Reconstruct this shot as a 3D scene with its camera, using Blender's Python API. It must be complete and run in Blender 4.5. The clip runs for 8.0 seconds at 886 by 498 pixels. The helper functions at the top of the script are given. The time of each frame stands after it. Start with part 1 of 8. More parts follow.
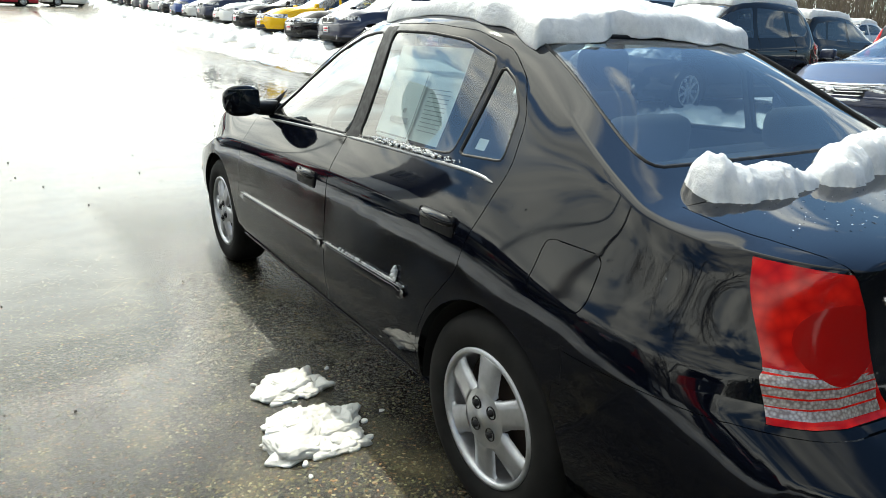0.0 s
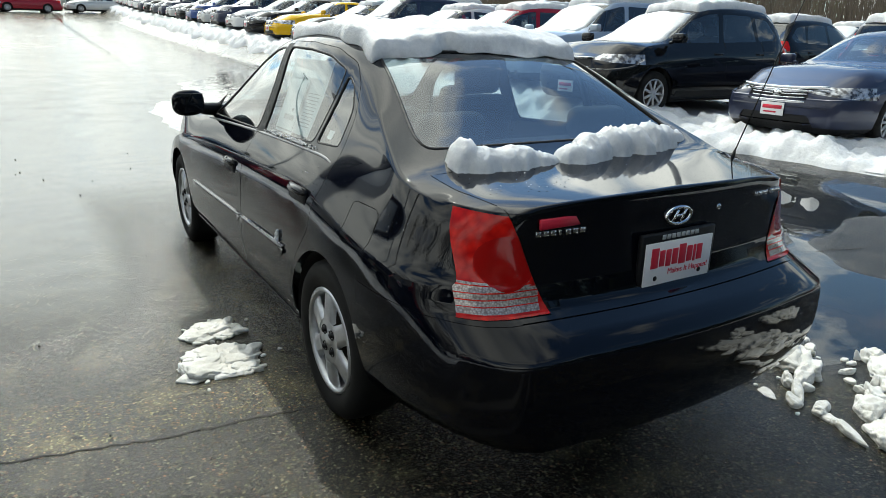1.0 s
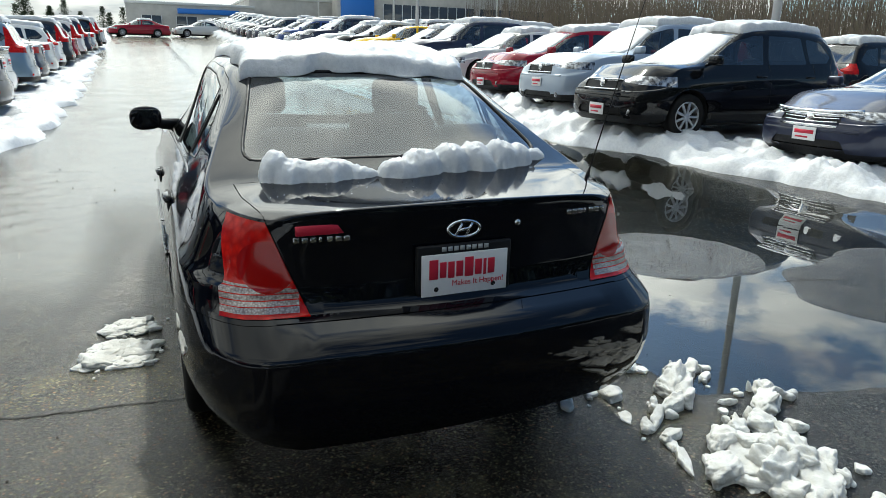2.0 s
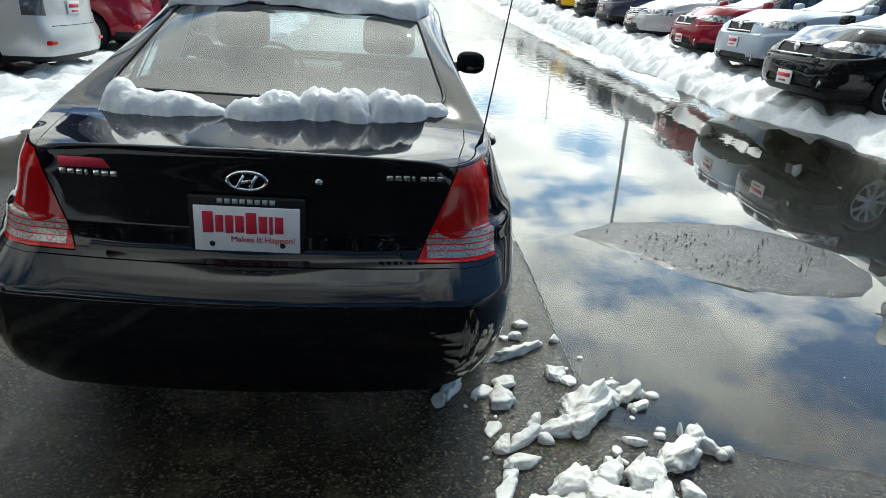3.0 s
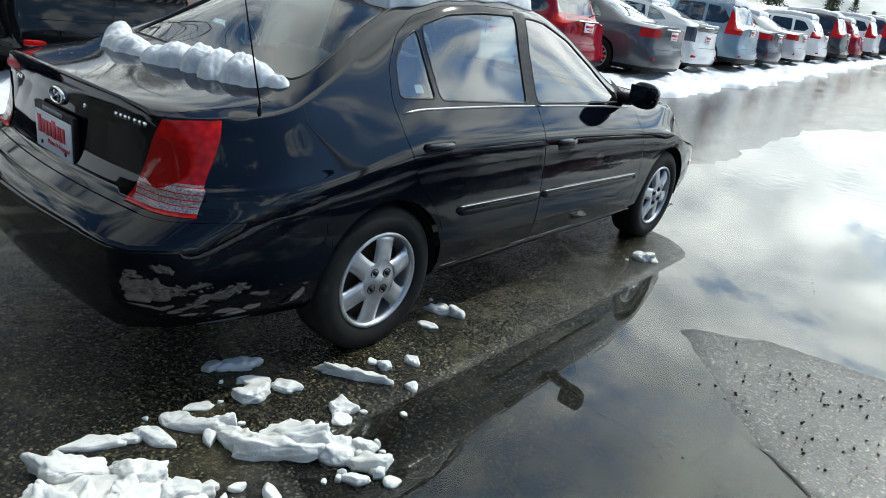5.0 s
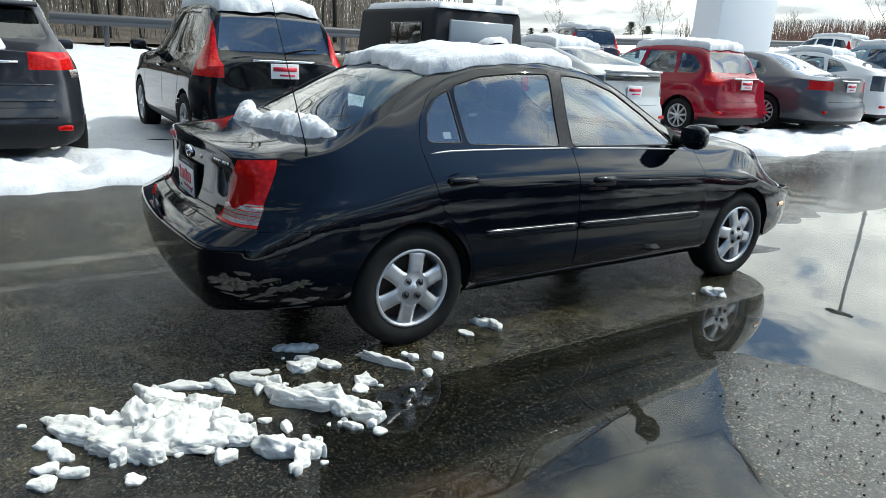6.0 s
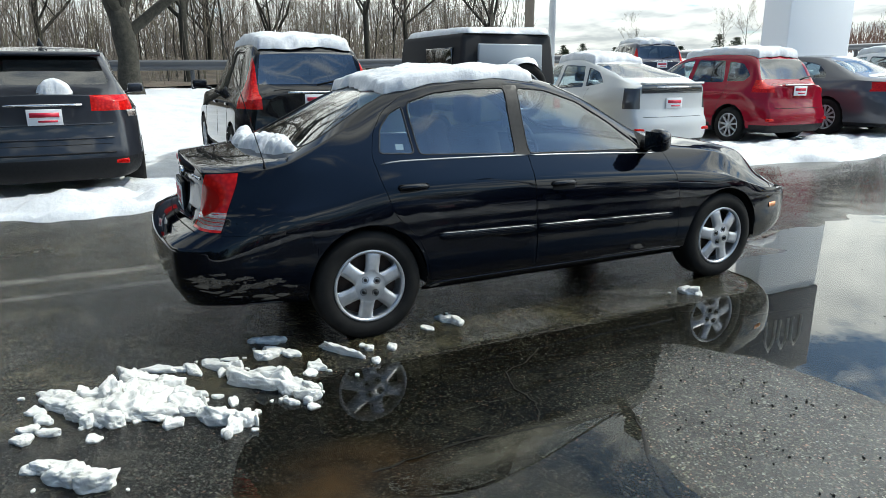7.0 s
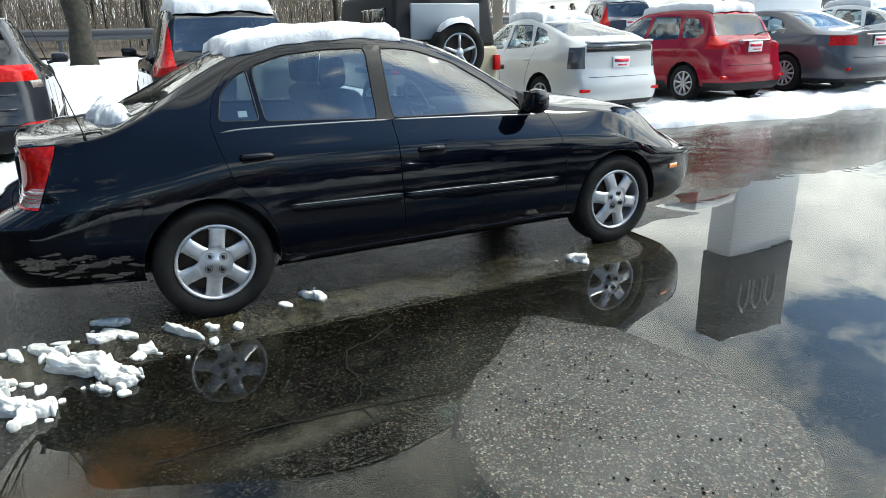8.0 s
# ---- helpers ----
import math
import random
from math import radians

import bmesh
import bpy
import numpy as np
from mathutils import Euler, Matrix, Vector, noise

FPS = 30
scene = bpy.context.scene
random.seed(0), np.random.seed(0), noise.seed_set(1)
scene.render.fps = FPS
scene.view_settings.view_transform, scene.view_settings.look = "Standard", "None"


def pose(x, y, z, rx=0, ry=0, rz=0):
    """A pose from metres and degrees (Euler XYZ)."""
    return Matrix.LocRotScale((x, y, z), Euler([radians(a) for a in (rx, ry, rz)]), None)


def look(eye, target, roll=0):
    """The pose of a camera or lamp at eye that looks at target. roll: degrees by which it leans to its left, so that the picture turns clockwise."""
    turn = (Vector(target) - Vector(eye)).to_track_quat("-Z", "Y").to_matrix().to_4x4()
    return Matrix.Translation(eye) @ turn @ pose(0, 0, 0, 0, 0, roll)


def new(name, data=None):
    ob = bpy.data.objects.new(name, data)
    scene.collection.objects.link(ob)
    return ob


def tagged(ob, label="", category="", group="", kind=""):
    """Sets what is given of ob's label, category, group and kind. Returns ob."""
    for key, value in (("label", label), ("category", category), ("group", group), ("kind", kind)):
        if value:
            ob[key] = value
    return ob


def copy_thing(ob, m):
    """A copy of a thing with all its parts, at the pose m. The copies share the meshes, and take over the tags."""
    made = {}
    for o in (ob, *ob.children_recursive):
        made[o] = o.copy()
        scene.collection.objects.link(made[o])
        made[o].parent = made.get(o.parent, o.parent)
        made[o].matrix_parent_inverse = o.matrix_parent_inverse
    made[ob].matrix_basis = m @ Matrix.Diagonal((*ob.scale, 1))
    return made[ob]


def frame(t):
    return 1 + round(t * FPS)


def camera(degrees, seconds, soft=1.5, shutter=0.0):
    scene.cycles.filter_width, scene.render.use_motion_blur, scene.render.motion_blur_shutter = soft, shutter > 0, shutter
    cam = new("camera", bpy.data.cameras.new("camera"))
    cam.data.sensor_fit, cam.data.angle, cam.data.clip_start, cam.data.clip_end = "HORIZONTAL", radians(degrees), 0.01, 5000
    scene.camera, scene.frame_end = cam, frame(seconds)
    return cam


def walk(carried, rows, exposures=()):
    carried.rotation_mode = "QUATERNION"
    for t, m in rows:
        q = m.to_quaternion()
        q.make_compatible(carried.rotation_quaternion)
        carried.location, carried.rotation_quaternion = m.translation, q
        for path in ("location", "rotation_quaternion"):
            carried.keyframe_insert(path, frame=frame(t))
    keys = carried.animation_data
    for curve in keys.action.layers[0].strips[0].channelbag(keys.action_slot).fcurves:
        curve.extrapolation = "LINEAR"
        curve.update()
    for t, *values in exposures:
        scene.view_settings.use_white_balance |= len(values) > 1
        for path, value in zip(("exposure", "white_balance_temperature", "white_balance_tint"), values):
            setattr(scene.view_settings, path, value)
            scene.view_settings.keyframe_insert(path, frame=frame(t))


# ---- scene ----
import itertools

cam = camera(66.7, 8.0, 0.85)
PATH = [
    (0, (-1.845, -2.624, 1.323), (-0.802, -1.029, 0.717), 1.6),
    (0.5, (-1.753, -3.098, 1.338), (-0.766, -1.435, 0.824), 2.4),
    (1, (-1.67, -3.48, 1.388), (-0.674, -1.853, 0.789), 1.3),
    (1.5, (-1.313, -3.794, 1.405), (-0.48, -2.064, 0.847), -1.7),
    (2, (-0.891, -4.001, 1.398), (-0.115, -2.24, 0.853), 1.3),
    (2.2, (-0.67, -4.056, 1.399), (0.1, -2.325, 0.76), 4.9),
    (3.3, (0.817, -3.964, 1.432), (0.847, -2.104, 0.697), 3.2),
    (3.5, (1.056, -3.873, 1.482), (1.088, -2.04, 0.682), 3.3),
    (4, (1.59, -3.677, 1.39), (1.025, -1.873, 0.733), 4.1),
    (4.5, (2.188, -3.368, 1.421), (1.375, -1.706, 0.663), 7.1),
    (4.7, (2.333, -3.261, 1.431), (1.509, -1.614, 0.652), 8.5),
    (5, (2.521, -3.076, 1.413), (1.367, -1.609, 0.694), 8.5),
    (5.2, (2.768, -2.971, 1.439), (1.361, -1.716, 0.771), 8.6),
    (6.3, (3.689, -2.876, 1.444), (2.077, -1.834, 0.885), 2.4),
    (6.5, (3.827, -2.775, 1.445), (2.196, -1.745, 0.916), 0.8),
    (7, (4.136, -2.465, 1.424), (2.395, -1.623, 0.915), -0.2),
    (7.5, (4.191, -2.072, 1.354), (2.399, -1.354, 0.833), -0.6),
    (8, (4.295, -1.707, 1.388), (2.584, -0.866, 0.783), -1.4),
]
EXPOSURES = [(0, 0.34, 6850, 1), (0.5, -0.05, 6700, 1), (1.0, -0.2, 6550, 1), (2.0, -0.26, 6450, 1), (3.5, -0.22, 6380, 1), (4.2, -0.26, 6180, 1), (5.0, -0.16, 6180, 2), (6.5, -0.02, 6380, 2), (7.0, -0.05, 6380, 2), (7.5, 0.0, 6380, 2), (8, 0.26, 6430, 2)]
walk(cam, [(t, look(eye, target, roll)) for t, eye, target, roll in PATH], EXPOSURES)

# ---- daylight ----
SUN = Vector((0.2, 0.8, 1.0)).normalized()
world = bpy.data.worlds.new("sky")
scene.world = world
world.use_nodes = True
wn, wl = world.node_tree.nodes, world.node_tree.links
sky = wn.new("ShaderNodeTexSky")
sky.sky_type, sky.sun_disc = "NISHITA", False
sky.sun_elevation = math.asin(SUN.z)
sky.sun_rotation = math.atan2(SUN.x, SUN.y)
sky.dust_density, sky.ozone_density = 0.4, 2.5
bg = wn["Background"]
bg.inputs["Strength"].default_value = 0.12
wc = wn.new("ShaderNodeTexCoord")
# broken cumulus: noise on the sky dome, stretched towards the horizon
sep = wn.new("ShaderNodeSeparateXYZ")
wl.new(wc.outputs["Generated"], sep.inputs[0])
lift = wn.new("ShaderNodeMath")
lift.operation = "ADD"
lift.inputs[1].default_value = 0.16
absz = wn.new("ShaderNodeMath")
absz.operation = "ABSOLUTE"
wl.new(sep.outputs[2], absz.inputs[0])
wl.new(absz.outputs[0], lift.inputs[0])
dome = wn.new("ShaderNodeVectorMath")
dome.operation = "DIVIDE"
wl.new(wc.outputs["Generated"], dome.inputs[0])
comb = wn.new("ShaderNodeCombineXYZ")
for i in range(3):
    wl.new(lift.outputs[0], comb.inputs[i])
wl.new(comb.outputs[0], dome.inputs[1])
cl = wn.new("ShaderNodeTexNoise")
cl.inputs["Scale"].default_value, cl.inputs["Detail"].default_value, cl.inputs["Roughness"].default_value = 2.3, 5.5, 0.6
wl.new(dome.outputs[0], cl.inputs["Vector"])
cr = wn.new("ShaderNodeValToRGB")
cr.color_ramp.elements[0].position, cr.color_ramp.elements[1].position = 0.475, 0.60
# denser low down and overhead, broken between
low = wn.new("ShaderNodeValToRGB")
stops = ((0.05, 0.61), (0.2, 0.60), (0.35, 0.565), (0.46, 0.475), (0.58, 0.46), (0.7, 0.48), (0.9, 0.60))
while len(low.color_ramp.elements) < len(stops):
    low.color_ramp.elements.new(0.5)
for el, (p, v) in zip(low.color_ramp.elements, stops):
    el.position, el.color = p, (v, v, v, 1)
wl.new(absz.outputs[0], low.inputs[0])
even = wn.new("ShaderNodeMath")
even.operation = "SUBTRACT"
even.inputs[1].default_value = 0.5
wl.new(low.outputs[0], even.inputs[0])
cover = wn.new("ShaderNodeMath")
wl.new(cl.outputs["Fac"], cover.inputs[0])
wl.new(even.outputs[0], cover.inputs[1])
# the cloud thickens towards one side of the sky
side_dot = wn.new("ShaderNodeVectorMath")
side_dot.operation = "DOT_PRODUCT"
side_dot.inputs[1].default_value = (-0.12, 0.06, 0.0)
wl.new(wc.outputs["Generated"], side_dot.inputs[0])
cover_2 = wn.new("ShaderNodeMath")
wl.new(cover.outputs[0], cover_2.inputs[0])
wl.new(side_dot.outputs["Value"], cover_2.inputs[1])
# and gathers round the sun
near_sun = wn.new("ShaderNodeVectorMath")
near_sun.operation = "DOT_PRODUCT"
near_sun.inputs[1].default_value = SUN
wl.new(wc.outputs["Generated"], near_sun.inputs[0])
veil = wn.new("ShaderNodeMapRange")
veil.interpolation_type = "SMOOTHSTEP"
veil.inputs["From Min"].default_value, veil.inputs["From Max"].default_value = 0.84, 0.97
veil.inputs["To Min"].default_value, veil.inputs["To Max"].default_value = 0.0, 0.13
wl.new(near_sun.outputs["Value"], veil.inputs["Value"])
cover_3 = wn.new("ShaderNodeMath")
wl.new(cover_2.outputs[0], cover_3.inputs[0])
wl.new(veil.outputs["Result"], cover_3.inputs[1])
wl.new(cover_3.outputs[0], cr.inputs[0])
cloud_shade = wn.new("ShaderNodeTexNoise")
cloud_shade.inputs["Scale"].default_value, cloud_shade.inputs["Detail"].default_value = 3.4, 5
wl.new(dome.outputs[0], cloud_shade.inputs["Vector"])
cs = wn.new("ShaderNodeValToRGB")
cs.color_ramp.elements[0].position, cs.color_ramp.elements[1].position = 0.35, 0.65
cs.color_ramp.elements[0].color, cs.color_ramp.elements[1].color = (10.6, 11.0, 11.4, 1), (20.0, 19.8, 19.2, 1)
wl.new(cloud_shade.outputs["Fac"], cs.inputs[0])
wm = wn.new("ShaderNodeMix")
wm.data_type = "RGBA"
wl.new(cr.outputs[0], wm.inputs["Factor"])
clear = wn.new("ShaderNodeVectorMath")
clear.operation = "MULTIPLY"
clear.inputs[1].default_value = (1.0, 1.15, 1.25)
wl.new(sky.outputs[0], clear.inputs[0])
wl.new(clear.outputs[0], wm.inputs["A"])
# sunlit cloud flanks are brightest a little above the horizon
flank = wn.new("ShaderNodeValToRGB")
lights = ((0.04, 0.50), (0.17, 1.0), (0.36, 1.0), (0.6, 0.62), (0.95, 0.62))
while len(flank.color_ramp.elements) < len(lights):
    flank.color_ramp.elements.new(0.5)
for el, (p, v) in zip(flank.color_ramp.elements, lights):
    el.position, el.color = p, (v, v, v, 1)
wl.new(absz.outputs[0], flank.inputs[0])
towers = wn.new("ShaderNodeVectorMath")
towers.operation = "MULTIPLY"
wl.new(cs.outputs[0], towers.inputs[0])
wl.new(flank.outputs[0], towers.inputs[1])
wl.new(towers.outputs[0], wm.inputs["B"])
# thin cloud is brighter towards the sun
glow = wn.new("ShaderNodeMapRange")
glow.interpolation_type = "SMOOTHSTEP"
glow.inputs["From Min"].default_value, glow.inputs["From Max"].default_value = 0.60, 1.0
glow.inputs["To Min"].default_value, glow.inputs["To Max"].default_value = 1.0, 2.6
wl.new(near_sun.outputs["Value"], glow.inputs["Value"])
lit = wn.new("ShaderNodeVectorMath")
lit.operation = "SCALE"
wl.new(wm.outputs["Result"], lit.inputs[0])
wl.new(glow.outputs["Result"], lit.inputs["Scale"])
wl.new(lit.outputs[0], bg.inputs["Color"])
sun = new("sun", bpy.data.lights.new("sun", "SUN"))
sun.data.energy, sun.data.angle, sun.data.color = 3.7, radians(0.5), (1.0, 0.95, 0.88)
sun.matrix_world = look((0, 0, 0), -SUN)
sun.location = (0, 0, 30)


# ---- materials ----
def principled(name, color, rough=0.5, metal=0.0, coat=0.0, coat_rough=0.03, transmission=0.0, ior=1.45):
    m = bpy.data.materials.new(name)
    m.use_nodes = True
    b = m.node_tree.nodes["Principled BSDF"]
    b.inputs["Base Color"].default_value = (*color, 1)
    b.inputs["Roughness"].default_value = rough
    b.inputs["Metallic"].default_value = metal
    b.inputs["Coat Weight"].default_value = coat
    b.inputs["Coat Roughness"].default_value = coat_rough
    b.inputs["Coat IOR"].default_value = 1.42
    b.inputs["Transmission Weight"].default_value = transmission
    b.inputs["IOR"].default_value = ior
    return m


def node(m, kind, **values):
    n = m.node_tree.nodes.new(kind)
    for k, v in values.items():
        n.inputs[k].default_value = v
    return n


def link(m, a, b):
    m.node_tree.links.new(a, b)


def bsdf(m):
    return m.node_tree.nodes["Principled BSDF"]


def coords(m):
    n = m.node_tree.nodes.get("Texture Coordinate") or m.node_tree.nodes.new("ShaderNodeTexCoord")
    return n.outputs["Object"]


def noise_tex(m, scale, detail=4, rough=0.55, vector=None):
    n = node(m, "ShaderNodeTexNoise", Scale=scale, Detail=detail, Roughness=rough)
    link(m, vector or coords(m), n.inputs["Vector"])
    return n.outputs["Fac"]


def ramp(m, fac, stops):
    n = m.node_tree.nodes.new("ShaderNodeValToRGB")
    e = n.color_ramp.elements
    while len(e) < len(stops):
        e.new(0.5)
    for el, (p, c) in zip(e, stops):
        el.position = p
        el.color = (*c, 1) if len(c) == 3 else c
    link(m, fac, n.inputs[0])
    return n.outputs[0]


def grey(v):
    return (v, v, v)


def mix(m, fac, a, b, kind="MIX"):
    n = m.node_tree.nodes.new("ShaderNodeMix")
    n.data_type, n.blend_type = "RGBA", kind
    for s, v in (("Factor", fac), ("A", a), ("B", b)):
        sock = n.inputs[s]
        if isinstance(v, (int, float)):
            sock.default_value = v
        elif isinstance(v, tuple):
            sock.default_value = (*v, 1)
        else:
            link(m, v, sock)
    return n.outputs["Result"]


def bump(m, height, strength=0.3, distance=0.01, into=None):
    n = node(m, "ShaderNodeBump", Strength=strength, Distance=distance)
    link(m, height, n.inputs["Height"])
    link(m, n.outputs[0], (into or bsdf(m)).inputs["Normal"])
    return n


def paint(name, color, metal=0.0, dirt=0.06):
    """Car paint under clear coat, with a thin road film."""
    m = principled(name, color, 0.45, metal, 1.0, 0.01)
    g = ramp(m, noise_tex(m, 5, 7, 0.7), [(0.55, grey(0)), (0.85, grey(dirt))])
    link(m, mix(m, g, color, (0.14, 0.135, 0.125)), bsdf(m).inputs["Base Color"])
    link(m, ramp(m, noise_tex(m, 3, 5), [(0.40, grey(0.03)), (0.80, grey(0.09))]), bsdf(m).inputs["Coat Roughness"])
    bsdf(m).inputs["Specular IOR Level"].default_value = 0.5 if metal else 0.0
    return m


def sheen(m, f0):
    """How much a smooth pane mirrors, by the angle, alike from both sides."""
    lw = node(m, "ShaderNodeLayerWeight", Blend=0.5)
    p = node(m, "ShaderNodeMath")
    p.operation = "POWER"
    p.inputs[1].default_value = 5.0
    link(m, lw.outputs["Facing"], p.inputs[0])
    a = node(m, "ShaderNodeMath")
    a.operation = "MULTIPLY_ADD"
    a.inputs[1].default_value, a.inputs[2].default_value = 1 - f0, f0
    link(m, p.outputs[0], a.inputs[0])
    return lw, a.outputs[0]


def glass(name, tint=(0.60, 0.69, 0.71), film=0.010):
    """Thin pane: mirror by Fresnel, tinted clear behind, with a little dried film."""
    m = bpy.data.materials.new(name)
    m.use_nodes = True
    nt = m.node_tree
    out = nt.nodes["Material Output"]
    nt.nodes.remove(nt.nodes["Principled BSDF"])
    tr = node(m, "ShaderNodeBsdfTransparent", Color=(*tint, 1))
    gl = node(m, "ShaderNodeBsdfGlossy", Color=(1, 1, 1, 1), Roughness=0.0)
    df = node(m, "ShaderNodeBsdfDiffuse", Color=(0.5, 0.52, 0.52, 1))
    fr = sheen(m, 0.115)[1]
    a = nt.nodes.new("ShaderNodeMixShader")
    b = nt.nodes.new("ShaderNodeMixShader")
    f = ramp(m, noise_tex(m, 4, 2, 0.5), [(0.45, grey(0.0)), (0.8, grey(film * 3))])
    link(m, f, a.inputs[0])
    link(m, tr.outputs[0], a.inputs[1])
    link(m, df.outputs[0], a.inputs[2])
    link(m, fr, b.inputs[0])
    link(m, a.outputs[0], b.inputs[1])
    link(m, gl.outputs[0], b.inputs[2])
    link(m, b.outputs[0], out.inputs["Surface"])
    return m


BLACK_PAINT = paint("black_paint", (0.0016, 0.0022, 0.0048), dirt=0.008)
GLASS = glass("car_glass")
DARK_GLASS = glass("privacy_glass", (0.10, 0.11, 0.12), 0.01)
JAMB = principled("door_jamb", (0.004, 0.004, 0.004), 0.8)
TRIM = principled("black_trim", (0.007, 0.007, 0.008), 0.45)
link(TRIM, ramp(TRIM, noise_tex(TRIM, 40, 3), [(0.3, grey(0.4)), (0.7, grey(0.65))]), bsdf(TRIM).inputs["Roughness"])
bsdf(TRIM).inputs["Specular IOR Level"].default_value = 0.3
RUBBER = principled("tyre_rubber", (0.018, 0.018, 0.018), 0.75)
bsdf(RUBBER).inputs["Specular IOR Level"].default_value = 0.2
link(RUBBER, ramp(RUBBER, noise_tex(RUBBER, 9, 6), [(0.35, grey(0.007)), (0.75, (0.018, 0.0175, 0.0165))]), bsdf(RUBBER).inputs["Base Color"])
ALLOY = principled("wheel_silver", (0.48, 0.49, 0.51), 0.34, 0.75)
link(ALLOY, ramp(ALLOY, noise_tex(ALLOY, 14, 6), [(0.35, (0.40, 0.41, 0.43)), (0.7, (0.58, 0.59, 0.61))]), bsdf(ALLOY).inputs["Base Color"])
RUST = principled("rusty_steel", (0.05, 0.035, 0.028), 0.8, 0.3)
MIRROR = principled("mirror_glass", (0.006, 0.008, 0.011), 0.04)
CHROME = principled("chrome", (0.75, 0.76, 0.78), 0.08, 1.0)
SATIN = principled("satin_strip", (0.17, 0.175, 0.18), 0.35, 0.9)
RED_LENS = principled("red_lens", (0.40, 0.003, 0.004), 0.07)
_ribs = node(RED_LENS, "ShaderNodeTexWave", Scale=55.0, Distortion=0.0)
_ribs.bands_direction = "Z"
link(RED_LENS, coords(RED_LENS), _ribs.inputs["Vector"])
bump(RED_LENS, _ribs.outputs["Fac"], 0.03, 0.001)
bsdf(RED_LENS).inputs["Specular IOR Level"].default_value = 0.35
_facets = node(RED_LENS, "ShaderNodeTexVoronoi", Scale=38.0)
link(RED_LENS, coords(RED_LENS), _facets.inputs["Vector"])
link(RED_LENS, ramp(RED_LENS, _facets.outputs["Distance"], [(0.1, (0.62, 0.012, 0.008)), (0.75, (0.36, 0.003, 0.004))]), bsdf(RED_LENS).inputs["Base Color"])
DARK_RED = principled("deep_red_lens", (0.31, 0.003, 0.004), 0.07)
CLEAR_LENS = principled("clear_lens", (0.42, 0.36, 0.34), 0.18, 0.3, 1.0)
_flutes = node(CLEAR_LENS, "ShaderNodeTexVoronoi", Scale=150.0)
link(CLEAR_LENS, coords(CLEAR_LENS), _flutes.inputs["Vector"])
link(CLEAR_LENS, ramp(CLEAR_LENS, _flutes.outputs["Distance"], [(0.12, (0.50, 0.46, 0.44)), (0.75, (0.22, 0.17, 0.16))]), bsdf(CLEAR_LENS).inputs["Base Color"])
bump(CLEAR_LENS, _flutes.outputs["Distance"], 0.12, 0.003)
HEAD_LENS = principled("head_lamp_lens", (0.40, 0.41, 0.43), 0.16, 0.6, 1.0)
link(HEAD_LENS, ramp(HEAD_LENS, noise_tex(HEAD_LENS, 14, 3), [(0.40, (0.06, 0.06, 0.065)), (0.52, (0.36, 0.37, 0.39)), (0.65, (0.60, 0.61, 0.63))]), bsdf(HEAD_LENS).inputs["Base Color"])
SMOKE_LENS = principled("smoked_lens", (0.05, 0.05, 0.055), 0.08, 0.0, 1.0)
AMBER = principled("amber_lens", (0.75, 0.20, 0.02), 0.2, 0.0, 1.0)
WHITE = principled("white_plate", (0.75, 0.75, 0.76), 0.4)
PLATE_RED = principled("plate_red", (0.55, 0.02, 0.05), 0.4)
PAPER = principled("paper", (0.72, 0.73, 0.72), 0.7)
SHEET = principled("printed_sheet", (0.86, 0.90, 0.89), 0.7)
_back = node(SHEET, "ShaderNodeBsdfTranslucent", Color=(0.80, 0.86, 0.85, 1))
_both = SHEET.node_tree.nodes.new("ShaderNodeMixShader")
_both.inputs[0].default_value = 0.15
link(SHEET, bsdf(SHEET).outputs[0], _both.inputs[1])
link(SHEET, _back.outputs[0], _both.inputs[2])
link(SHEET, _both.outputs[0], SHEET.node_tree.nodes["Material Output"].inputs["Surface"])
INK = principled("pale_ink", (0.35, 0.37, 0.38), 0.8)
CLOTH = principled("seat_cloth", (0.035, 0.038, 0.044), 0.9)
PLASTIC = principled("cabin_plastic", (0.03, 0.032, 0.036), 0.6)


def snow_material():
    m = principled("wet_snow", (0.86, 0.88, 0.91), 0.55)
    b = bsdf(m)
    b.inputs["Subsurface Weight"].default_value = 0.25
    b.inputs["Subsurface Radius"].default_value = (0.03, 0.035, 0.045)
    b.inputs["Subsurface Scale"].default_value = 0.5
    f = noise_tex(m, 28, 8, 0.7)
    h = noise_tex(m, 7, 6, 0.6)
    link(m, ramp(m, f, [(0.3, (0.50, 0.52, 0.55)), (0.6, (0.63, 0.645, 0.665))]), b.inputs["Base Color"])
    a = bump(m, h, 0.35, 0.04)
    c = bump(m, noise_tex(m, 70, 6, 0.65), 0.30, 0.006)
    link(m, a.outputs[0], c.inputs["Normal"])
    return m


SNOW = snow_material()


# ---- building helpers ----
def empty(name, m=None):
    ob = new(name)
    ob.empty_display_size = 0.1
    if m is not None:
        ob.matrix_world = m
    return ob


def mesh_of(bm, name, smooth=True):
    me = bpy.data.meshes.new(name)
    if smooth:
        for f in bm.faces:
            f.smooth = True
    bm.to_mesh(me)
    bm.free()
    return me


def part(name, bm, material, parent, label="", smooth=True):
    """One mesh object under a thing or a part; the mesh is given in the thing's own coordinates."""
    me = bm if isinstance(bm, bpy.types.Mesh) else mesh_of(bm, name, smooth)
    if material and not me.materials:
        me.materials.append(material)
    ob = new(name, me)
    ob.parent = parent
    return tagged(ob, label)


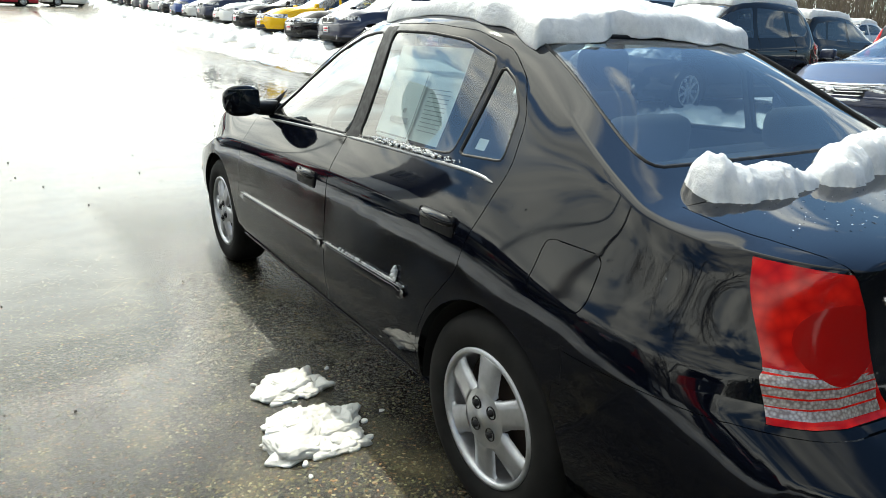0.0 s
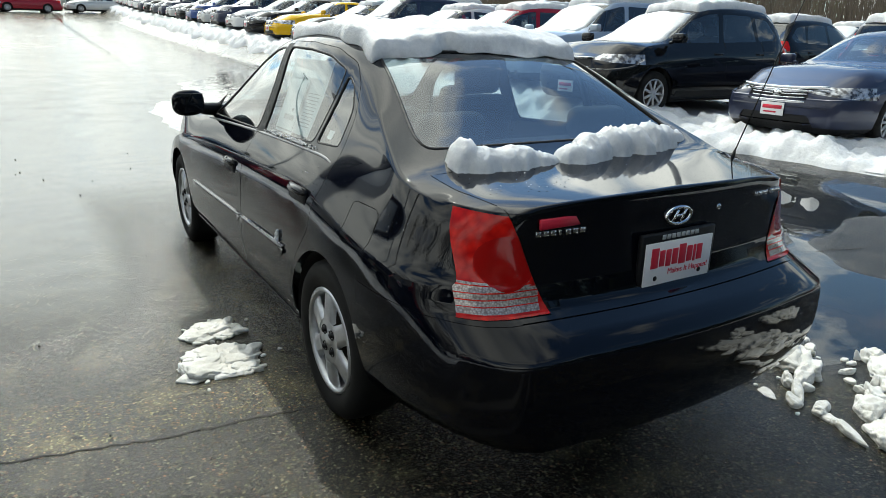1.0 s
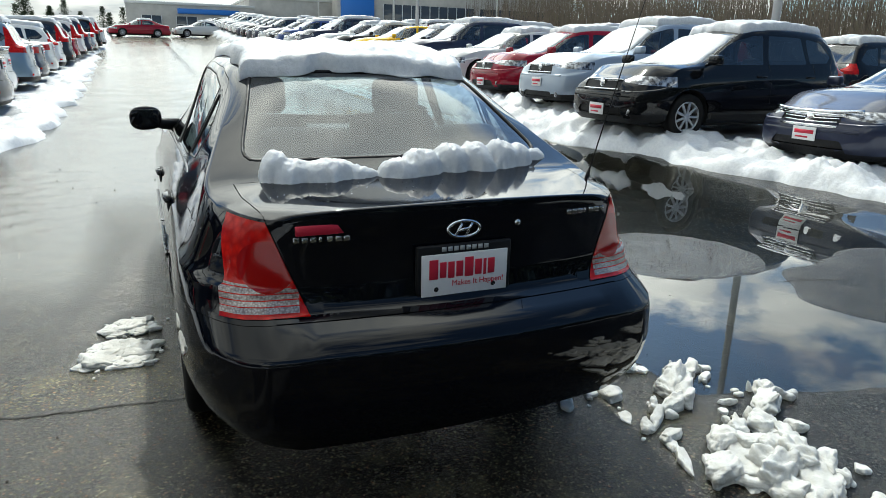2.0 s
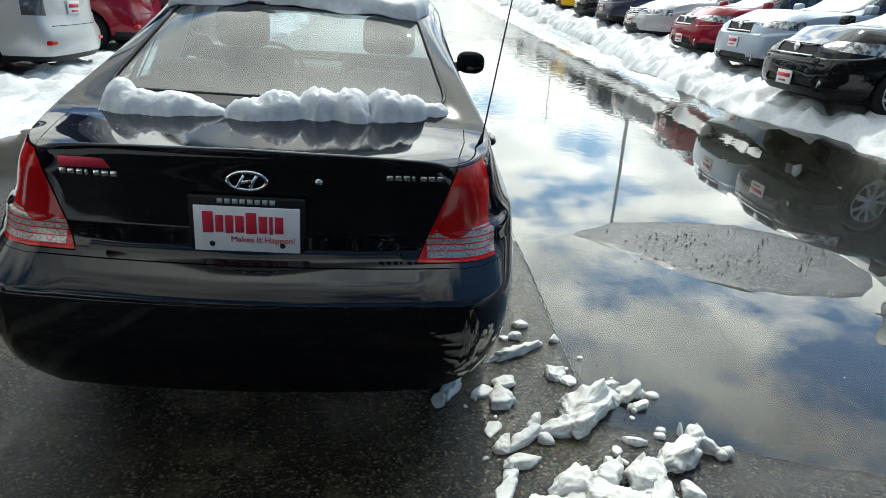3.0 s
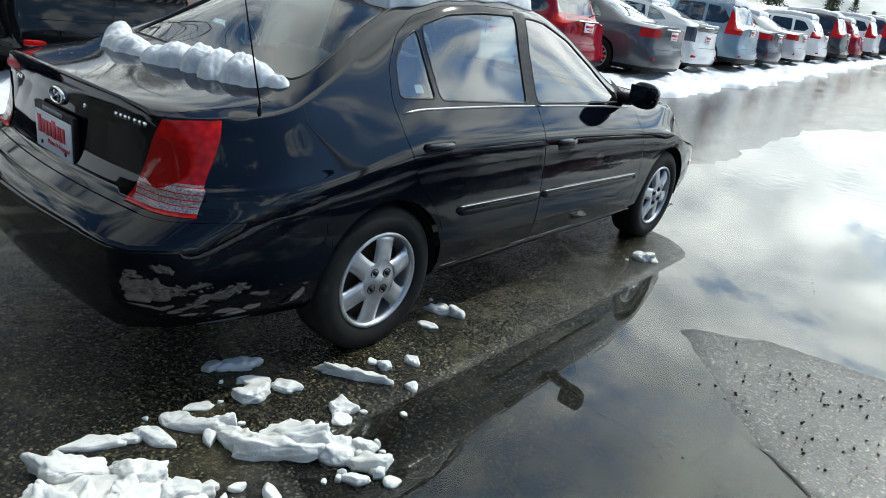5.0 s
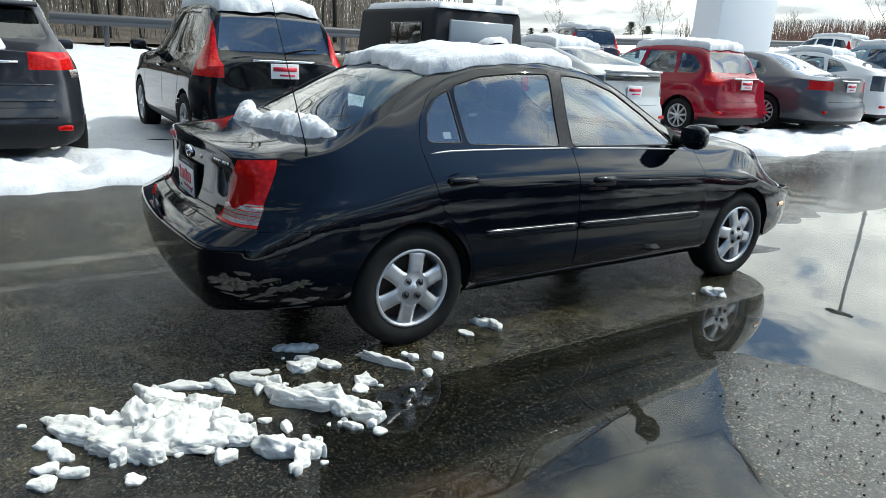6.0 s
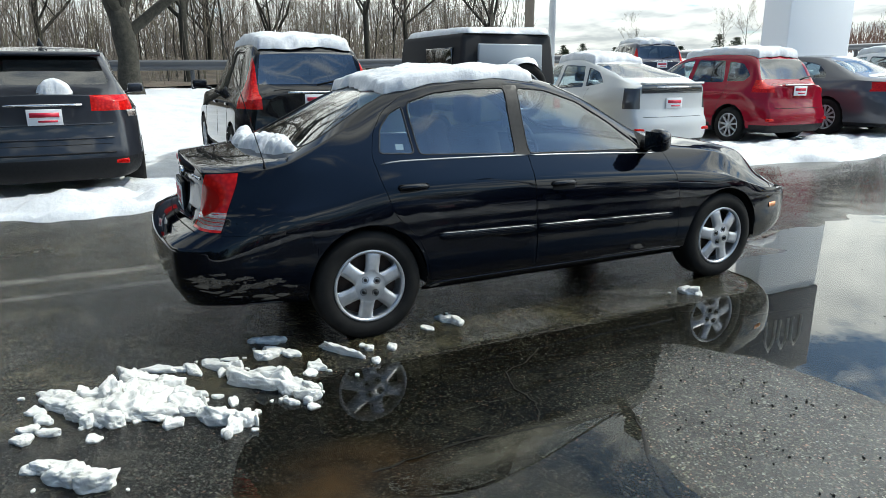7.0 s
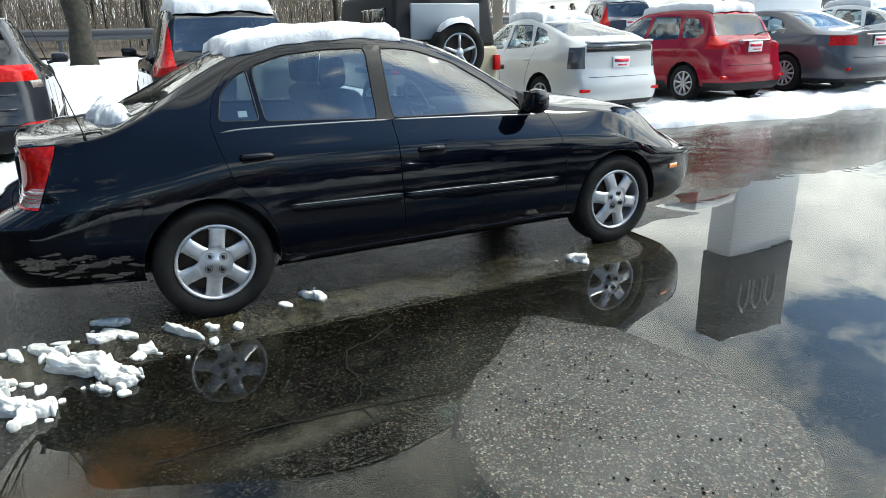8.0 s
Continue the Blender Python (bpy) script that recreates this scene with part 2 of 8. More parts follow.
def thing(name, bm, material, label, category, group="", kind="", smooth=True, m=None):
    me = bm if isinstance(bm, bpy.types.Mesh) else mesh_of(bm, name, smooth)
    if material and not me.materials:
        me.materials.append(material)
    ob = new(name, me)
    if m is not None:
        ob.matrix_world = m
    return tagged(ob, label, category, group, kind)


def box(bm, x0, x1, y0, y1, z0, z1, bevel=0.0, seg=2, m=None):
    r = bmesh.ops.create_cube(bm, size=1)
    for v in r["verts"]:
        v.co = Vector(((x0 + x1) / 2 + v.co.x * (x1 - x0), (y0 + y1) / 2 + v.co.y * (y1 - y0), (z0 + z1) / 2 + v.co.z * (z1 - z0)))
    vs = r["verts"]
    if bevel:
        es = list({e for v in vs for e in v.link_edges})
        g = bmesh.ops.bevel(bm, geom=es, offset=bevel, segments=seg, affect="EDGES", profile=0.5)
        vs = list({v for f in g["faces"] for v in f.verts} | {v for v in vs if v.is_valid})
    if m is not None:
        bmesh.ops.transform(bm, matrix=m, verts=vs)
    return vs


def tube(bm, points, radii, sides=8, caps=True):
    """A round rod through points, with a radius at each."""
    pts = [Vector(p) for p in points]
    rings = []
    for i, p in enumerate(pts):
        d = (pts[min(i + 1, len(pts) - 1)] - pts[max(i - 1, 0)]).normalized()
        u = d.orthogonal().normalized() if i == 0 else (rings_u - d * rings_u.dot(d)).normalized()
        rings_u = u
        w = d.cross(u)
        r = radii[i] if isinstance(radii, (list, tuple)) else radii
        rings.append([bm.verts.new(p + (u * math.cos(a) + w * math.sin(a)) * r) for a in (2 * math.pi * k / sides for k in range(sides))])
    for a, b in zip(rings, rings[1:]):
        for k in range(sides):
            bm.faces.new((a[k], a[(k + 1) % sides], b[(k + 1) % sides], b[k]))
    if caps:
        bm.faces.new(rings[0][::-1])
        bm.faces.new(rings[-1])


def lathe(bm, profile, sides=32, m=None):
    """Turn a profile of (radius, along) about x."""
    rings = []
    for r, a in profile:
        rings.append([bm.verts.new((a, r * math.cos(2 * math.pi * k / sides), r * math.sin(2 * math.pi * k / sides))) for k in range(sides)])
    for a, b in zip(rings, rings[1:]):
        for k in range(sides):
            bm.faces.new((a[k], a[(k + 1) % sides], b[(k + 1) % sides], b[k]))
    if m is not None:
        bmesh.ops.transform(bm, matrix=m, verts=[v for r in rings for v in r])
    return rings


class Curve:
    """Monotone cubic through a few knots."""

    def __init__(self, *knots):
        k = sorted(knots)
        self.x = np.array([a for a, _ in k], float)
        self.v = np.array([b for _, b in k], float)
        h, d = np.diff(self.x), np.diff(self.v) / np.diff(self.x)
        s = np.zeros(len(k))
        for i in range(1, len(k) - 1):
            if d[i - 1] * d[i] > 0:
                a, b = 2 * h[i] + h[i - 1], h[i] + 2 * h[i - 1]
                s[i] = (a + b) / (a / d[i - 1] + b / d[i])
        s[0], s[-1] = d[0], d[-1]
        self.s = s

    def __call__(self, q):
        q = min(max(q, self.x[0]), self.x[-1])
        i = min(max(int(np.searchsorted(self.x, q)) - 1, 0), len(self.x) - 2)
        h = self.x[i + 1] - self.x[i]
        t = (q - self.x[i]) / h
        return float(self.v[i] * (1 + 2 * t) * (1 - t) ** 2 + self.s[i] * h * t * (1 - t) ** 2 + self.v[i + 1] * t * t * (3 - 2 * t) + self.s[i + 1] * h * t * t * (t - 1))


def hill(x, y):
    """The height of the lot: level round the middle, rising gently ahead and towards both rows."""
    d = max(0.0, y - 2.0)
    z = 0.02 * d * d / (d + 3) + 0.0004 * d * d
    if y > 70:
        z = hill(x, 70) + (y - 70) * 0.01 if y > 70.001 else z
    smooth = lambda q: q * q * (3 - 2 * q)
    row = float(np.interp(y, (1.75, 4.4, 7, 9.5, 12, 25), (0.17, 0.31, 0.39, 0.43, 0.47, 0.70)))
    z += 0.10 * smooth(min(max((-1.8 - x) / 2.0, 0), 1)) + row * smooth(min(max((x - 4.5) / 1.5, 0), 1))
    return z


# ---- vehicles ----
class CarForm:
    """The lines of a car's body, forward along +y, its wheelbase centred on y = 0."""

    def __init__(self, W, yf, yr, H, cowl, screen_top, back_top, back_base, lip_z, nose_z, belt_f, belt_r, roof_w, base, floor=0.2, wr=0.3, wb=2.61, bulge=0.10, deck_w=0.80, corner=0.30, tail=None, glass_in=0.125, tuck=0.0, shoulder=(0.06, 0.075, 0.085)):
        self.W, self.yf, self.yr, self.H, self.floor, self.wr, self.wb, self.bulge, self.corner, self.tuck = W, yf, yr, H, floor, wr, wb, bulge, corner, tuck
        self.cowl, self.screen_top, self.back_top, self.back_base, self.belt_f, self.belt_r, self.roof_w = cowl, screen_top, back_top, back_base, belt_f, belt_r, roof_w
        (yc, zc), (yw, zw), (yb, zb), (yd, zd) = cowl, screen_top, back_top, back_base
        e0, e1 = yr - 0.02, yf + 0.02
        self.top = Curve((e0, lip_z - 0.005), (yr + 0.12, lip_z), (max(yd - 0.05, yr + 0.2), zd - 0.012), (max(yd, yr + 0.25), zd), (yb, zb), (yb + 0.18, zb + 0.6 * (H - zb)), ((yb + yw) / 2, H), (yw - 0.2, zw + 0.65 * (H - zw)), (yw, zw), (yc, zc), (yc + 0.06, zc + 0.012), ((yc + yf) / 2 + 0.1, (zc + nose_z) / 2 + 0.07), (yf - 0.14, nose_z + 0.015), (e1, nose_z - 0.06))
        self.rail_z = Curve((e0, lip_z - 0.035), (yr + 0.12, lip_z - 0.03), (max(yd - 0.12, yr + 0.16), min(zd, lip_z + 0.03) - 0.03), (yb - 0.02, zb - 0.075), (yb + 0.25, H - 0.075), ((yb + yw) / 2, H - 0.055), (yw - 0.30, H - 0.085), (yc - 0.22, belt_f + 0.03), (yc, zc - 0.035), ((yc + yf) / 2 + 0.1, (zc + nose_z) / 2 + 0.03), (yf - 0.14, nose_z - 0.02), (e1, nose_z - 0.10))
        self.rail_x = Curve((e0, W * deck_w), (max(yd - 0.1, yr + 0.18), W * deck_w), (yb, roof_w), ((yb + yw) / 2, roof_w + 0.01), (yw - 0.25, roof_w - 0.01), (yc - 0.2, W * 0.79), (yc + 0.1, W * 0.80), (e1, W * 0.72))
        self.belt_z = Curve((e0, lip_z - shoulder[2]), (max(yd, yr + 0.3), min(lip_z - shoulder[2] + 0.025, belt_r)), (yb - 0.04, belt_r), (yc - 0.2, belt_f), (yc + 0.2, belt_f - 0.035), (yf - 0.3, nose_z - 0.07), (e1, nose_z - 0.15))
        self.belt_x = Curve((e0, W - shoulder[0]), (max(yd, yr + 0.3), W - shoulder[1]), (yb, W - glass_in), (0.1, W - glass_in), (yc - 0.1, W - glass_in), (yc + 0.3, W - 0.075), (e1, W - 0.09))
        self.rear_end = Curve(*[(z, y) for z, y in (tail or ((0.18, yr + 0.08), (0.30, yr + 0.01), (0.45, yr), (0.56, yr + 0.015), (0.62, yr + 0.06), (lip_z, yr + 0.09)))])
        self.front_end = Curve((0.18, yf - 0.12), (0.35, yf), (0.5, yf), (nose_z, yf - 0.10), (nose_z + 0.1, yf - 0.14))

    def section(self, y):
        W, bz = self.W, self.belt_z(y)
        # the lower edge of the tail sweeps up behind the wheel
        up = min(max((-1.40 - y) / 0.7, 0.0), 1.0)
        low = self.floor + self.tuck * up * (2 - up)
        keys = [(W - 0.13, low), (W - 0.075, low + 0.025), (W - 0.035, low + 0.07), (W - 0.004, 0.46), (W - 0.006, 0.53), (W - 0.022, (0.53 + bz) / 2 + 0.03), (W - 0.045, bz - 0.13), (self.belt_x(y), bz), ((self.belt_x(y) + self.rail_x(y)) / 2 + 0.001, (bz + max(self.rail_z(y), bz + 0.015)) / 2), (self.rail_x(y), max(self.rail_z(y), bz + 0.015)), (self.rail_x(y) * 0.90, max(self.rail_z(y), bz + 0.015) + (self.top(y) - self.rail_z(y)) * 0.42), (self.rail_x(y) * 0.55, self.top(y) - (self.top(y) - self.rail_z(y)) * 0.22), (0.0, self.top(y))]
        return keys

    def x_at(self, y, z):
        """Half the width of the flank at a height."""
        k = self.section(y)[:10]
        for (xa, za), (xb, zb) in zip(k, k[1:]):
            if za <= z <= zb:
                return xa + (xb - xa) * (z - za) / (zb - za)
        return k[-1][0]

    def skin_x(self, y, z):
        """Half the width of the curved skin at a height."""
        k = self.section(y)
        d = np.r_[0, np.cumsum([math.dist(a, b) for a, b in zip(k, k[1:])])]
        cx, cz = Curve(*[(a, b[0]) for a, b in zip(d, k)]), Curve(*[(a, b[1]) for a, b in zip(d, k)])
        lo, hi = 0.0, float(d[-1])
        for _ in range(30):
            mid = (lo + hi) / 2
            lo, hi = (mid, hi) if cz(mid) < z else (lo, mid)
        return cx(lo)

    def top_at(self, x, y):
        """The height of the roof, the boot or the bonnet."""
        k = self.section(y)[9:]
        ax = abs(x)
        for (xa, za), (xb, zb) in zip(k, k[1:]):
            if xb <= ax <= xa:
                return za + (zb - za) * (xa - ax) / (xa - xb)
        return k[0][1] - (ax - k[0][0]) * 1.2

    def place(self, x, y, z):
        """Round the plan of the nose and the tail, and lean the ends as the bumpers do."""
        for end, sign, curve, length in ((self.yr, -1, self.rear_end, 0.62), (self.yf, 1, self.front_end, 0.75)):
            start = end - sign * length
            q = (y - start) * sign / length
            if q > 0:
                q = min(q, 1.0)
                goal = curve(z)
                x *= 1 - self.corner * (1 - math.sqrt(max(0.0, 1 - q ** 2.2)))
                y = start + (goal - start) * q
                xm = self.W * (1 - self.corner)
                y += sign * self.bulge * (max(0.0, 1 - (x / (xm * 1.3)) ** 2)) * q ** 3
        return (x, y, z)

    def shell(self, ny, nu, ncap):
        """The whole outer skin as one grid."""
        bm = bmesh.new()
        L = self.yf - self.yr
        t = np.linspace(0, 1, ny)
        ys = self.yr + L * (t - 0.10 * np.sin(2 * np.pi * t) / (2 * np.pi) * 4)
        rows = []
        for y in ys:
            k = self.section(float(y))
            d = np.r_[0, np.cumsum([math.dist(a, b) for a, b in zip(k, k[1:])])]
            cx, cz = Curve(*[(a, b[0]) for a, b in zip(d, k)]), Curve(*[(a, b[1]) for a, b in zip(d, k)])
            # as many steps between two key lines at every station
            us = np.concatenate([np.linspace(d[i], d[i + 1], n, endpoint=False) for i, n in enumerate(self.steps(nu))] + [[d[-1]]])
            half = [self.place(cx(u), float(y), cz(u)) for u in us]
            right = [bm.verts.new(p) for p in half]
            left = [bm.verts.new((-p[0], p[1], p[2])) for p in half[:-1]]
            rows.append(right + left[::-1])
        n = len(rows[0])
        for a, b in zip(rows, rows[1:]):
            for i in range(n - 1):
                bm.faces.new((a[i], b[i], b[i + 1], a[i + 1]))
        h = (n - 1) // 2
        for row, sign, curve in ((rows[0], -1, self.rear_end), (rows[-1], 1, self.front_end)):
            grid = []
            for j in range(h):
                r, l = row[j], row[n - 1 - j]
                line = [r]
                xm = self.W * (1 - self.corner)
                for c in range(1, ncap):
                    x = r.co.x * (1 - 2 * c / ncap)
                    y = r.co.y + sign * self.bulge * (max(0.0, 1 - (x / (xm * 1.3)) ** 2) - max(0.0, 1 - (r.co.x / (xm * 1.3)) ** 2))
                    line.append(bm.verts.new((x, y, r.co.z)))
                line.append(l)
                grid.append(line)
            for a, b in zip(grid, grid[1:]):
                for c in range(ncap):
                    f = (a[c], a[c + 1], b[c + 1], b[c])
                    bm.faces.new(f if sign > 0 else f[::-1])
            top = grid[-1]
            for c in range(ncap):
                f = (top[c], top[c + 1], row[h])
                bm.faces.new(f if sign > 0 else f[::-1])
        bm.normal_update()
        return bm

    @staticmethod
    def steps(nu):
        share = (1, 1, 3, 1, 3, 3, 2, 3, 2, 1, 2, 3)
        return [max(1, round(s * nu / 25)) for s in share]


def cut_line(bm, pts, axes, test, closed=True):
    """Cut the skin along a line drawn in two of the axes, on the faces that pass the test."""
    i, j = axes
    k = 3 - i - j
    loop = list(zip(pts, pts[1:] + pts[:1])) if closed else list(zip(pts, pts[1:]))
    for p, q in loop:
        dx, dy = q[0] - p[0], q[1] - p[1]
        if abs(dx) + abs(dy) < 1e-6:
            continue
        no, co = [0, 0, 0], [0, 0, 0]
        no[i], no[j], co[i], co[j] = -dy, dx, p[0], p[1]
        lo, hi = (min(p[0], q[0]) - 0.004, min(p[1], q[1]) - 0.004), (max(p[0], q[0]) + 0.004, max(p[1], q[1]) + 0.004)
        faces = []
        for f in bm.faces:
            a = [v.co[i] for v in f.verts]
            if max(a) < lo[0] or min(a) > hi[0]:
                continue
            b = [v.co[j] for v in f.verts]
            if max(b) < lo[1] or min(b) > hi[1] or not test(f):
                continue
            faces.append(f)
        geom = faces + list({e for f in faces for e in f.edges}) + list({v for f in faces for v in f.verts})
        if geom:
            bmesh.ops.bisect_plane(bm, geom=geom, dist=1e-5, plane_co=co, plane_no=no)


def inside(pts, x, y):
    hit = False
    for (ax, ay), (bx, by) in zip(pts, pts[1:] + pts[:1]):
        if (ay > y) != (by > y) and x < (bx - ax) * (y - ay) / (by - ay) + ax:
            hit = not hit
    return hit


def rounded(pts, r=0.04, seg=4):
    """A polygon with rounded corners."""
    out = []
    n = len(pts)
    for a, p, b in zip(pts[-1:] + pts[:-1], pts, pts[1:] + pts[:1]):
        p, u, v = Vector(p), Vector(a) - Vector(p), Vector(b) - Vector(p)
        d = min(r, u.length * 0.45, v.length * 0.45)
        s, e = p + u.normalized() * d, p + v.normalized() * d
        for k in range(seg + 1):
            t = k / seg
            out.append(tuple(s * (1 - t) ** 2 + p * 2 * t * (1 - t) + e * t * t))
    return out


def circle(y, z, r, n=28):
    return [(y + r * math.cos(2 * math.pi * k / n), z + r * math.sin(2 * math.pi * k / n)) for k in range(n)]


def split(bm, names, normals=True, gap=None, lift=None, passes=5, crease=0.93):
    """The faces of the skin as one mesh for each name, with the skin's own normals, the edges drawn back by the gap."""
    bm.normal_update()
    bm.verts.ensure_lookup_table()
    # even out small waves of the sheet metal, but keep its creases
    soft_n = [v.normal.copy() for v in bm.verts]
    near = [[e.other_vert(v).index for e in v.link_edges] for v in bm.verts]
    for _ in range(passes):
        nxt = []
        for i, a in enumerate(soft_n):
            s = a * 2.0
            for j in near[i]:
                if a.dot(soft_n[j]) > crease:
                    s = s + soft_n[j]
            nxt.append(s.normalized())
        soft_n = nxt
    groups = {}
    for f, n in zip(bm.faces, names):
        if n:
            groups.setdefault(n, []).append(f)
    owner = {}
    for n, fs in groups.items():
        for f in fs:
            for v in f.verts:
                owner.setdefault(v.index, set()).add(n)
    out = {}
    for n, fs in groups.items():
        idx, co, no, faces = {}, [], [], []
        pull = {}
        for f in fs:
            c = f.calc_center_median()
            for v in f.verts:
                if v.index not in idx:
                    idx[v.index] = len(co)
                    co.append(v.co.copy())
                    no.append(soft_n[v.index].copy())
                if gap and n in gap and len(owner[v.index]) > 1:
                    pull.setdefault(v.index, Vector((0, 0, 0)))
                    pull[v.index] += (c - v.co).normalized()
            faces.append([idx[v.index] for v in f.verts])
        for vi, d in pull.items():
            nn = no[idx[vi]]
            d = d - nn * d.dot(nn)
            if d.length > 1e-5:
                co[idx[vi]] += d.normalized() * gap[n]
        if lift and n in lift:
            co = [c + m * lift[n] for c, m in zip(co, no)]
        me = bpy.data.meshes.new(n)
        me.from_pydata([tuple(c) for c in co], [], faces)
        me.polygons.foreach_set("use_smooth", [True] * len(faces))
        me.update()
        if normals:
            me.normals_split_custom_set_from_vertices([tuple(v) for v in no])
        out[n] = me
    return out


def offset_mesh(bm, faces, d, name):
    """A copy of faces of the skin, set in by d, facing as they do."""
    idx, co, fl = {}, [], []
    for f in faces:
        for v in f.verts:
            if v.index not in idx:
                idx[v.index] = len(co)
                co.append(tuple(v.co - v.normal * d))
        fl.append([idx[v.index] for v in f.verts])
    me = bpy.data.meshes.new(name)
    me.from_pydata(co, [], fl)
    me.polygons.foreach_set("use_smooth", [True] * len(fl))
    return me


def side(f):
    return abs(f.normal.x) > 0.28


WHEELS = {}


def wheel_parts(r, w, spokes, style="star", rim_mat=None, sides=40):
    """A tyre and a rim, the face towards +x, about the origin; shared by all wheels of one kind."""
    key = (r, w, spokes, style, sides)
    if key in WHEELS:
        return WHEELS[key]
    rr = r * 0.66
    bm = bmesh.new()
    prof = [(rr, -w * 0.5), (rr + 0.03, -w * 0.52), (r - 0.03, -w * 0.5), (r - 0.006, -w * 0.40), (r, -w * 0.25), (r, w * 0.25), (r - 0.006, w * 0.40), (r - 0.022, w * 0.48), (r - 0.05, w * 0.515), (rr + 0.03, w * 0.505), (rr + 0.012, w * 0.47), (rr, w * 0.43), (rr - 0.01, w * 0.2)]
    lathe(bm, prof, sides)
    tyre = mesh_of(bm, "tyre")
    tyre.materials.append(RUBBER)
    bm = bmesh.new()
    x = w * 0.40
    lathe(bm, [(rr + 0.004, x), (rr + 0.002, x + 0.012), (rr - 0.008, x + 0.016), (rr - 0.016, x + 0.006), (rr - 0.02, x - 0.02), (rr - 0.03, -w * 0.3)], sides)
    hub = rr * 0.44
    if style == "star":
        # solid middle with pointed spokes, as a wheel cover has
        for k in range(spokes):
            a = 2 * math.pi * k / spokes
            full = math.pi / spokes
            pts = []
            for q, half, xx in ((0.43, full, 0.010), (0.455, full * 0.93, 0.011), (0.50, full * 0.79, 0.011), (0.58, full * 0.67, 0.009), (0.68, full * 0.58, 0.007), (0.78, full * 0.51, 0.005), (0.865, full * 0.47, 0.003), (0.90, full * 0.50, 0.001), (0.925, full * 0.68, -0.004), (0.94, full, -0.006), (0.99, full, 0.003)):
                rad = rr * q
                closed = half > full * 0.99
                d = 0.0 if closed else 0.016
                pts.append([(x + xx - d, a - half, rad), (x + xx, a - half * (1.0 if closed else 0.90), rad), (x + xx + 0.003, a - half * 0.4, rad), (x + xx + 0.003, a + half * 0.4, rad), (x + xx, a + half * (1.0 if closed else 0.90), rad), (x + xx - d, a + half, rad)])
            grid = [[bm.verts.new((q[0], q[2] * math.sin(q[1]), q[2] * math.cos(q[1]))) for q in row] for row in pts]
            for g, h in zip(grid, grid[1:]):
                for c in range(5):
                    bm.faces.new((g[c], h[c], h[c + 1], g[c + 1]))
        lathe(bm, [(0.0005, x + 0.014), (hub * 0.3, x + 0.014), (hub * 0.34, x + 0.010), (hub * 1.0, x + 0.010)], sides)
    else:
        for k in range(spokes):
            a = 2 * math.pi * k / spokes
            vs = box(bm, x - 0.02, x + 0.008, -0.017, 0.017, 0.03, rr - 0.005, 0.006, 1, Matrix.Rotation(a, 4, "X"))
        lathe(bm, [(0.0005, x + 0.012), (hub * 0.45, x + 0.012), (hub * 0.55, x), (hub * 0.55, x - 0.02)], 20)
    rim = mesh_of(bm, "rim")
    rim.materials.append(rim_mat or ALLOY)
    bm = bmesh.new()
    lathe(bm, [(0.0005, x - 0.05), (rr * 0.7, x - 0.05), (rr - 0.015, x - 0.075)], 28)
    back = mesh_of(bm, "drum")
    back.materials.append(RUST)
    WHEELS[key] = (tyre, rim, back)
    return WHEELS[key]


def add_wheels(car, form, track, r, w, spokes, style="star", sides=40, bolts=False):
    tyre, rim, back = wheel_parts(r, w, spokes, style, None, sides)
    for sx, y, turn in ((1, form.wb / 2, 0.30), (1, -form.wb / 2, -0.17), (-1, form.wb / 2, 0.5), (-1, -form.wb / 2, 0.0)):
        wh = empty("wheel")
        wh.parent = car
        wh.matrix_local = Matrix.Translation((sx * track, y, r - 0.004)) @ (Matrix.Rotation(math.pi, 4, "Z") if sx < 0 else Matrix()) @ Matrix.Rotation(turn, 4, "X")
        for n, me in (("tyre", tyre), ("rim", rim), ("brake_drum", back)):
            ob = new(n, me)
            ob.parent = wh
        if bolts:
            for k in range(4):
                a = math.pi / 4 + k * math.pi / 2
                bm = bmesh.new()
                lathe(bm, [(0.0005, 0.012), (0.009, 0.011), (0.010, 0.0), (0.017, -0.002), (0.0175, 0.004), (0.019, 0.004), (0.020, -0.004)], 14, Matrix.Translation((w * 0.40 + 0.010, 0.048 * math.sin(a), 0.048 * math.cos(a))))
                part("wheel_nut", bm, TRIM, wh)


def arch_liners(form, r, parent, depth=0.26, low=0.12):
    for y in (-form.wb / 2, form.wb / 2):
        for s in (-1, 1):
            bm = bmesh.new()
            n = 18
            arc = [(y + r * math.cos(a), form.wr + r * math.sin(a)) for a in (math.pi * (-low + (1 + 2 * low) * k / n) for k in range(n + 1))]
            outer = [bm.verts.new((s * (form.W - 0.035), a, b)) for a, b in arc]
            inner = [bm.verts.new((s * (form.W - depth), a, b)) for a, b in arc]
            for k in range(n):
                bm.faces.new((outer[k], outer[k + 1], inner[k + 1], inner[k]))
            bm.faces.new(inner)
            part("wheel_arch", bm, JAMB, parent)


def underbody(form, up=0.0):
    bm = bmesh.new()
    box(bm, -(form.W - 0.14), form.W - 0.14, form.yr + 0.45, form.yf - 0.25, form.floor - 0.03 + up, form.floor + 0.02 + up, 0.01)
    return bm


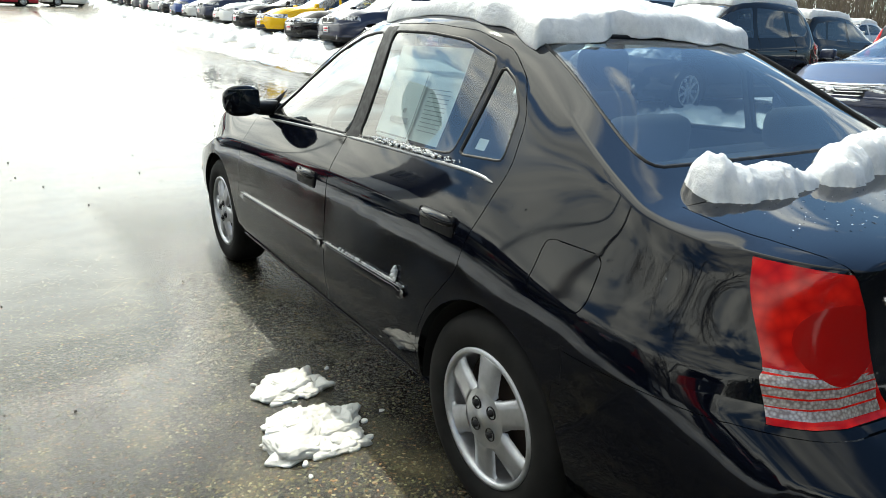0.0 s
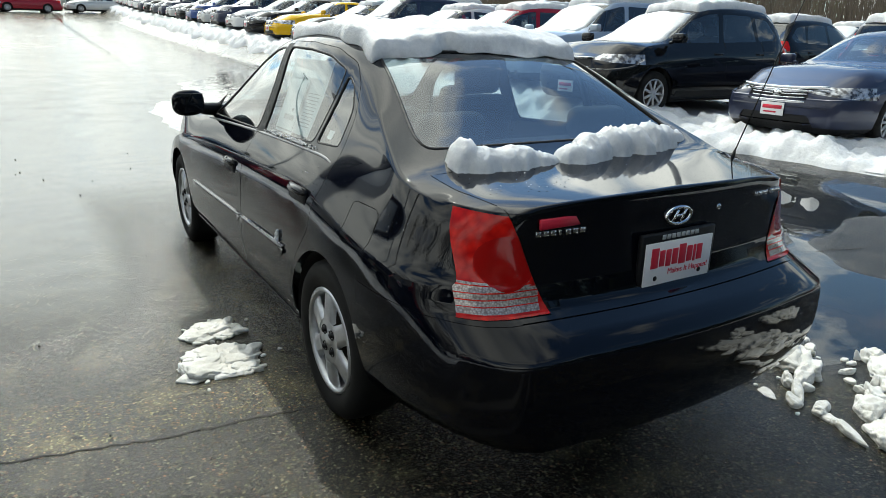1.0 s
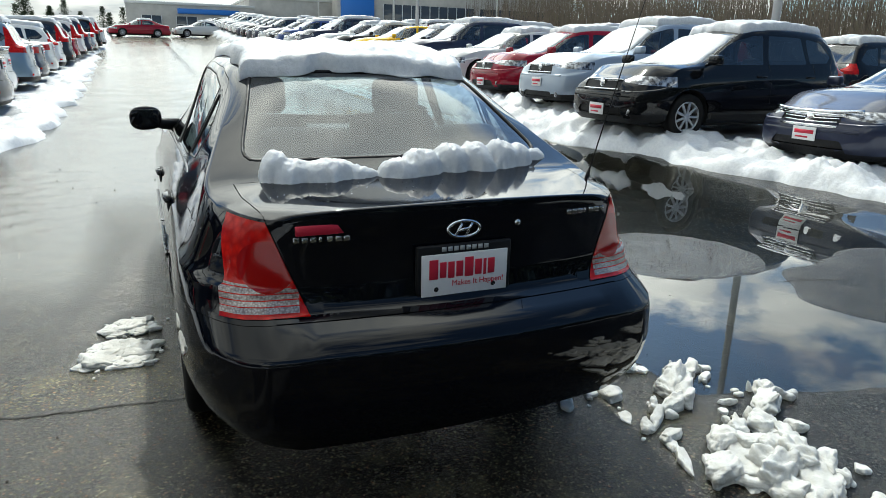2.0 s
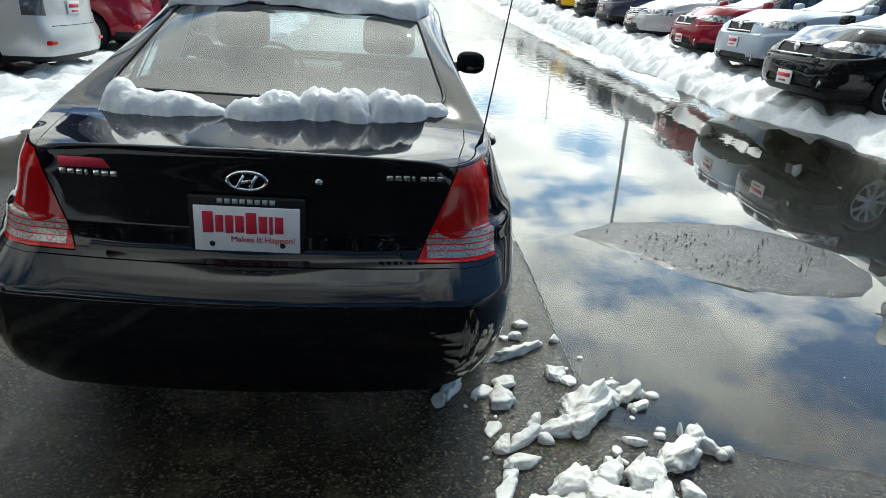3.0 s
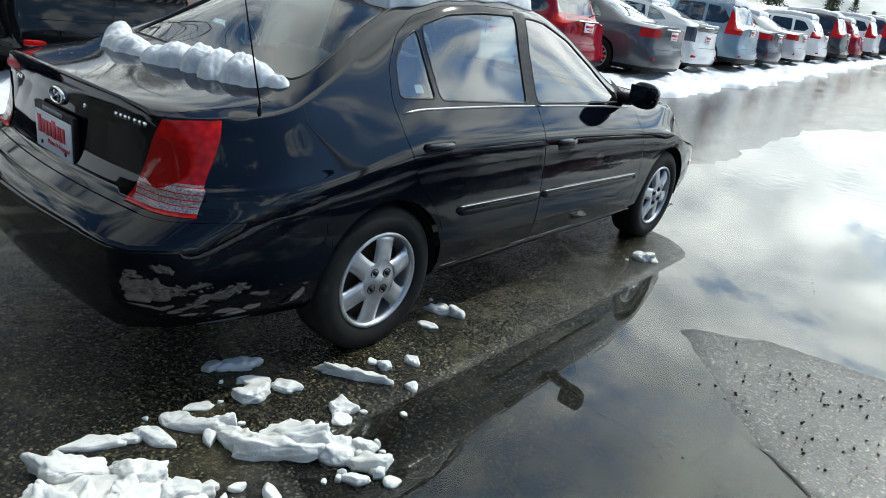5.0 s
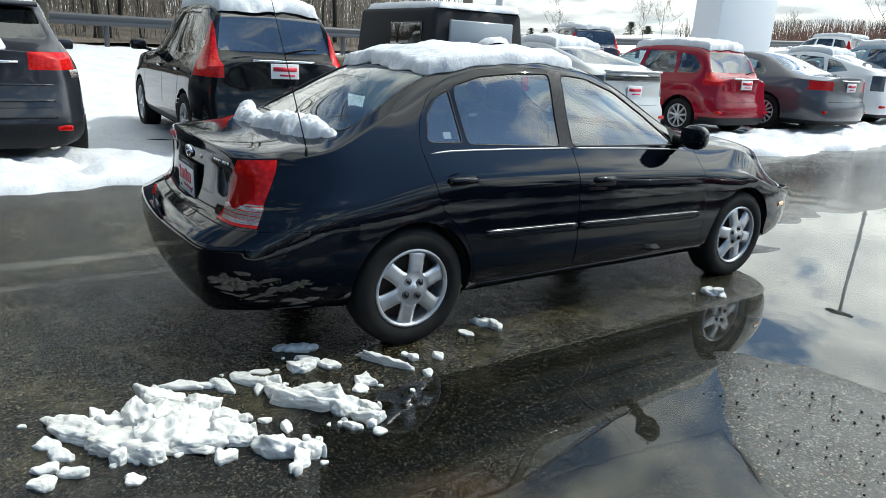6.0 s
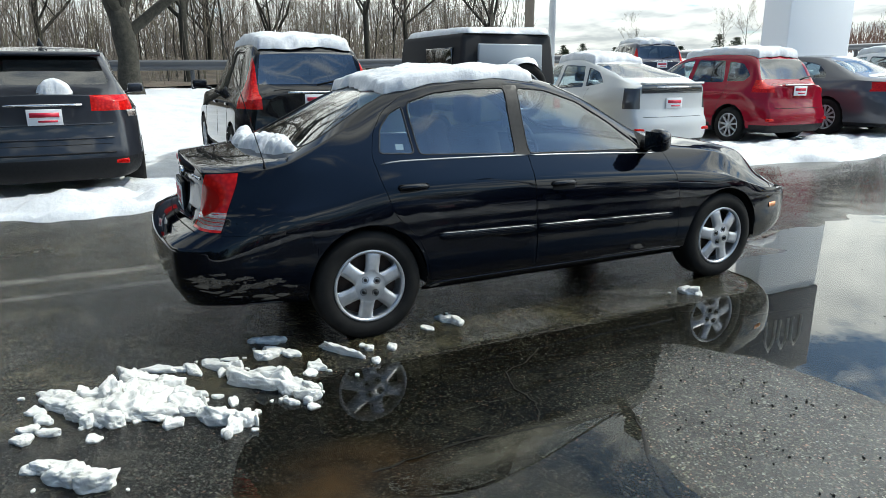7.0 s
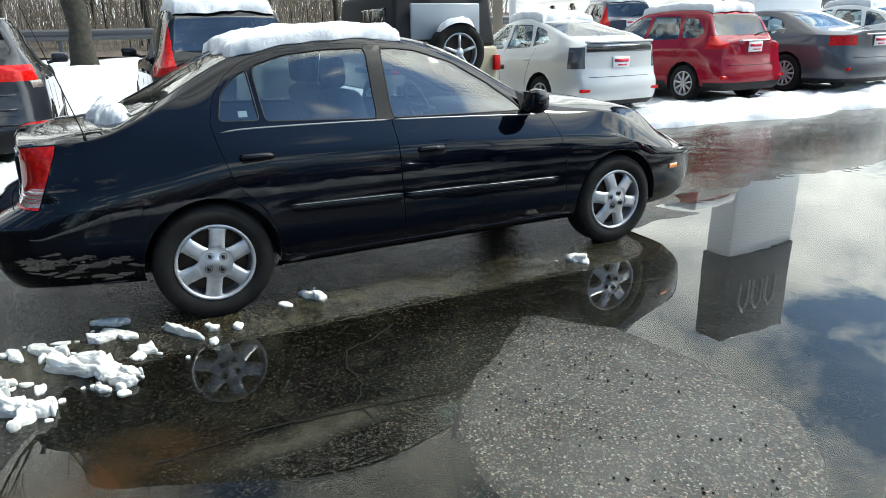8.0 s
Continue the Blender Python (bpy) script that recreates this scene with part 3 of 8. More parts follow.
def snow_cap(outline, height, seed, step=0.03, ragged=0.05, base=None, thick=0.09, rim=0.075, crumb=0.0):
    """A slab of old snow on a surface: outline in plan (half widths by y), lumpy and rounded at its rim."""
    y0, y1, half = outline
    bm = bmesh.new()
    nx = max(6, int(2 * half((y0 + y1) / 2) / step))
    ny = max(6, int((y1 - y0) / step))
    rows_t, rows_b = [], []
    for j in range(ny + 1):
        v = j / ny
        y = y0 + (y1 - y0) * v
        line_t, line_b = [], []
        for i in range(nx + 1):
            u = 2 * i / nx - 1
            w = half(y)
            rag = ragged * (noise.noise((u * 0.7 + seed, y * 2.3, seed)) + 0.5 * noise.noise((u * 2.0, y * 7.0, seed + 3)))
            x = u * (w + rag)
            yy = y + ragged * 1.3 * (noise.noise((x * 2.5, seed * 2.0, v * 1.5)) + 0.6 * noise.noise((x * 8.0, seed, 1.0))) * abs(2 * v - 1)
            edge = min((1 - abs(u)) * w, (yy - y0 if v < 0.5 else y1 - yy) if 0 < v < 1 else 0)
            e = min(1.0, max(0.0, edge) / rim)
            rise = math.sqrt(max(0.0, 1 - (1 - e) ** 2))
            b = height(x, yy)
            lump = 0.55 + 0.35 * noise.noise((x * 1.6, yy * 1.6, seed)) + 0.20 * noise.noise((x * 6, yy * 6, seed)) + 0.05 * noise.noise((x * 17, yy * 17, seed))
            if crumb:
                lump += crumb * (2.2 * noise.noise((x * 4.5, yy * 4.5, seed + 1)) + 0.8 * abs(noise.noise((x * 14, yy * 14, seed + 2))) + 0.25 * noise.noise((x * 40, yy * 40, seed + 4)))
            line_t.append(bm.verts.new((x, yy, b + thick * rise * (0.55 + lump * 0.6))))
            line_b.append(bm.verts.new((x, yy, b - 0.004)))
        rows_t.append(line_t)
        rows_b.append(line_b)
    for a, b in zip(rows_t, rows_t[1:]):
        for i in range(nx):
            bm.faces.new((a[i], a[i + 1], b[i + 1], b[i]))
    for a, b in zip(rows_b, rows_b[1:]):
        for i in range(nx):
            bm.faces.new((a[i], b[i], b[i + 1], a[i + 1]))
    ring_t = rows_t[0] + [r[-1] for r in rows_t[1:]] + rows_t[-1][-2::-1] + [r[0] for r in rows_t[-2:0:-1]]
    ring_b = rows_b[0] + [r[-1] for r in rows_b[1:]] + rows_b[-1][-2::-1] + [r[0] for r in rows_b[-2:0:-1]]
    for k in range(len(ring_t)):
        m = (k + 1) % len(ring_t)
        bm.faces.new((ring_t[m], ring_t[k], ring_b[k], ring_b[m]))
    return bm


def parked_prototype(kind, form, body_mat, ny, nu, windows, lamps, wheel, track, privacy=False, tail_mat=None, tall=False, exhaust=0.0):
    """A parked car with its parts, at the origin."""
    car = empty(kind)
    bm = form.shell(ny, nu, 10)
    arch = form.wr + 0.045
    for y in (-form.wb / 2, form.wb / 2):
        cut_line(bm, circle(y, form.wr, arch, 16), (1, 2), side)
    for w in windows:
        cut_line(bm, w, (1, 2), side)
    yc, yb = form.cowl[0], form.back_top[0]
    front = [(-form.roof_w + 0.05, form.screen_top[1] - 0.03), (form.roof_w - 0.05, form.screen_top[1] - 0.03), (form.W * 0.74, form.cowl[1] + 0.04), (-form.W * 0.74, form.cowl[1] + 0.04)]
    back = [(-form.roof_w + 0.06, form.back_top[1] - 0.04), (form.roof_w - 0.06, form.back_top[1] - 0.04), (form.W * 0.70, form.back_base[1] + 0.05), (-form.W * 0.70, form.back_base[1] + 0.05)]
    fr_test = lambda f: f.normal.y > 0.2 and abs(f.normal.x) < 0.75 and f.calc_center_median().y < yc + 0.02
    bk_test = lambda f: f.normal.y < -0.2 and abs(f.normal.x) < 0.75 and f.calc_center_median().z > form.back_base[1]
    cut_line(bm, rounded(front, 0.06, 3), (0, 2), fr_test)
    cut_line(bm, rounded(back, 0.06, 3), (0, 2), bk_test)
    lamp_in, lamp_z0, lamp_z1, lamp_fwd = lamps
    corner = lambda f: f.calc_center_median().y < form.yr + 0.75
    nose = lambda f: f.calc_center_median().y > form.yf - 0.75
    cut_line(bm, [(s * lamp_in, z) for s, z in ((1, lamp_z0), (1, lamp_z1))], (0, 2), corner, False)
    cut_line(bm, [(s * lamp_in, z) for s, z in ((-1, lamp_z0), (-1, lamp_z1))], (0, 2), corner, False)
    for z in (lamp_z0, lamp_z1):
        cut_line(bm, [(-2, z), (2, z)], (0, 2), corner, False)
    cut_line(bm, [(form.yr + lamp_fwd, lamp_z0), (form.yr + lamp_fwd + 0.03, lamp_z1)], (1, 2), corner, False)
    hz1 = form.section(form.yf - 0.2)[9][1] - 0.03
    hz0 = hz1 - 0.15
    cut_line(bm, [(-2, hz1), (2, hz1)], (0, 2), nose, False)
    for s in (-1, 1):
        cut_line(bm, [(s * 0.36, hz0 + 0.085), (s * 1.0, hz0 - 0.005)], (0, 2), nose, False)
    cut_line(bm, [(form.yf - 0.52, hz0 - 0.1), (form.yf - 0.62, hz1 + 0.1)], (1, 2), nose, False)
    for s in (-1, 1):
        cut_line(bm, [(s * 0.42, hz0), (s * 0.38, hz1)], (0, 2), nose, False)
    cut_line(bm, [(-0.36, hz0 + 0.13), (0.36, hz0 + 0.13), (0.40, hz0 + 0.02), (0.36, hz0 - 0.06), (-0.36, hz0 - 0.06), (-0.40, hz0 + 0.02)], (0, 2), lambda f: nose(f) and f.normal.y > 0.4)
    low = rounded([(-0.50, 0.30), (0.50, 0.30), (0.44, 0.40), (-0.44, 0.40)], 0.03, 2)
    cut_line(bm, low, (0, 2), lambda f: nose(f) and f.normal.y > 0.3)
    bm.normal_update()
    bm.verts.index_update()
    names = []
    for f in bm.faces:
        c = f.calc_center_median()
        n = "body"
        if side(f) and any(math.hypot(c.y - y, c.z - form.wr) < arch for y in (-form.wb / 2, form.wb / 2)):
            n = ""
        elif side(f) and any(inside(w, c.y, c.z) for w in windows):
            k = [inside(w, c.y, c.z) for w in windows].index(True)
            n = f"window {k} {c.x > 0}"
        elif fr_test(f) and inside(front, c.x, c.z):
            n = "windscreen"
        elif bk_test(f) and inside(back, c.x, c.z):
            n = "rear_window"
        elif corner(f) and abs(c.x) > lamp_in and lamp_z0 < c.z < lamp_z1 and c.y < form.yr + lamp_fwd + 0.02:
            n = f"tail_lamp {c.x > 0}"
        elif nose(f) and hz0 + 0.085 - 0.09 * (abs(c.x) - 0.36) / 0.64 < c.z < hz1 and abs(c.x) > 0.40 and c.y > form.yf - 0.57:
            n = f"head_lamp {c.x > 0}"
        elif nose(f) and f.normal.y > 0.4 and abs(c.x) < 0.39 and hz0 - 0.06 < c.z < hz0 + 0.13:
            n = "grille"
        elif nose(f) and f.normal.y > 0.3 and inside(low, c.x, c.z):
            n = "air_intake"
        elif c.z < (0.44 if kind == "crossover" else form.floor + 0.10):
            n = "lower_trim"
        names.append(n)
    meshes = split(bm, names, True, None, {"grille": -0.012, "air_intake": -0.015})
    cabin = offset_mesh(bm, [f for f, n in zip(bm.faces, names) if n in ("body",) and f.calc_center_median().z > form.belt_f - 0.1], 0.03, "cabin")
    bm.free()
    for n, me in meshes.items():
        base = n.split()[0]
        mat = {"body": body_mat, "window": DARK_GLASS if privacy and "window 0" not in n else GLASS, "windscreen": GLASS, "rear_window": DARK_GLASS if privacy else GLASS, "tail_lamp": tail_mat or RED_LENS, "head_lamp": HEAD_LENS, "grille": TRIM, "air_intake": TRIM, "lower_trim": TRIM}[base]
        part(base, me, mat, car)
    part("cabin_lining", cabin, PLASTIC, car)
    arch_liners(form, arch, car)
    part("underbody", underbody(form), JAMB, car)
    # seats and dashboard seen through the glass
    for s in (-0.36, 0.36):
        b = bmesh.new()
        box(b, s - 0.24, s + 0.24, -0.35, 0.15, 0.45, 0.62, 0.05)
        box(b, s - 0.24, s + 0.24, -0.45, -0.30, 0.55, 1.08, 0.05)
        box(b, s - 0.13, s + 0.13, -0.45, -0.35, 1.10, 1.26, 0.04)
        part("seat", b, CLOTH, car)
    b = bmesh.new()
    box(b, -form.W + 0.2, form.W - 0.2, -1.25, -1.10, 0.45, 1.05, 0.05)
    part("rear_seat", b, CLOTH, car)
    b = bmesh.new()
    box(b, -form.W + 0.18, form.W - 0.18, form.cowl[0] - 0.55, form.cowl[0] - 0.05, 0.6, form.cowl[1] - 0.05, 0.05)
    part("dashboard", b, PLASTIC, car)
    r, wdt, spokes, style = wheel
    add_wheels(car, form, track, r, wdt, spokes, style, 28)
    for s in (-1, 1):
        b = bmesh.new()
        box(b, s * (form.W + 0.06) - 0.10, s * (form.W + 0.06) + 0.10, yc - 0.32, yc - 0.20, form.belt_f + 0.02, form.belt_f + 0.15, 0.035, 3)
        tube(b, [(s * (form.W - 0.10), yc - 0.25, form.belt_f + 0.02), (s * (form.W + 0.02), yc - 0.26, form.belt_f + 0.05)], 0.022, 6)
        part("door_mirror", b, body_mat, car)
        for y in (-0.02, -0.98):
            b = bmesh.new()
            box(b, s * (form.W - 0.03) - 0.012, s * (form.W - 0.03) + 0.012, y - 0.09, y + 0.09, form.belt_r - 0.20, form.belt_r - 0.165, 0.008)
            part("door_handle", b, body_mat, car)
    # shut lines, bumper joints and other dressing
    def bead(points, r, name, mat):
        b = bmesh.new()
        tube(b, points, r, 5)
        part(name, b, mat, car)

    zr, zf = form.belt_r, form.belt_f
    for s in (-1, 1):
        for line in ([(yc - 0.25, zf - 0.02), (yc - 0.16, zf - 0.16), (yc - 0.12, 0.55), (yc - 0.12, form.floor + 0.1)], [(-0.22, zr - 0.01), (-0.20, 0.7), (-0.20, form.floor + 0.1)], [(-1.10, zr - 0.01), (-1.08, zr - 0.15), (-0.98, 0.62), (-0.92, form.floor + 0.12)]):
            pts = [(a[0] + (b_[0] - a[0]) * k / 4, a[1] + (b_[1] - a[1]) * k / 4) for a, b_ in zip(line, line[1:]) for k in range(4)] + [line[-1]]
            bead([(s * (form.x_at(y, z) + 0.0005), y, z) for y, z in pts], 0.0032, "shut_line", JAMB)
        b = bmesh.new()
        y = form.rear_end(0.42) + 0.02
        box(b, s * 0.60 - 0.12, s * 0.60 + 0.12, y - 0.065, y + 0.02, 0.39, 0.44, 0.012)
        part("rear_reflector", b, RED_LENS, car)
        b = bmesh.new()
        y = form.front_end(0.36)
        lathe(b, [(0.0005, 0.01), (0.045, 0.008), (0.055, -0.02)], 14, Matrix.Translation((s * 0.60, y + 0.035, 0.36)) @ Matrix.Rotation(math.pi / 2, 4, "Z"))
        part("fog_lamp", b, HEAD_LENS, car)
    bulge_at = lambda x: form.bulge * max(0.0, 1 - (x / (form.W * (1 - form.corner) * 1.3)) ** 2)
    # a dark glass panel across the tail of the liftback
    if kind == "liftback":
        b = bmesh.new()
        vs = [[b.verts.new((x, form.rear_end(z) - form.bulge * max(0.0, 1 - (x / (form.W * (1 - form.corner) * 1.3)) ** 2) - d, z)) for x in np.linspace(-0.60, 0.60, 15)] for z, d in ((0.945, 0.002), (0.95, 0.008), (1.0, 0.010), (1.05, 0.010), (1.075, 0.002))]
        for p, q in zip(vs, vs[1:]):
            for i in range(14):
                b.faces.new((p[i], p[i + 1], q[i + 1], q[i]))
        part("tail_panel", b, DARK_GLASS, car, "dark glass panel under the spoiler")
        b = bmesh.new()
        tube(b, [(x, form.rear_end(1.09) - form.bulge * max(0.0, 1 - (x / (form.W * (1 - form.corner) * 1.3)) ** 2) - 0.01, 1.09) for x in np.linspace(-0.62, 0.62, 13)], 0.018, 8)
        part("spoiler", b, body_mat, car)
    plate_z = {"liftback": 0.80, "crossover": 0.88}[kind] if kind in ("liftback", "crossover") else min((lamp_z0 + lamp_z1) / 2 - 0.02, form.back_base[1] - 0.14)
    zz = lamp_z1 + 0.015 if not tall else plate_z + (0.115 if kind == "crossover" else 0.10)
    bead([(x, form.rear_end(zz) - bulge_at(x) - 0.006, zz) for x in np.linspace(-0.34, 0.34, 9)], 0.014, "boot_garnish", CHROME)
    zz = 0.60
    bead([(x, form.rear_end(zz) - bulge_at(x) - 0.001, zz) for x in np.linspace(-form.W * 0.66, form.W * 0.66, 13)], 0.004, "bumper_joint", JAMB)
    if tall and kind != "crossover":
        bead([(0.0, form.back_base[0] - 0.09, form.back_base[1] + 0.04), (0.25, form.back_base[0] - 0.05, form.back_base[1] + 0.09), (0.38, form.back_base[0] - 0.05, form.back_base[1] + 0.10)], 0.012, "rear_wiper", TRIM)
    for x in ((exhaust,) if exhaust else ()):
        b = bmesh.new()
        lathe(b, [(0.02, -0.02), (0.03, 0.0), (0.038, 0.0), (0.038, -0.16)], 16, Matrix.Translation((x, form.yr - 0.01, 0.27)) @ Matrix.Rotation(-math.pi / 2, 4, "Z"))
        part("exhaust_pipe", b, CHROME, car)
    if kind == "crossover":
        # dark lower bumper, a crease over the plate, roof fin, clear lamp corners and a spoiler
        for zz, r, nm, mt in ((0.66, 0.012, "bumper_crease", body_mat), (0.515, 0.010, "bumper_step", TRIM), (0.80, 0.008, "tailgate_crease", body_mat)):
            bead([(x, form.rear_end(zz) - bulge_at(x) - 0.001, zz) for x in np.linspace(-form.W * 0.68, form.W * 0.68, 15)], r, nm, mt)
        b = bmesh.new()
        vs = [[b.verts.new((x, yy - 0.02 * (1 - (x / 0.6) ** 2), zz)) for x in np.linspace(-0.56, 0.56, 13)] for yy, zz in ((form.back_top[0] + 0.10, form.back_top[1] + 0.050), (form.back_top[0] - 0.13, form.back_top[1] + 0.005), (form.back_top[0] - 0.13, form.back_top[1] - 0.025), (form.back_top[0] + 0.03, form.back_top[1] - 0.01))]
        for p, q in zip(vs, vs[1:] + vs[:1]):
            for i in range(12):
                b.faces.new((p[i], p[i + 1], q[i + 1], q[i]))
        part("spoiler", b, body_mat, car)
        b = bmesh.new()
        box(b, -0.03, 0.03, form.back_top[0] + 0.18, form.back_top[0] + 0.36, form.H - 0.02, form.H + 0.065, 0.02)
        for v in b.verts:
            if v.co.z > form.H + 0.03:
                v.co.x *= 0.3
                v.co.y = form.back_top[0] + 0.18 + (v.co.y - form.back_top[0] - 0.18) * 0.4
        part("roof_fin", b, body_mat, car)
        for s in (-1, 1):
            b = bmesh.new()
            rows = []
            for zz, o in ((0.855, -0.004), (0.86, 0.008), (0.92, 0.010), (0.93, -0.004)):
                rows.append([b.verts.new((s * (q[0] + o * 0.7), q[1] - o, zz)) for q in (form.place(form.skin_x(float(y), zz), float(y), zz) for y in np.linspace(form.yr + 0.10, form.yr + 0.36, 7))])
            for p, q in zip(rows, rows[1:]):
                for i in range(6):
                    b.faces.new((p[i], p[i + 1], q[i + 1], q[i]))
            part("lamp_corner", b, CLEAR_LENS, car, "clear lower corner of the tail lamp")
    # dealer plates at both ends
    for y, z in ((form.yr - form.bulge * 0.95 + 0.05, plate_z), (form.yf + form.bulge * 0.9 + 0.012, {"suv": 0.56, "hatchback": 0.37}.get(kind, 0.45))):
        s = -1 if y < 0 else 1
        b = bmesh.new()
        yy = form.rear_end(z) - form.bulge if s < 0 else form.front_end(z) + form.bulge
        box(b, -0.155, 0.155, min(yy + s * 0.004, yy + s * 0.018), max(yy + s * 0.004, yy + s * 0.018), z - 0.078, z + 0.078, 0.003)
        pl = part("dealer_plate", b, WHITE, car, "white dealer plate with red lettering bars")
        b = bmesh.new()
        box(b, -0.13, 0.13, min(yy + s * 0.018, yy + s * 0.021), max(yy + s * 0.018, yy + s * 0.021), z + 0.0, z + 0.045)
        part("lettering_bar", b, PLATE_RED, pl)
        b = bmesh.new()
        box(b, -0.06, 0.11, min(yy + s * 0.018, yy + s * 0.021), max(yy + s * 0.018, yy + s * 0.021), z - 0.05, z - 0.03)
        part("lettering_bar", b, PLATE_RED, pl)
    b = bmesh.new()
    # bright bar across the grille
    bead([(x, form.front_end(hz0 + 0.10) + bulge_at(x) - 0.006, hz0 + 0.10 - 0.02 * (1 - (x / 0.42) ** 2)) for x in np.linspace(-0.42, 0.42, 11)], 0.020 if kind == "parked_sedan" else 0.012, "grille_bar", CHROME)
    if kind == "parked_sedan":
        # broad bright band over the grille that runs on over the head lamps
        for zz, r, w in ((hz0 + 0.125, 0.024, 0.58), (hz0 + 0.05, 0.008, 0.37), (hz0 + 0.01, 0.008, 0.36), (hz0 - 0.045, 0.012, 0.34)):
            bead([(x, form.front_end(zz) + bulge_at(x) - 0.004 - 0.16 * max(0.0, abs(x) - 0.36), zz + 0.02 * (x / 0.5) ** 2) for x in np.linspace(-w, w, 15)], r, "grille_bar", CHROME)
    yy = form.front_end(hz0 + 0.05) + form.bulge
    lathe(b, [(0.0005, 0.012), (0.045, 0.01), (0.06, 0.0)], 20, Matrix.Translation((0, yy, hz0 + 0.05)) @ Matrix.Rotation(math.pi / 2, 4, "Z"))
    part("badge", b, CHROME, car)
    for dz in (0.10, -0.03):
        b = bmesh.new()
        tube(b, [(x, form.front_end(hz0 + dz) + form.bulge * max(0, 1 - (x / (form.W * (1 - form.corner) * 1.3)) ** 2) + 0.004, hz0 + dz) for x in np.linspace(-0.38, 0.38, 9)], 0.012, 6)
        part("grille_bar", b, CHROME, car)
    return car


def recolor(car, material, old):
    for o in car.children_recursive:
        if o.type == "MESH" and o.data.materials and o.data.materials[0] == old:
            o.material_slots[0].link = "OBJECT"
            o.material_slots[0].material = material


# ---- the black sedan in the middle of the lot ----
HERO = CarForm(W=0.862, yf=2.09, yr=-2.25, H=1.425, cowl=(1.02, 0.965), screen_top=(0.18, 1.375), back_top=(-1.02, 1.355), back_base=(-1.66, 1.020), lip_z=0.974, nose_z=0.70, belt_f=0.93, belt_r=0.985, roof_w=0.565, base=None, floor=0.20, wr=0.30, wb=2.61, bulge=0.085, corner=0.26, tuck=0.055, deck_w=0.848, shoulder=(0.085, 0.095, 0.105),
               tail=((0.18, -2.10), (0.27, -2.17), (0.38, -2.222), (0.50, -2.240), (0.575, -2.236), (0.605, -2.212), (0.628, -2.15), (0.646, -2.10), (0.68, -2.072), (0.75, -2.055), (0.86, -2.048), (0.94, -2.052), (0.965, -2.048), (1.0, -2.0)))

sedan = empty("sedan")
tagged(sedan, "black four-door sedan, wet and dusty, standing on wet asphalt", "car")


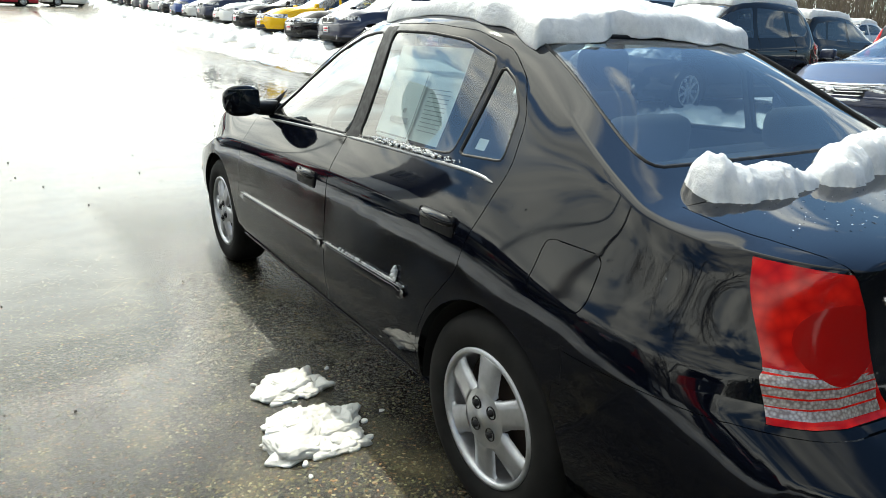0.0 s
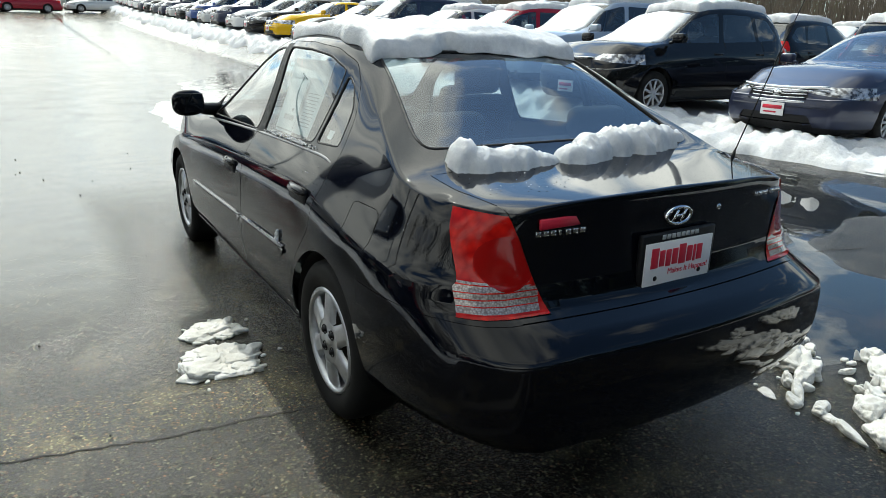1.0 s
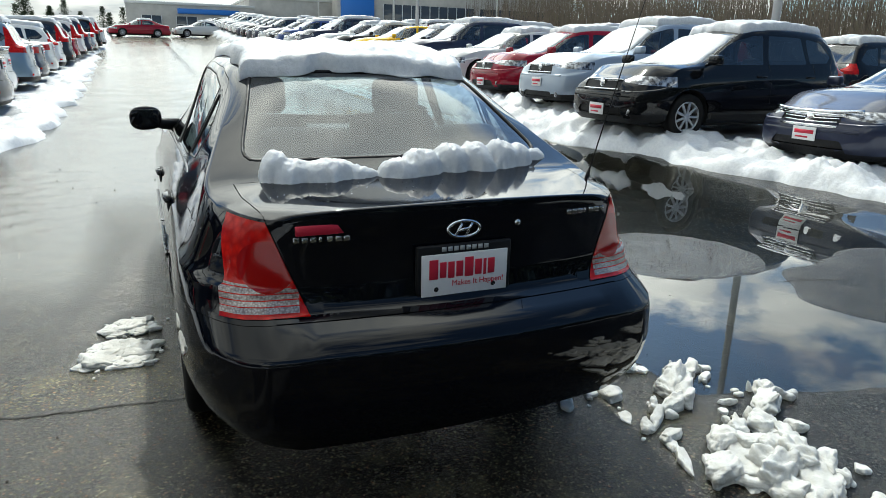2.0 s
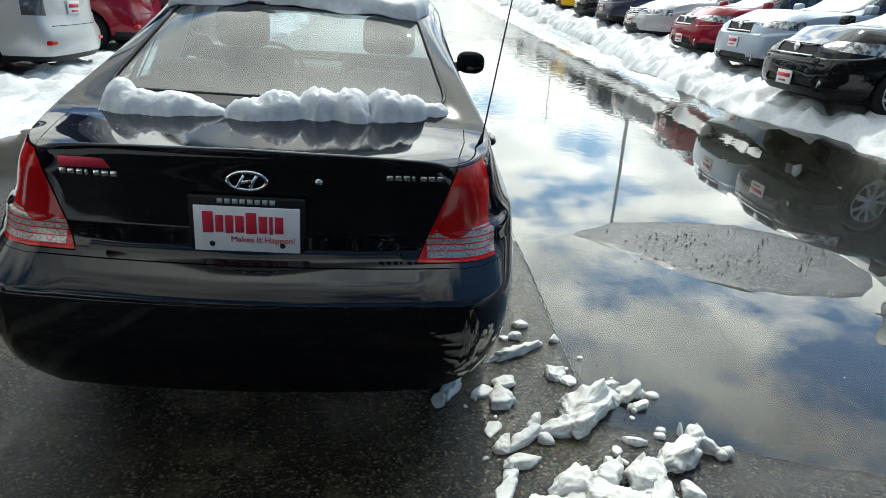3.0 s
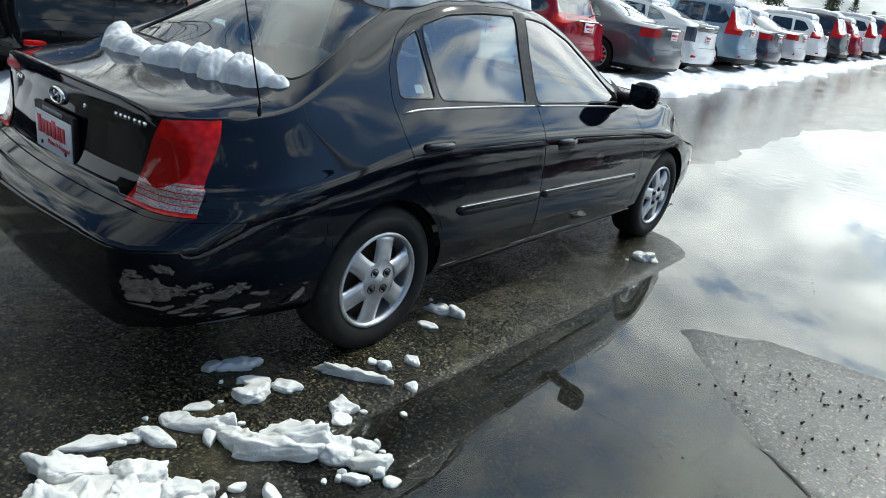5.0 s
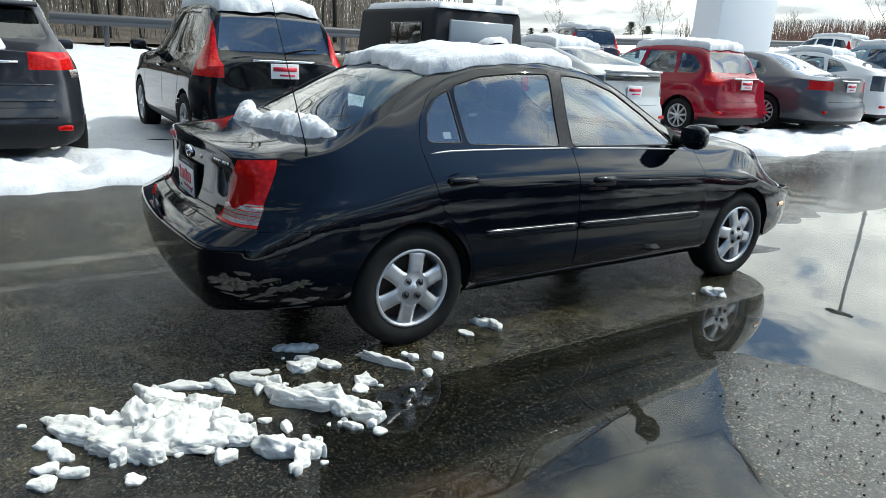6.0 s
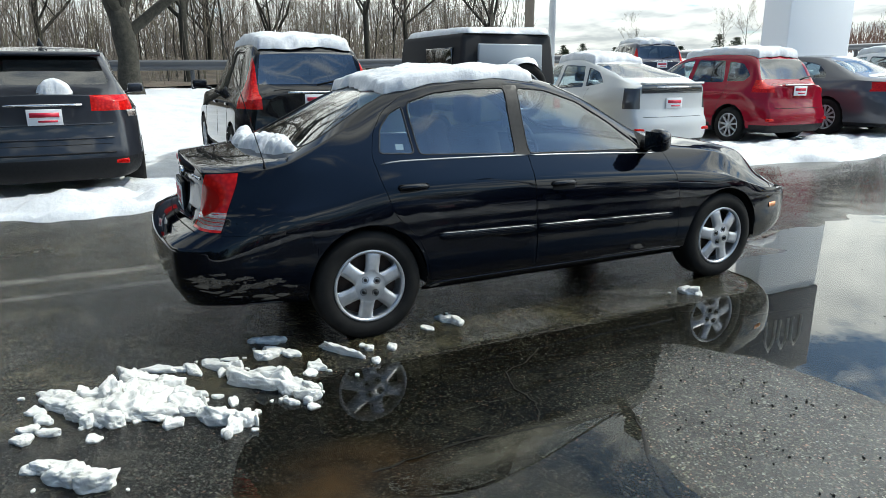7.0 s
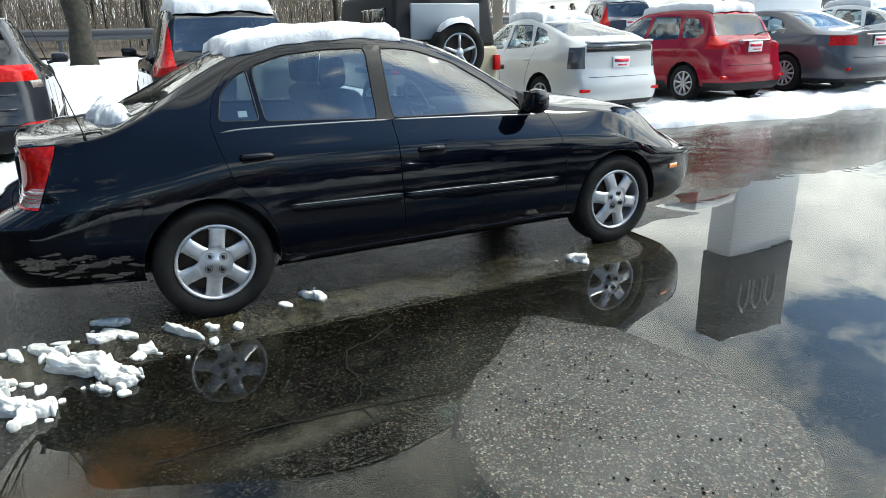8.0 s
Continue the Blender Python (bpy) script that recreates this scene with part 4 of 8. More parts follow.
def sedan_skin():
    bm = HERO.shell(150, 62, 36)
    # even out the pressed panels between the ends
    panels = [v for v in bm.verts if -1.90 < v.co.y < 1.70 and v.co.z > 0.34]
    for _ in range(5):
        bmesh.ops.smooth_vert(bm, verts=panels, factor=0.5, use_axis_x=True, use_axis_y=True, use_axis_z=True)
    quarters = [v for v in bm.verts if -1.96 < v.co.y < -1.0 and 0.50 < v.co.z < 0.90 and abs(v.co.x) > 0.6]
    for _ in range(8):
        bmesh.ops.smooth_vert(bm, verts=quarters, factor=0.5, use_axis_x=True, use_axis_y=True, use_axis_z=True)
    R = 0.338
    for y in (-1.305, 1.305):
        cut_line(bm, circle(y, 0.305, R, 40), (1, 2), side)
    front_win = rounded([(-0.255, 0.955), (0.62, 0.937), (0.56, 1.0), (0.41, 1.115), (0.20, 1.24), (-0.03, 1.312), (-0.15, 1.326), (-0.258, 1.33)], 0.03, 3)
    rear_win = rounded([(-0.962, 0.985), (-0.345, 0.958), (-0.348, 1.335), (-0.59, 1.332), (-0.81, 1.312), (-0.975, 1.262), (-0.985, 1.215)], 0.03, 3)
    quarter = rounded([(-1.195, 1.0), (-0.992, 0.990), (-1.012, 1.245), (-1.09, 1.205), (-1.16, 1.13)], 0.02, 3)
    b_post = [(-0.250, 0.948), (-0.350, 0.950), (-0.353, 1.348), (-0.253, 1.346)]
    front_door = rounded([(0.88, 0.28), (0.875, 0.60), (0.845, 0.754), (0.77, 0.94), (0.62, 1.03), (0.45, 1.135), (0.22, 1.268), (-0.03, 1.34), (-0.17, 1.356), (-0.302, 1.36), (-0.265, 0.92), (-0.245, 0.28)], 0.03, 3)
    rear_door = rounded([(-0.245, 0.28), (-0.265, 0.92), (-0.302, 1.36), (-0.59, 1.36), (-0.83, 1.34), (-1.01, 1.29), (-1.13, 1.215), (-1.205, 1.11), (-1.24, 0.99), (-1.215, 0.86), (-1.16, 0.69), (-1.03, 0.55), (-0.965, 0.42), (-0.95, 0.28)], 0.03, 3)
    flap = rounded([(-1.455, 0.735), (-1.64, 0.735), (-1.64, 0.868), (-1.455, 0.868)], 0.03, 3)
    for p in (front_win, rear_win, quarter, front_door, rear_door, b_post):
        cut_line(bm, p, (1, 2), side)
    cut_line(bm, flap, (1, 2), lambda f: f.normal.x < -0.5)
    rear = lambda f: f.calc_center_median().y < -1.6
    tail = lambda f: f.calc_center_median().y < -1.85
    nose = lambda f: f.calc_center_median().y > 1.55
    # lamps
    zb = 0.655
    inner = [(0.480, 0.60), (0.495, 0.655), (0.545, 0.78), (0.602, 0.93), (0.625, 1.0)]
    lamp_top = lambda y: 0.912 + (y + 2.4) * 0.058
    for s in (1, -1):
        cut_line(bm, [(s * a, b) for a, b in inner], (0, 2), tail, False)
    cut_line(bm, [(-2.3, zb), (-1.9, zb)], (1, 2), tail, False)
    lamp_front = [(-2.062, 0.60), (-2.042, 0.655), (-1.985, 0.79), (-1.942, 0.895), (-1.928, 0.945), (-1.92, 1.0)]
    cut_line(bm, lamp_front, (1, 2), lambda f: tail(f) and abs(f.calc_center_median().x) > 0.5, False)
    cut_line(bm, [(-2.4, lamp_top(-2.4)), (-1.85, lamp_top(-1.85))], (1, 2), lambda f: tail(f) and abs(f.calc_center_median().x) > 0.5, False)
    cut_line(bm, [(-2.4, 0.748), (-1.9, 0.748)], (1, 2), lambda f: tail(f) and abs(f.calc_center_median().x) > 0.47, False)
    for z in (0.667, 0.684, 0.6875, 0.702, 0.7055, 0.720, 0.7235, 0.738, 0.7415):
        cut_line(bm, [(-2.4, z), (-1.9, z)], (1, 2), lambda f: tail(f) and abs(f.calc_center_median().x) > 0.45, False)
    eye_l, eye_r = [(a, b) for a, b in circle(-0.605, 0.80, 0.078, 22)], [(a, b) for a, b in circle(0.605, 0.80, 0.078, 22)]
    for p in (eye_l, eye_r):
        cut_line(bm, p, (0, 2), lambda f: tail(f) and f.normal.y < -0.25)
    # bumpers
    cut_line(bm, [(-2.4, 0.645), (-1.60, 0.645)], (1, 2), rear, False)
    cut_line(bm, [(-1.66, 0.18), (-1.60, 0.66)], (1, 2), rear, False)
    cut_line(bm, [(1.50, 0.58), (2.4, 0.58)], (1, 2), nose, False)
    cut_line(bm, [(1.62, 0.1), (1.55, 0.59)], (1, 2), nose, False)
    # boot lid and bonnet
    topside = lambda f: f.normal.z > 0.42 and f.calc_center_median().y < -1.6
    lid_edge = [(0.655, -1.58), (0.640, -1.85), (0.605, -2.05), (0.585, -2.30)]
    lid_x = lambda y: float(np.interp(-y, [-b for _, b in lid_edge], [a for a, _ in lid_edge]))
    for s in (1, -1):
        cut_line(bm, [(s * a, b) for a, b in lid_edge], (0, 1), topside, False)
    cut_line(bm, [(-0.9, -1.725), (0.9, -1.725)], (0, 1), topside, False)
    bonnet = lambda f: f.normal.z > 0.45 and f.calc_center_median().y > 0.9
    for s in (1, -1):
        cut_line(bm, [(s * 0.66, 0.95), (s * 0.655, 1.6), (s * 0.56, 2.2)], (0, 1), bonnet, False)
    # glass
    back = rounded([(-0.475, 1.335), (0.475, 1.335), (0.60, 1.040), (-0.60, 1.040)], 0.05, 4)
    bk = lambda f: -1.78 < f.calc_center_median().y < -0.9 and f.calc_center_median().z > 1.0 and abs(f.normal.x) < 0.72
    cut_line(bm, back, (0, 2), bk)
    wind = rounded([(-0.49, 1.345), (0.49, 1.345), (0.63, 0.985), (-0.63, 0.985)], 0.06, 4)
    fw = lambda f: 0.05 < f.calc_center_median().y < 1.03 and f.normal.y > 0.15 and abs(f.normal.x) < 0.8
    cut_line(bm, wind, (0, 2), fw)
    # head lamps
    cut_line(bm, [(1.90, 0.56), (1.96, 0.75)], (1, 2), nose, False)
    for s in (1, -1):
        cut_line(bm, [(s * 0.40, 0.55), (s * 0.40, 0.8)], (0, 2), nose, False)
    bm.normal_update()
    bm.verts.index_update()

    def at_line(line, z):
        for (a, b), (c, d) in zip(line, line[1:]):
            if b <= z <= d:
                return a + (c - a) * (z - b) / (d - b)
        return line[-1][0]

    names, under = [], []
    for f in bm.faces:
        c = f.calc_center_median()
        sd, s = side(f), "r" if c.x > 0 else "l"
        n = "body"
        if sd and min(math.hypot(c.y - y, c.z - 0.305) for y in (-1.305, 1.305)) < R:
            n = ""
        elif sd and inside(front_win, c.y, c.z):
            n = "front_window " + s
        elif sd and inside(rear_win, c.y, c.z):
            n = "rear_window " + s
        elif sd and inside(quarter, c.y, c.z):
            n = "quarter_window " + s
        elif sd and inside(b_post, c.y, c.z):
            n = "door_post_trim " + s
        elif sd and inside(front_door, c.y, c.z):
            n = "front_door " + s
        elif sd and inside(rear_door, c.y, c.z):
            n = "rear_door " + s
        elif f.normal.x < -0.5 and inside(flap, c.y, c.z):
            n = "fuel_flap"
        elif bk(f) and inside(back, c.x, c.z):
            n = "backlight"
        elif fw(f) and inside(wind, c.x, c.z):
            n = "windscreen"
        elif tail(f) and zb < c.z < lamp_top(c.y) and abs(c.x) > at_line(inner, c.z) and c.y < at_line(lamp_front, c.z):
            eye = min(math.hypot(c.x - q, c.z - 0.80) for q in (-0.605, 0.605)) < 0.078
            line = c.z < 0.667 or any(z < c.z < z + 0.0028 for z in (0.684, 0.702, 0.720, 0.738)) or abs(c.x) - at_line(inner, c.z) < 0.012
            n = ("brake_lens " if eye else "tail_lamp " if c.z > 0.748 or line else "reversing_lamp ") + s
        elif c.y < -1.60 and c.z < 0.645:
            n = "rear_bumper"
        elif c.y > 1.555 and c.z < 0.58:
            n = "front_bumper"
        elif c.y > 1.90 + (c.z - 0.56) * 0.316 and 0.58 < c.z < 0.68 and abs(c.x) > 0.40:
            n = "head_lamp " + s
        elif c.y < -1.725 and ((f.normal.z > 0.42 and abs(c.x) < lid_x(c.y)) or (f.normal.y < -0.3 and abs(c.x) < at_line(inner, min(c.z, 1.0)))):
            n = "boot_lid"
        elif f.normal.z > 0.45 and c.y > 1.02 and abs(c.x) < 0.66 - 0.10 * max(0, (c.y - 1.6) / 0.6):
            n = "bonnet"
        names.append(n)
        if n.split()[0] in ("front_door", "rear_door", "fuel_flap", "boot_lid", "bonnet", "rear_bumper", "front_bumper", "tail_lamp", "reversing_lamp", "brake_lens", "door_post_trim") if n else False:
            under.append(f)
    gaps = {k: 0.0032 for k in set(names) if k.split() and k.split()[0] in ("front_door", "rear_door", "fuel_flap", "boot_lid", "bonnet")}
    gaps.update({"rear_bumper": 0.002, "front_bumper": 0.002})
    lifts = {k: -0.004 for k in set(names) if "window" in k or k in ("backlight", "windscreen")}
    lifts.update({k: 0.003 for k in set(names) if "lamp" in k or "lens" in k})
    jamb = offset_mesh(bm, under, 0.012, "door_jamb")
    lining = offset_mesh(bm, [f for f, n in zip(bm.faces, names) if n.split() and n.split()[0] in ("body", "front_door", "rear_door") and f.calc_center_median().z > 0.6 and -1.75 < f.calc_center_median().y < 1.05], 0.028, "cabin_lining")
    meshes = split(bm, names, True, gaps, lifts, 26, 0.955)
    bm.free()
    return meshes, jamb, lining


skin, jamb_mesh, lining_mesh = sedan_skin()
SEDAN_PARTS = {}
for nm, me in skin.items():
    b0 = nm.split()[0]
    SEDAN_PARTS[nm] = part(b0, me, {"front_window": GLASS, "rear_window": GLASS, "quarter_window": GLASS, "backlight": GLASS, "windscreen": GLASS, "tail_lamp": RED_LENS, "brake_lens": DARK_RED, "reversing_lamp": CLEAR_LENS, "head_lamp": HEAD_LENS, "door_post_trim": TRIM}.get(b0, BLACK_PAINT), sedan)
part("door_jamb", jamb_mesh, JAMB, sedan)
part("cabin_lining", lining_mesh, PLASTIC, sedan)
arch_liners(HERO, 0.338, sedan, 0.26, 0.03)
part("underbody", underbody(HERO, 0.10), JAMB, sedan)
add_wheels(sedan, HERO, 0.742, 0.304, 0.195, 6, "star", 56, True)


def gasket(ob, radius, mat, name="window_seal"):
    """A rubber bead round the edge of a pane."""
    me = ob.data
    count = {}
    for p in me.polygons:
        for e in p.edge_keys:
            count[e] = count.get(e, 0) + 1
    nxt = {}
    for (a, b), n in count.items():
        if n == 1:
            nxt.setdefault(a, []).append(b)
            nxt.setdefault(b, []).append(a)
    start = next(iter(nxt))
    loop, prev = [start], None
    while True:
        step = [v for v in nxt[loop[-1]] if v != prev]
        prev = loop[-1]
        if not step or step[0] == start:
            break
        loop.append(step[0])
        if len(loop) > 2000:
            break
    pts = [me.vertices[i].co.copy() for i in loop]
    keep = [pts[0]]
    for p in pts[1:]:
        if (p - keep[-1]).length > 0.012:
            keep.append(p)
    bm = bmesh.new()
    tube(bm, keep + [keep[0], keep[1]], radius, 6, False)
    part(name, bm, mat, ob)


for nm, ob in list(SEDAN_PARTS.items()):
    if "window" in nm or nm in ("backlight", "windscreen"):
        gasket(ob, 0.006 if "window" in nm else 0.008, TRIM)


def strip(y0, y1, z_of, height, proud, s, n=24, lean=0.0):
    """A moulding along the flank."""
    bm = bmesh.new()
    rings = []
    for k in range(n + 1):
        y = y0 + (y1 - y0) * k / n
        z = z_of(y)
        taper = min(1.0, k / 1.5 + 0.3, (n - k) / 1.5 + 0.3)
        ring = []
        for dz, out in ((-0.5, -0.012), (-0.5, 0.35), (-0.3, 1.0), (0.3, 1.0), (0.5, 0.35), (0.5, -0.012)):
            zz = z + dz * height * taper
            x = HERO.x_at(y, zz) + (proud * out if out > 0 else out)
            ring.append(bm.verts.new((s * x, y, zz)))
        rings.append(ring)
    for a, b in zip(rings, rings[1:]):
        for i in range(5):
            f = (a[i], b[i], b[i + 1], a[i + 1])
            bm.faces.new(f if (y1 > y0) == (s > 0) else f[::-1])
    bm.faces.new(rings[0])
    bm.faces.new(rings[-1])
    return bm


mould_z = lambda y: 0.518 - 0.022 * (y + 0.0) 
belt_line = lambda y: HERO.belt_z(y) - 0.028
for s, c in ((1, "r"), (-1, "l")):
    fd, rd = SEDAN_PARTS["front_door " + c], SEDAN_PARTS["rear_door " + c]
    part("side_moulding", strip(-0.24, 0.81, mould_z, 0.052, 0.010, s), BLACK_PAINT, fd)
    part("side_moulding", strip(-0.90, -0.26, mould_z, 0.052, 0.010, s), BLACK_PAINT, rd)
    part("moulding_bead", strip(-0.235, 0.805, lambda y: mould_z(y) + 0.020, 0.0032, 0.012, s), SATIN, fd)
    part("moulding_bead", strip(-0.895, -0.265, lambda y: mould_z(y) + 0.020, 0.0032, 0.012, s), SATIN, rd)
    part("belt_strip", strip(-0.255, 0.72, belt_line, 0.010, 0.004, s), SATIN, fd)
    part("belt_strip", strip(-1.20, -0.275, belt_line, 0.010, 0.004, s), SATIN, rd)
    for y, z, door in ((-0.06, 0.762, fd), (-1.04, 0.81, rd)):
        x = HERO.x_at(y, z)
        bm = bmesh.new()
        box(bm, s * x - 0.010, s * x + 0.004, y - 0.088, y + 0.088, z - 0.034, z + 0.030, 0.012, 3)
        bm.transform(Matrix.Identity(4))
        h = part("handle_cup", bm, TRIM, door)
        bm = bmesh.new()
        tube(bm, [(s * (x - 0.005), y - 0.085, z + 0.012), (s * (x + 0.006), y - 0.06, z + 0.014), (s * (x + 0.010), y, z + 0.015), (s * (x + 0.006), y + 0.06, z + 0.014), (s * (x - 0.005), y + 0.085, z + 0.012)], [0.013, 0.017, 0.018, 0.017, 0.013], 10)
        part("handle_grip", bm, BLACK_PAINT, h)
    # door mirror
    bm = bmesh.new()
    r = bmesh.ops.create_uvsphere(bm, u_segments=20, v_segments=14, radius=1)
    for v in r["verts"]:
        q = v.co
        q.x, q.z = math.copysign(abs(q.x) ** 0.75, q.x), math.copysign(abs(q.z) ** 0.72, q.z)
        back = -0.030 if q.y < 0 else 0.085
        v.co = Vector((s * 0.890 + s * q.x * 0.092, 0.60 + abs(q.y) ** 0.8 * (back if q.y else 0) - s * s * 0.02 * q.x, 1.003 + q.z * 0.072))
    mir = part("door_mirror", bm, BLACK_PAINT, sedan)
    bm = bmesh.new()
    tube(bm, [(s * 0.70, 0.66, 0.955), (s * 0.80, 0.64, 0.965), (s * 0.85, 0.625, 0.98)], [0.040, 0.034, 0.032], 10)
    part("mirror_arm", bm, TRIM, mir)
    bm = bmesh.new()
    box(bm, s * 0.890 - 0.074, s * 0.890 + 0.074, 0.566, 0.572, 0.950, 1.057, 0.002)
    part("mirror_glass", bm, MIRROR, mir)
    bm = bmesh.new()
    v = [bm.verts.new(p) for p in ((s * (HERO.x_at(0.80, 0.94) + 0.004), 0.80, 0.94), (s * (HERO.x_at(0.60, 0.945) + 0.004), 0.60, 0.945), (s * (HERO.x_at(0.60, 1.055) + 0.004), 0.60, 1.055))]
    bm.faces.new(v)
    bmesh.ops.solidify(bm, geom=bm.faces[:], thickness=0.01)
    part("mirror_base", bm, TRIM, mir)
    bm = bmesh.new()
    x = 0.765
    lens = []
    for z, out in ((0.460, -0.004), (0.463, 0.005), (0.493, 0.005), (0.496, -0.004)):
        row = []
        for y in np.linspace(1.78, 1.87, 6):
            px, py, pz = HERO.place(HERO.skin_x(float(y), z), float(y), z)
            row.append(bm.verts.new((s * (px + out), py, z)))
        lens.append(row)
    for a, b in zip(lens, lens[1:]):
        for i in range(5):
            bm.faces.new((a[i], a[i + 1], b[i + 1], b[i]) if s < 0 else (a[i], b[i], b[i + 1], a[i + 1]))
    mk = part("side_marker", bm, AMBER, SEDAN_PARTS["front_bumper"])
    # side sill
    bm = strip(-0.98, 0.98, lambda y: 0.235, 0.07, 0.006, s, 30)
    part("side_sill", bm, BLACK_PAINT, sedan)

# rear dressing: plate, badges, lock
def tail_y(x, z):
    return HERO.rear_end(z) - HERO.bulge * max(0.0, 1 - (x / (HERO.W * (1 - HERO.corner) * 1.3)) ** 2)


boot = SEDAN_PARTS["boot_lid"]
PZ = 0.745
py = tail_y(0, PZ) - 0.006
bm = bmesh.new()
box(bm, -0.165, 0.165, py - 0.010, py + 0.01, PZ - 0.098, PZ + 0.094, 0.006)
holder = part("plate_frame", bm, TRIM, boot)
bm = bmesh.new()
box(bm, -0.150, 0.150, py - 0.014, py - 0.008, PZ - 0.070, PZ + 0.066, 0.002)
plate = part("dealer_plate", bm, WHITE, holder, "white dealer plate with red lettering")
bm = bmesh.new()
for k, w in enumerate((0.030, 0.022, 0.022, 0.024, 0.030, 0.024, 0.010, 0.024)):
    x0 = -0.125 + sum((0.030, 0.022, 0.022, 0.024, 0.030, 0.024, 0.010, 0.024)[:k]) + 0.006 * k
    box(bm, x0, x0 + w, py - 0.0165, py - 0.0135, PZ - 0.014 + 0.003 * (k % 2), PZ + 0.040 + (0.010 if k in (0, 4) else 0), 0.001)
part("lettering_bar", bm, PLATE_RED, holder)
bm = bmesh.new()
for k in range(7):
    x0 = -0.075 + 0.023 * k
    box(bm, x0, x0 + 0.016, py - 0.0125, py - 0.0095, PZ - 0.092, PZ - 0.076)
part("number_bar", bm, WHITE, holder)
bm = bmesh.new()
for k in range(8):
    x0 = -0.082 + 0.021 * k
    box(bm, x0, x0 + 0.015, py - 0.0125, py - 0.0095, PZ + 0.074, PZ + 0.088)
part("name_bar", bm, INK, holder)
for x in (-0.10, 0.10):
    bm = bmesh.new()
    lathe(bm, [(0.0005, 0.004), (0.007, 0.003), (0.009, 0.0)], 12, Matrix.Translation((x, py - 0.013, PZ - 0.048)) @ Matrix.Rotation(-math.pi / 2, 4, "Z"))
    part("plate_screw", bm, TRIM, holder)


def lettering(body, size, m, mat, parent, name="lettering"):
    cu = bpy.data.curves.new(name, "FONT")
    cu.body, cu.size, cu.extrude, cu.align_x = body, size, 0.0006, "CENTER"
    tmp = bpy.data.objects.new(name, cu)
    scene.collection.objects.link(tmp)
    me = bpy.data.meshes.new_from_object(tmp.evaluated_get(bpy.context.evaluated_depsgraph_get()))
    bpy.data.objects.remove(tmp)
    me.transform(m)
    me.materials.clear()
    me.materials.append(mat)
    ob = new(name, me)
    ob.parent = parent
    return ob


lettering("Makes It Happen!", 0.026, Matrix.Translation((0.045, py - 0.0150, PZ - 0.040)) @ Matrix.Rotation(math.pi / 2, 4, "X"), PLATE_RED, holder)
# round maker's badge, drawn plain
ez = 0.882
ey = tail_y(0, ez) - 0.004
bm = bmesh.new()
n = 30
outer = [[bm.verts.new((rx * math.cos(2 * math.pi * k / n), ey - dy, ez + rz * math.sin(2 * math.pi * k / n))) for k in range(n)] for rx, rz, dy in ((0.060, 0.031, -0.004), (0.060, 0.031, 0.006), (0.052, 0.024, 0.008), (0.049, 0.021, 0.002))]
for a, b in zip(outer, outer[1:]):
    for k in range(n):
        bm.faces.new((a[k], b[k], b[(k + 1) % n], a[(k + 1) % n]))
badge = part("badge", bm, CHROME, boot)
for a, b in (((-0.028, -0.018), (-0.008, 0.018)), ((0.008, -0.018), (0.028, 0.018)), ((-0.02, -0.004), (0.02, 0.004))):
    bm = bmesh.new()
    tube(bm, [(a[0], ey - 0.003, ez + a[1]), (b[0], ey - 0.003, ez + b[1])], 0.0053, 6)
    part("badge_bar", bm, CHROME, badge)
for x0, count, w, z, mat, hgt in ((0.395, 7, 0.017, 0.905, CHROME, 0.015), (-0.53, 7, 0.017, 0.878, CHROME, 0.016)):
    for k in range(count):
        x = x0 + 0.0245 * k
        bm = bmesh.new()
        y = tail_y(x, z) - 0.002
        box(bm, x, x + w * (0.5 if k == 3 else 1), y - 0.004, y + 0.004, z - hgt / 2, z + hgt / 2, 0.0015)
        part("name_letter_bar", bm, mat, boot)
bm = bmesh.new()
y = tail_y(-0.45, 0.908) - 0.002
box(bm, -0.525, -0.375, y - 0.004, y + 0.006, 0.893, 0.922, 0.002, 1)
part("dealer_sticker", bm, PLATE_RED, boot, "red dealer sticker")
bm = bmesh.new()
lathe(bm, [(0.0005, 0.004), (0.008, 0.004), (0.011, 0.0)], 16, Matrix.Translation((0.20, tail_y(0.20, 0.885), 0.885)) @ Matrix.Rotation(-math.pi / 2, 4, "Z"))
part("boot_lock", bm, CHROME, boot)
# whip aerial on the rear wing
bm = bmesh.new()
tube(bm, [(0.695, -1.80, 0.90), (0.697, -1.80, 0.955), (0.70, -1.801, 0.972), (0.703, -1.802, 0.99)], [0.013, 0.011, 0.007, 0.004], 10)
tube(bm, [(0.703, -1.802, 0.985), (0.735, -1.90, 1.35), (0.76, -1.975, 1.62)], [0.0028, 0.0022, 0.0015], 6)
part("aerial", bm, TRIM, sedan)

# cabin
for s in (-0.36, 0.36):
    bm = bmesh.new()
    box(bm, s - 0.25, s + 0.25, -0.30, 0.22, 0.42, 0.58, 0.06, 3)
    st = part("front_seat", bm, CLOTH, sedan)
    bm = bmesh.new()
    box(bm, s - 0.24, s + 0.24, -0.10, 0.06, 0.0, 0.62, 0.06, 3, Matrix.Translation((0, -0.28, 0.50)) @ Matrix.Rotation(radians(14), 4, "X"))
    part("backrest", bm, CLOTH, st)
    bm = bmesh.new()
    box(bm, s - 0.13, s + 0.13, -0.52, -0.42, 1.11, 1.29, 0.045, 3)
    part("headrest", bm, CLOTH, st)
bm = bmesh.new()
box(bm, -0.64, 0.64, -1.15, -0.65, 0.40, 0.58, 0.06, 3)
rs = part("rear_seat", bm, CLOTH, sedan)
bm = bmesh.new()
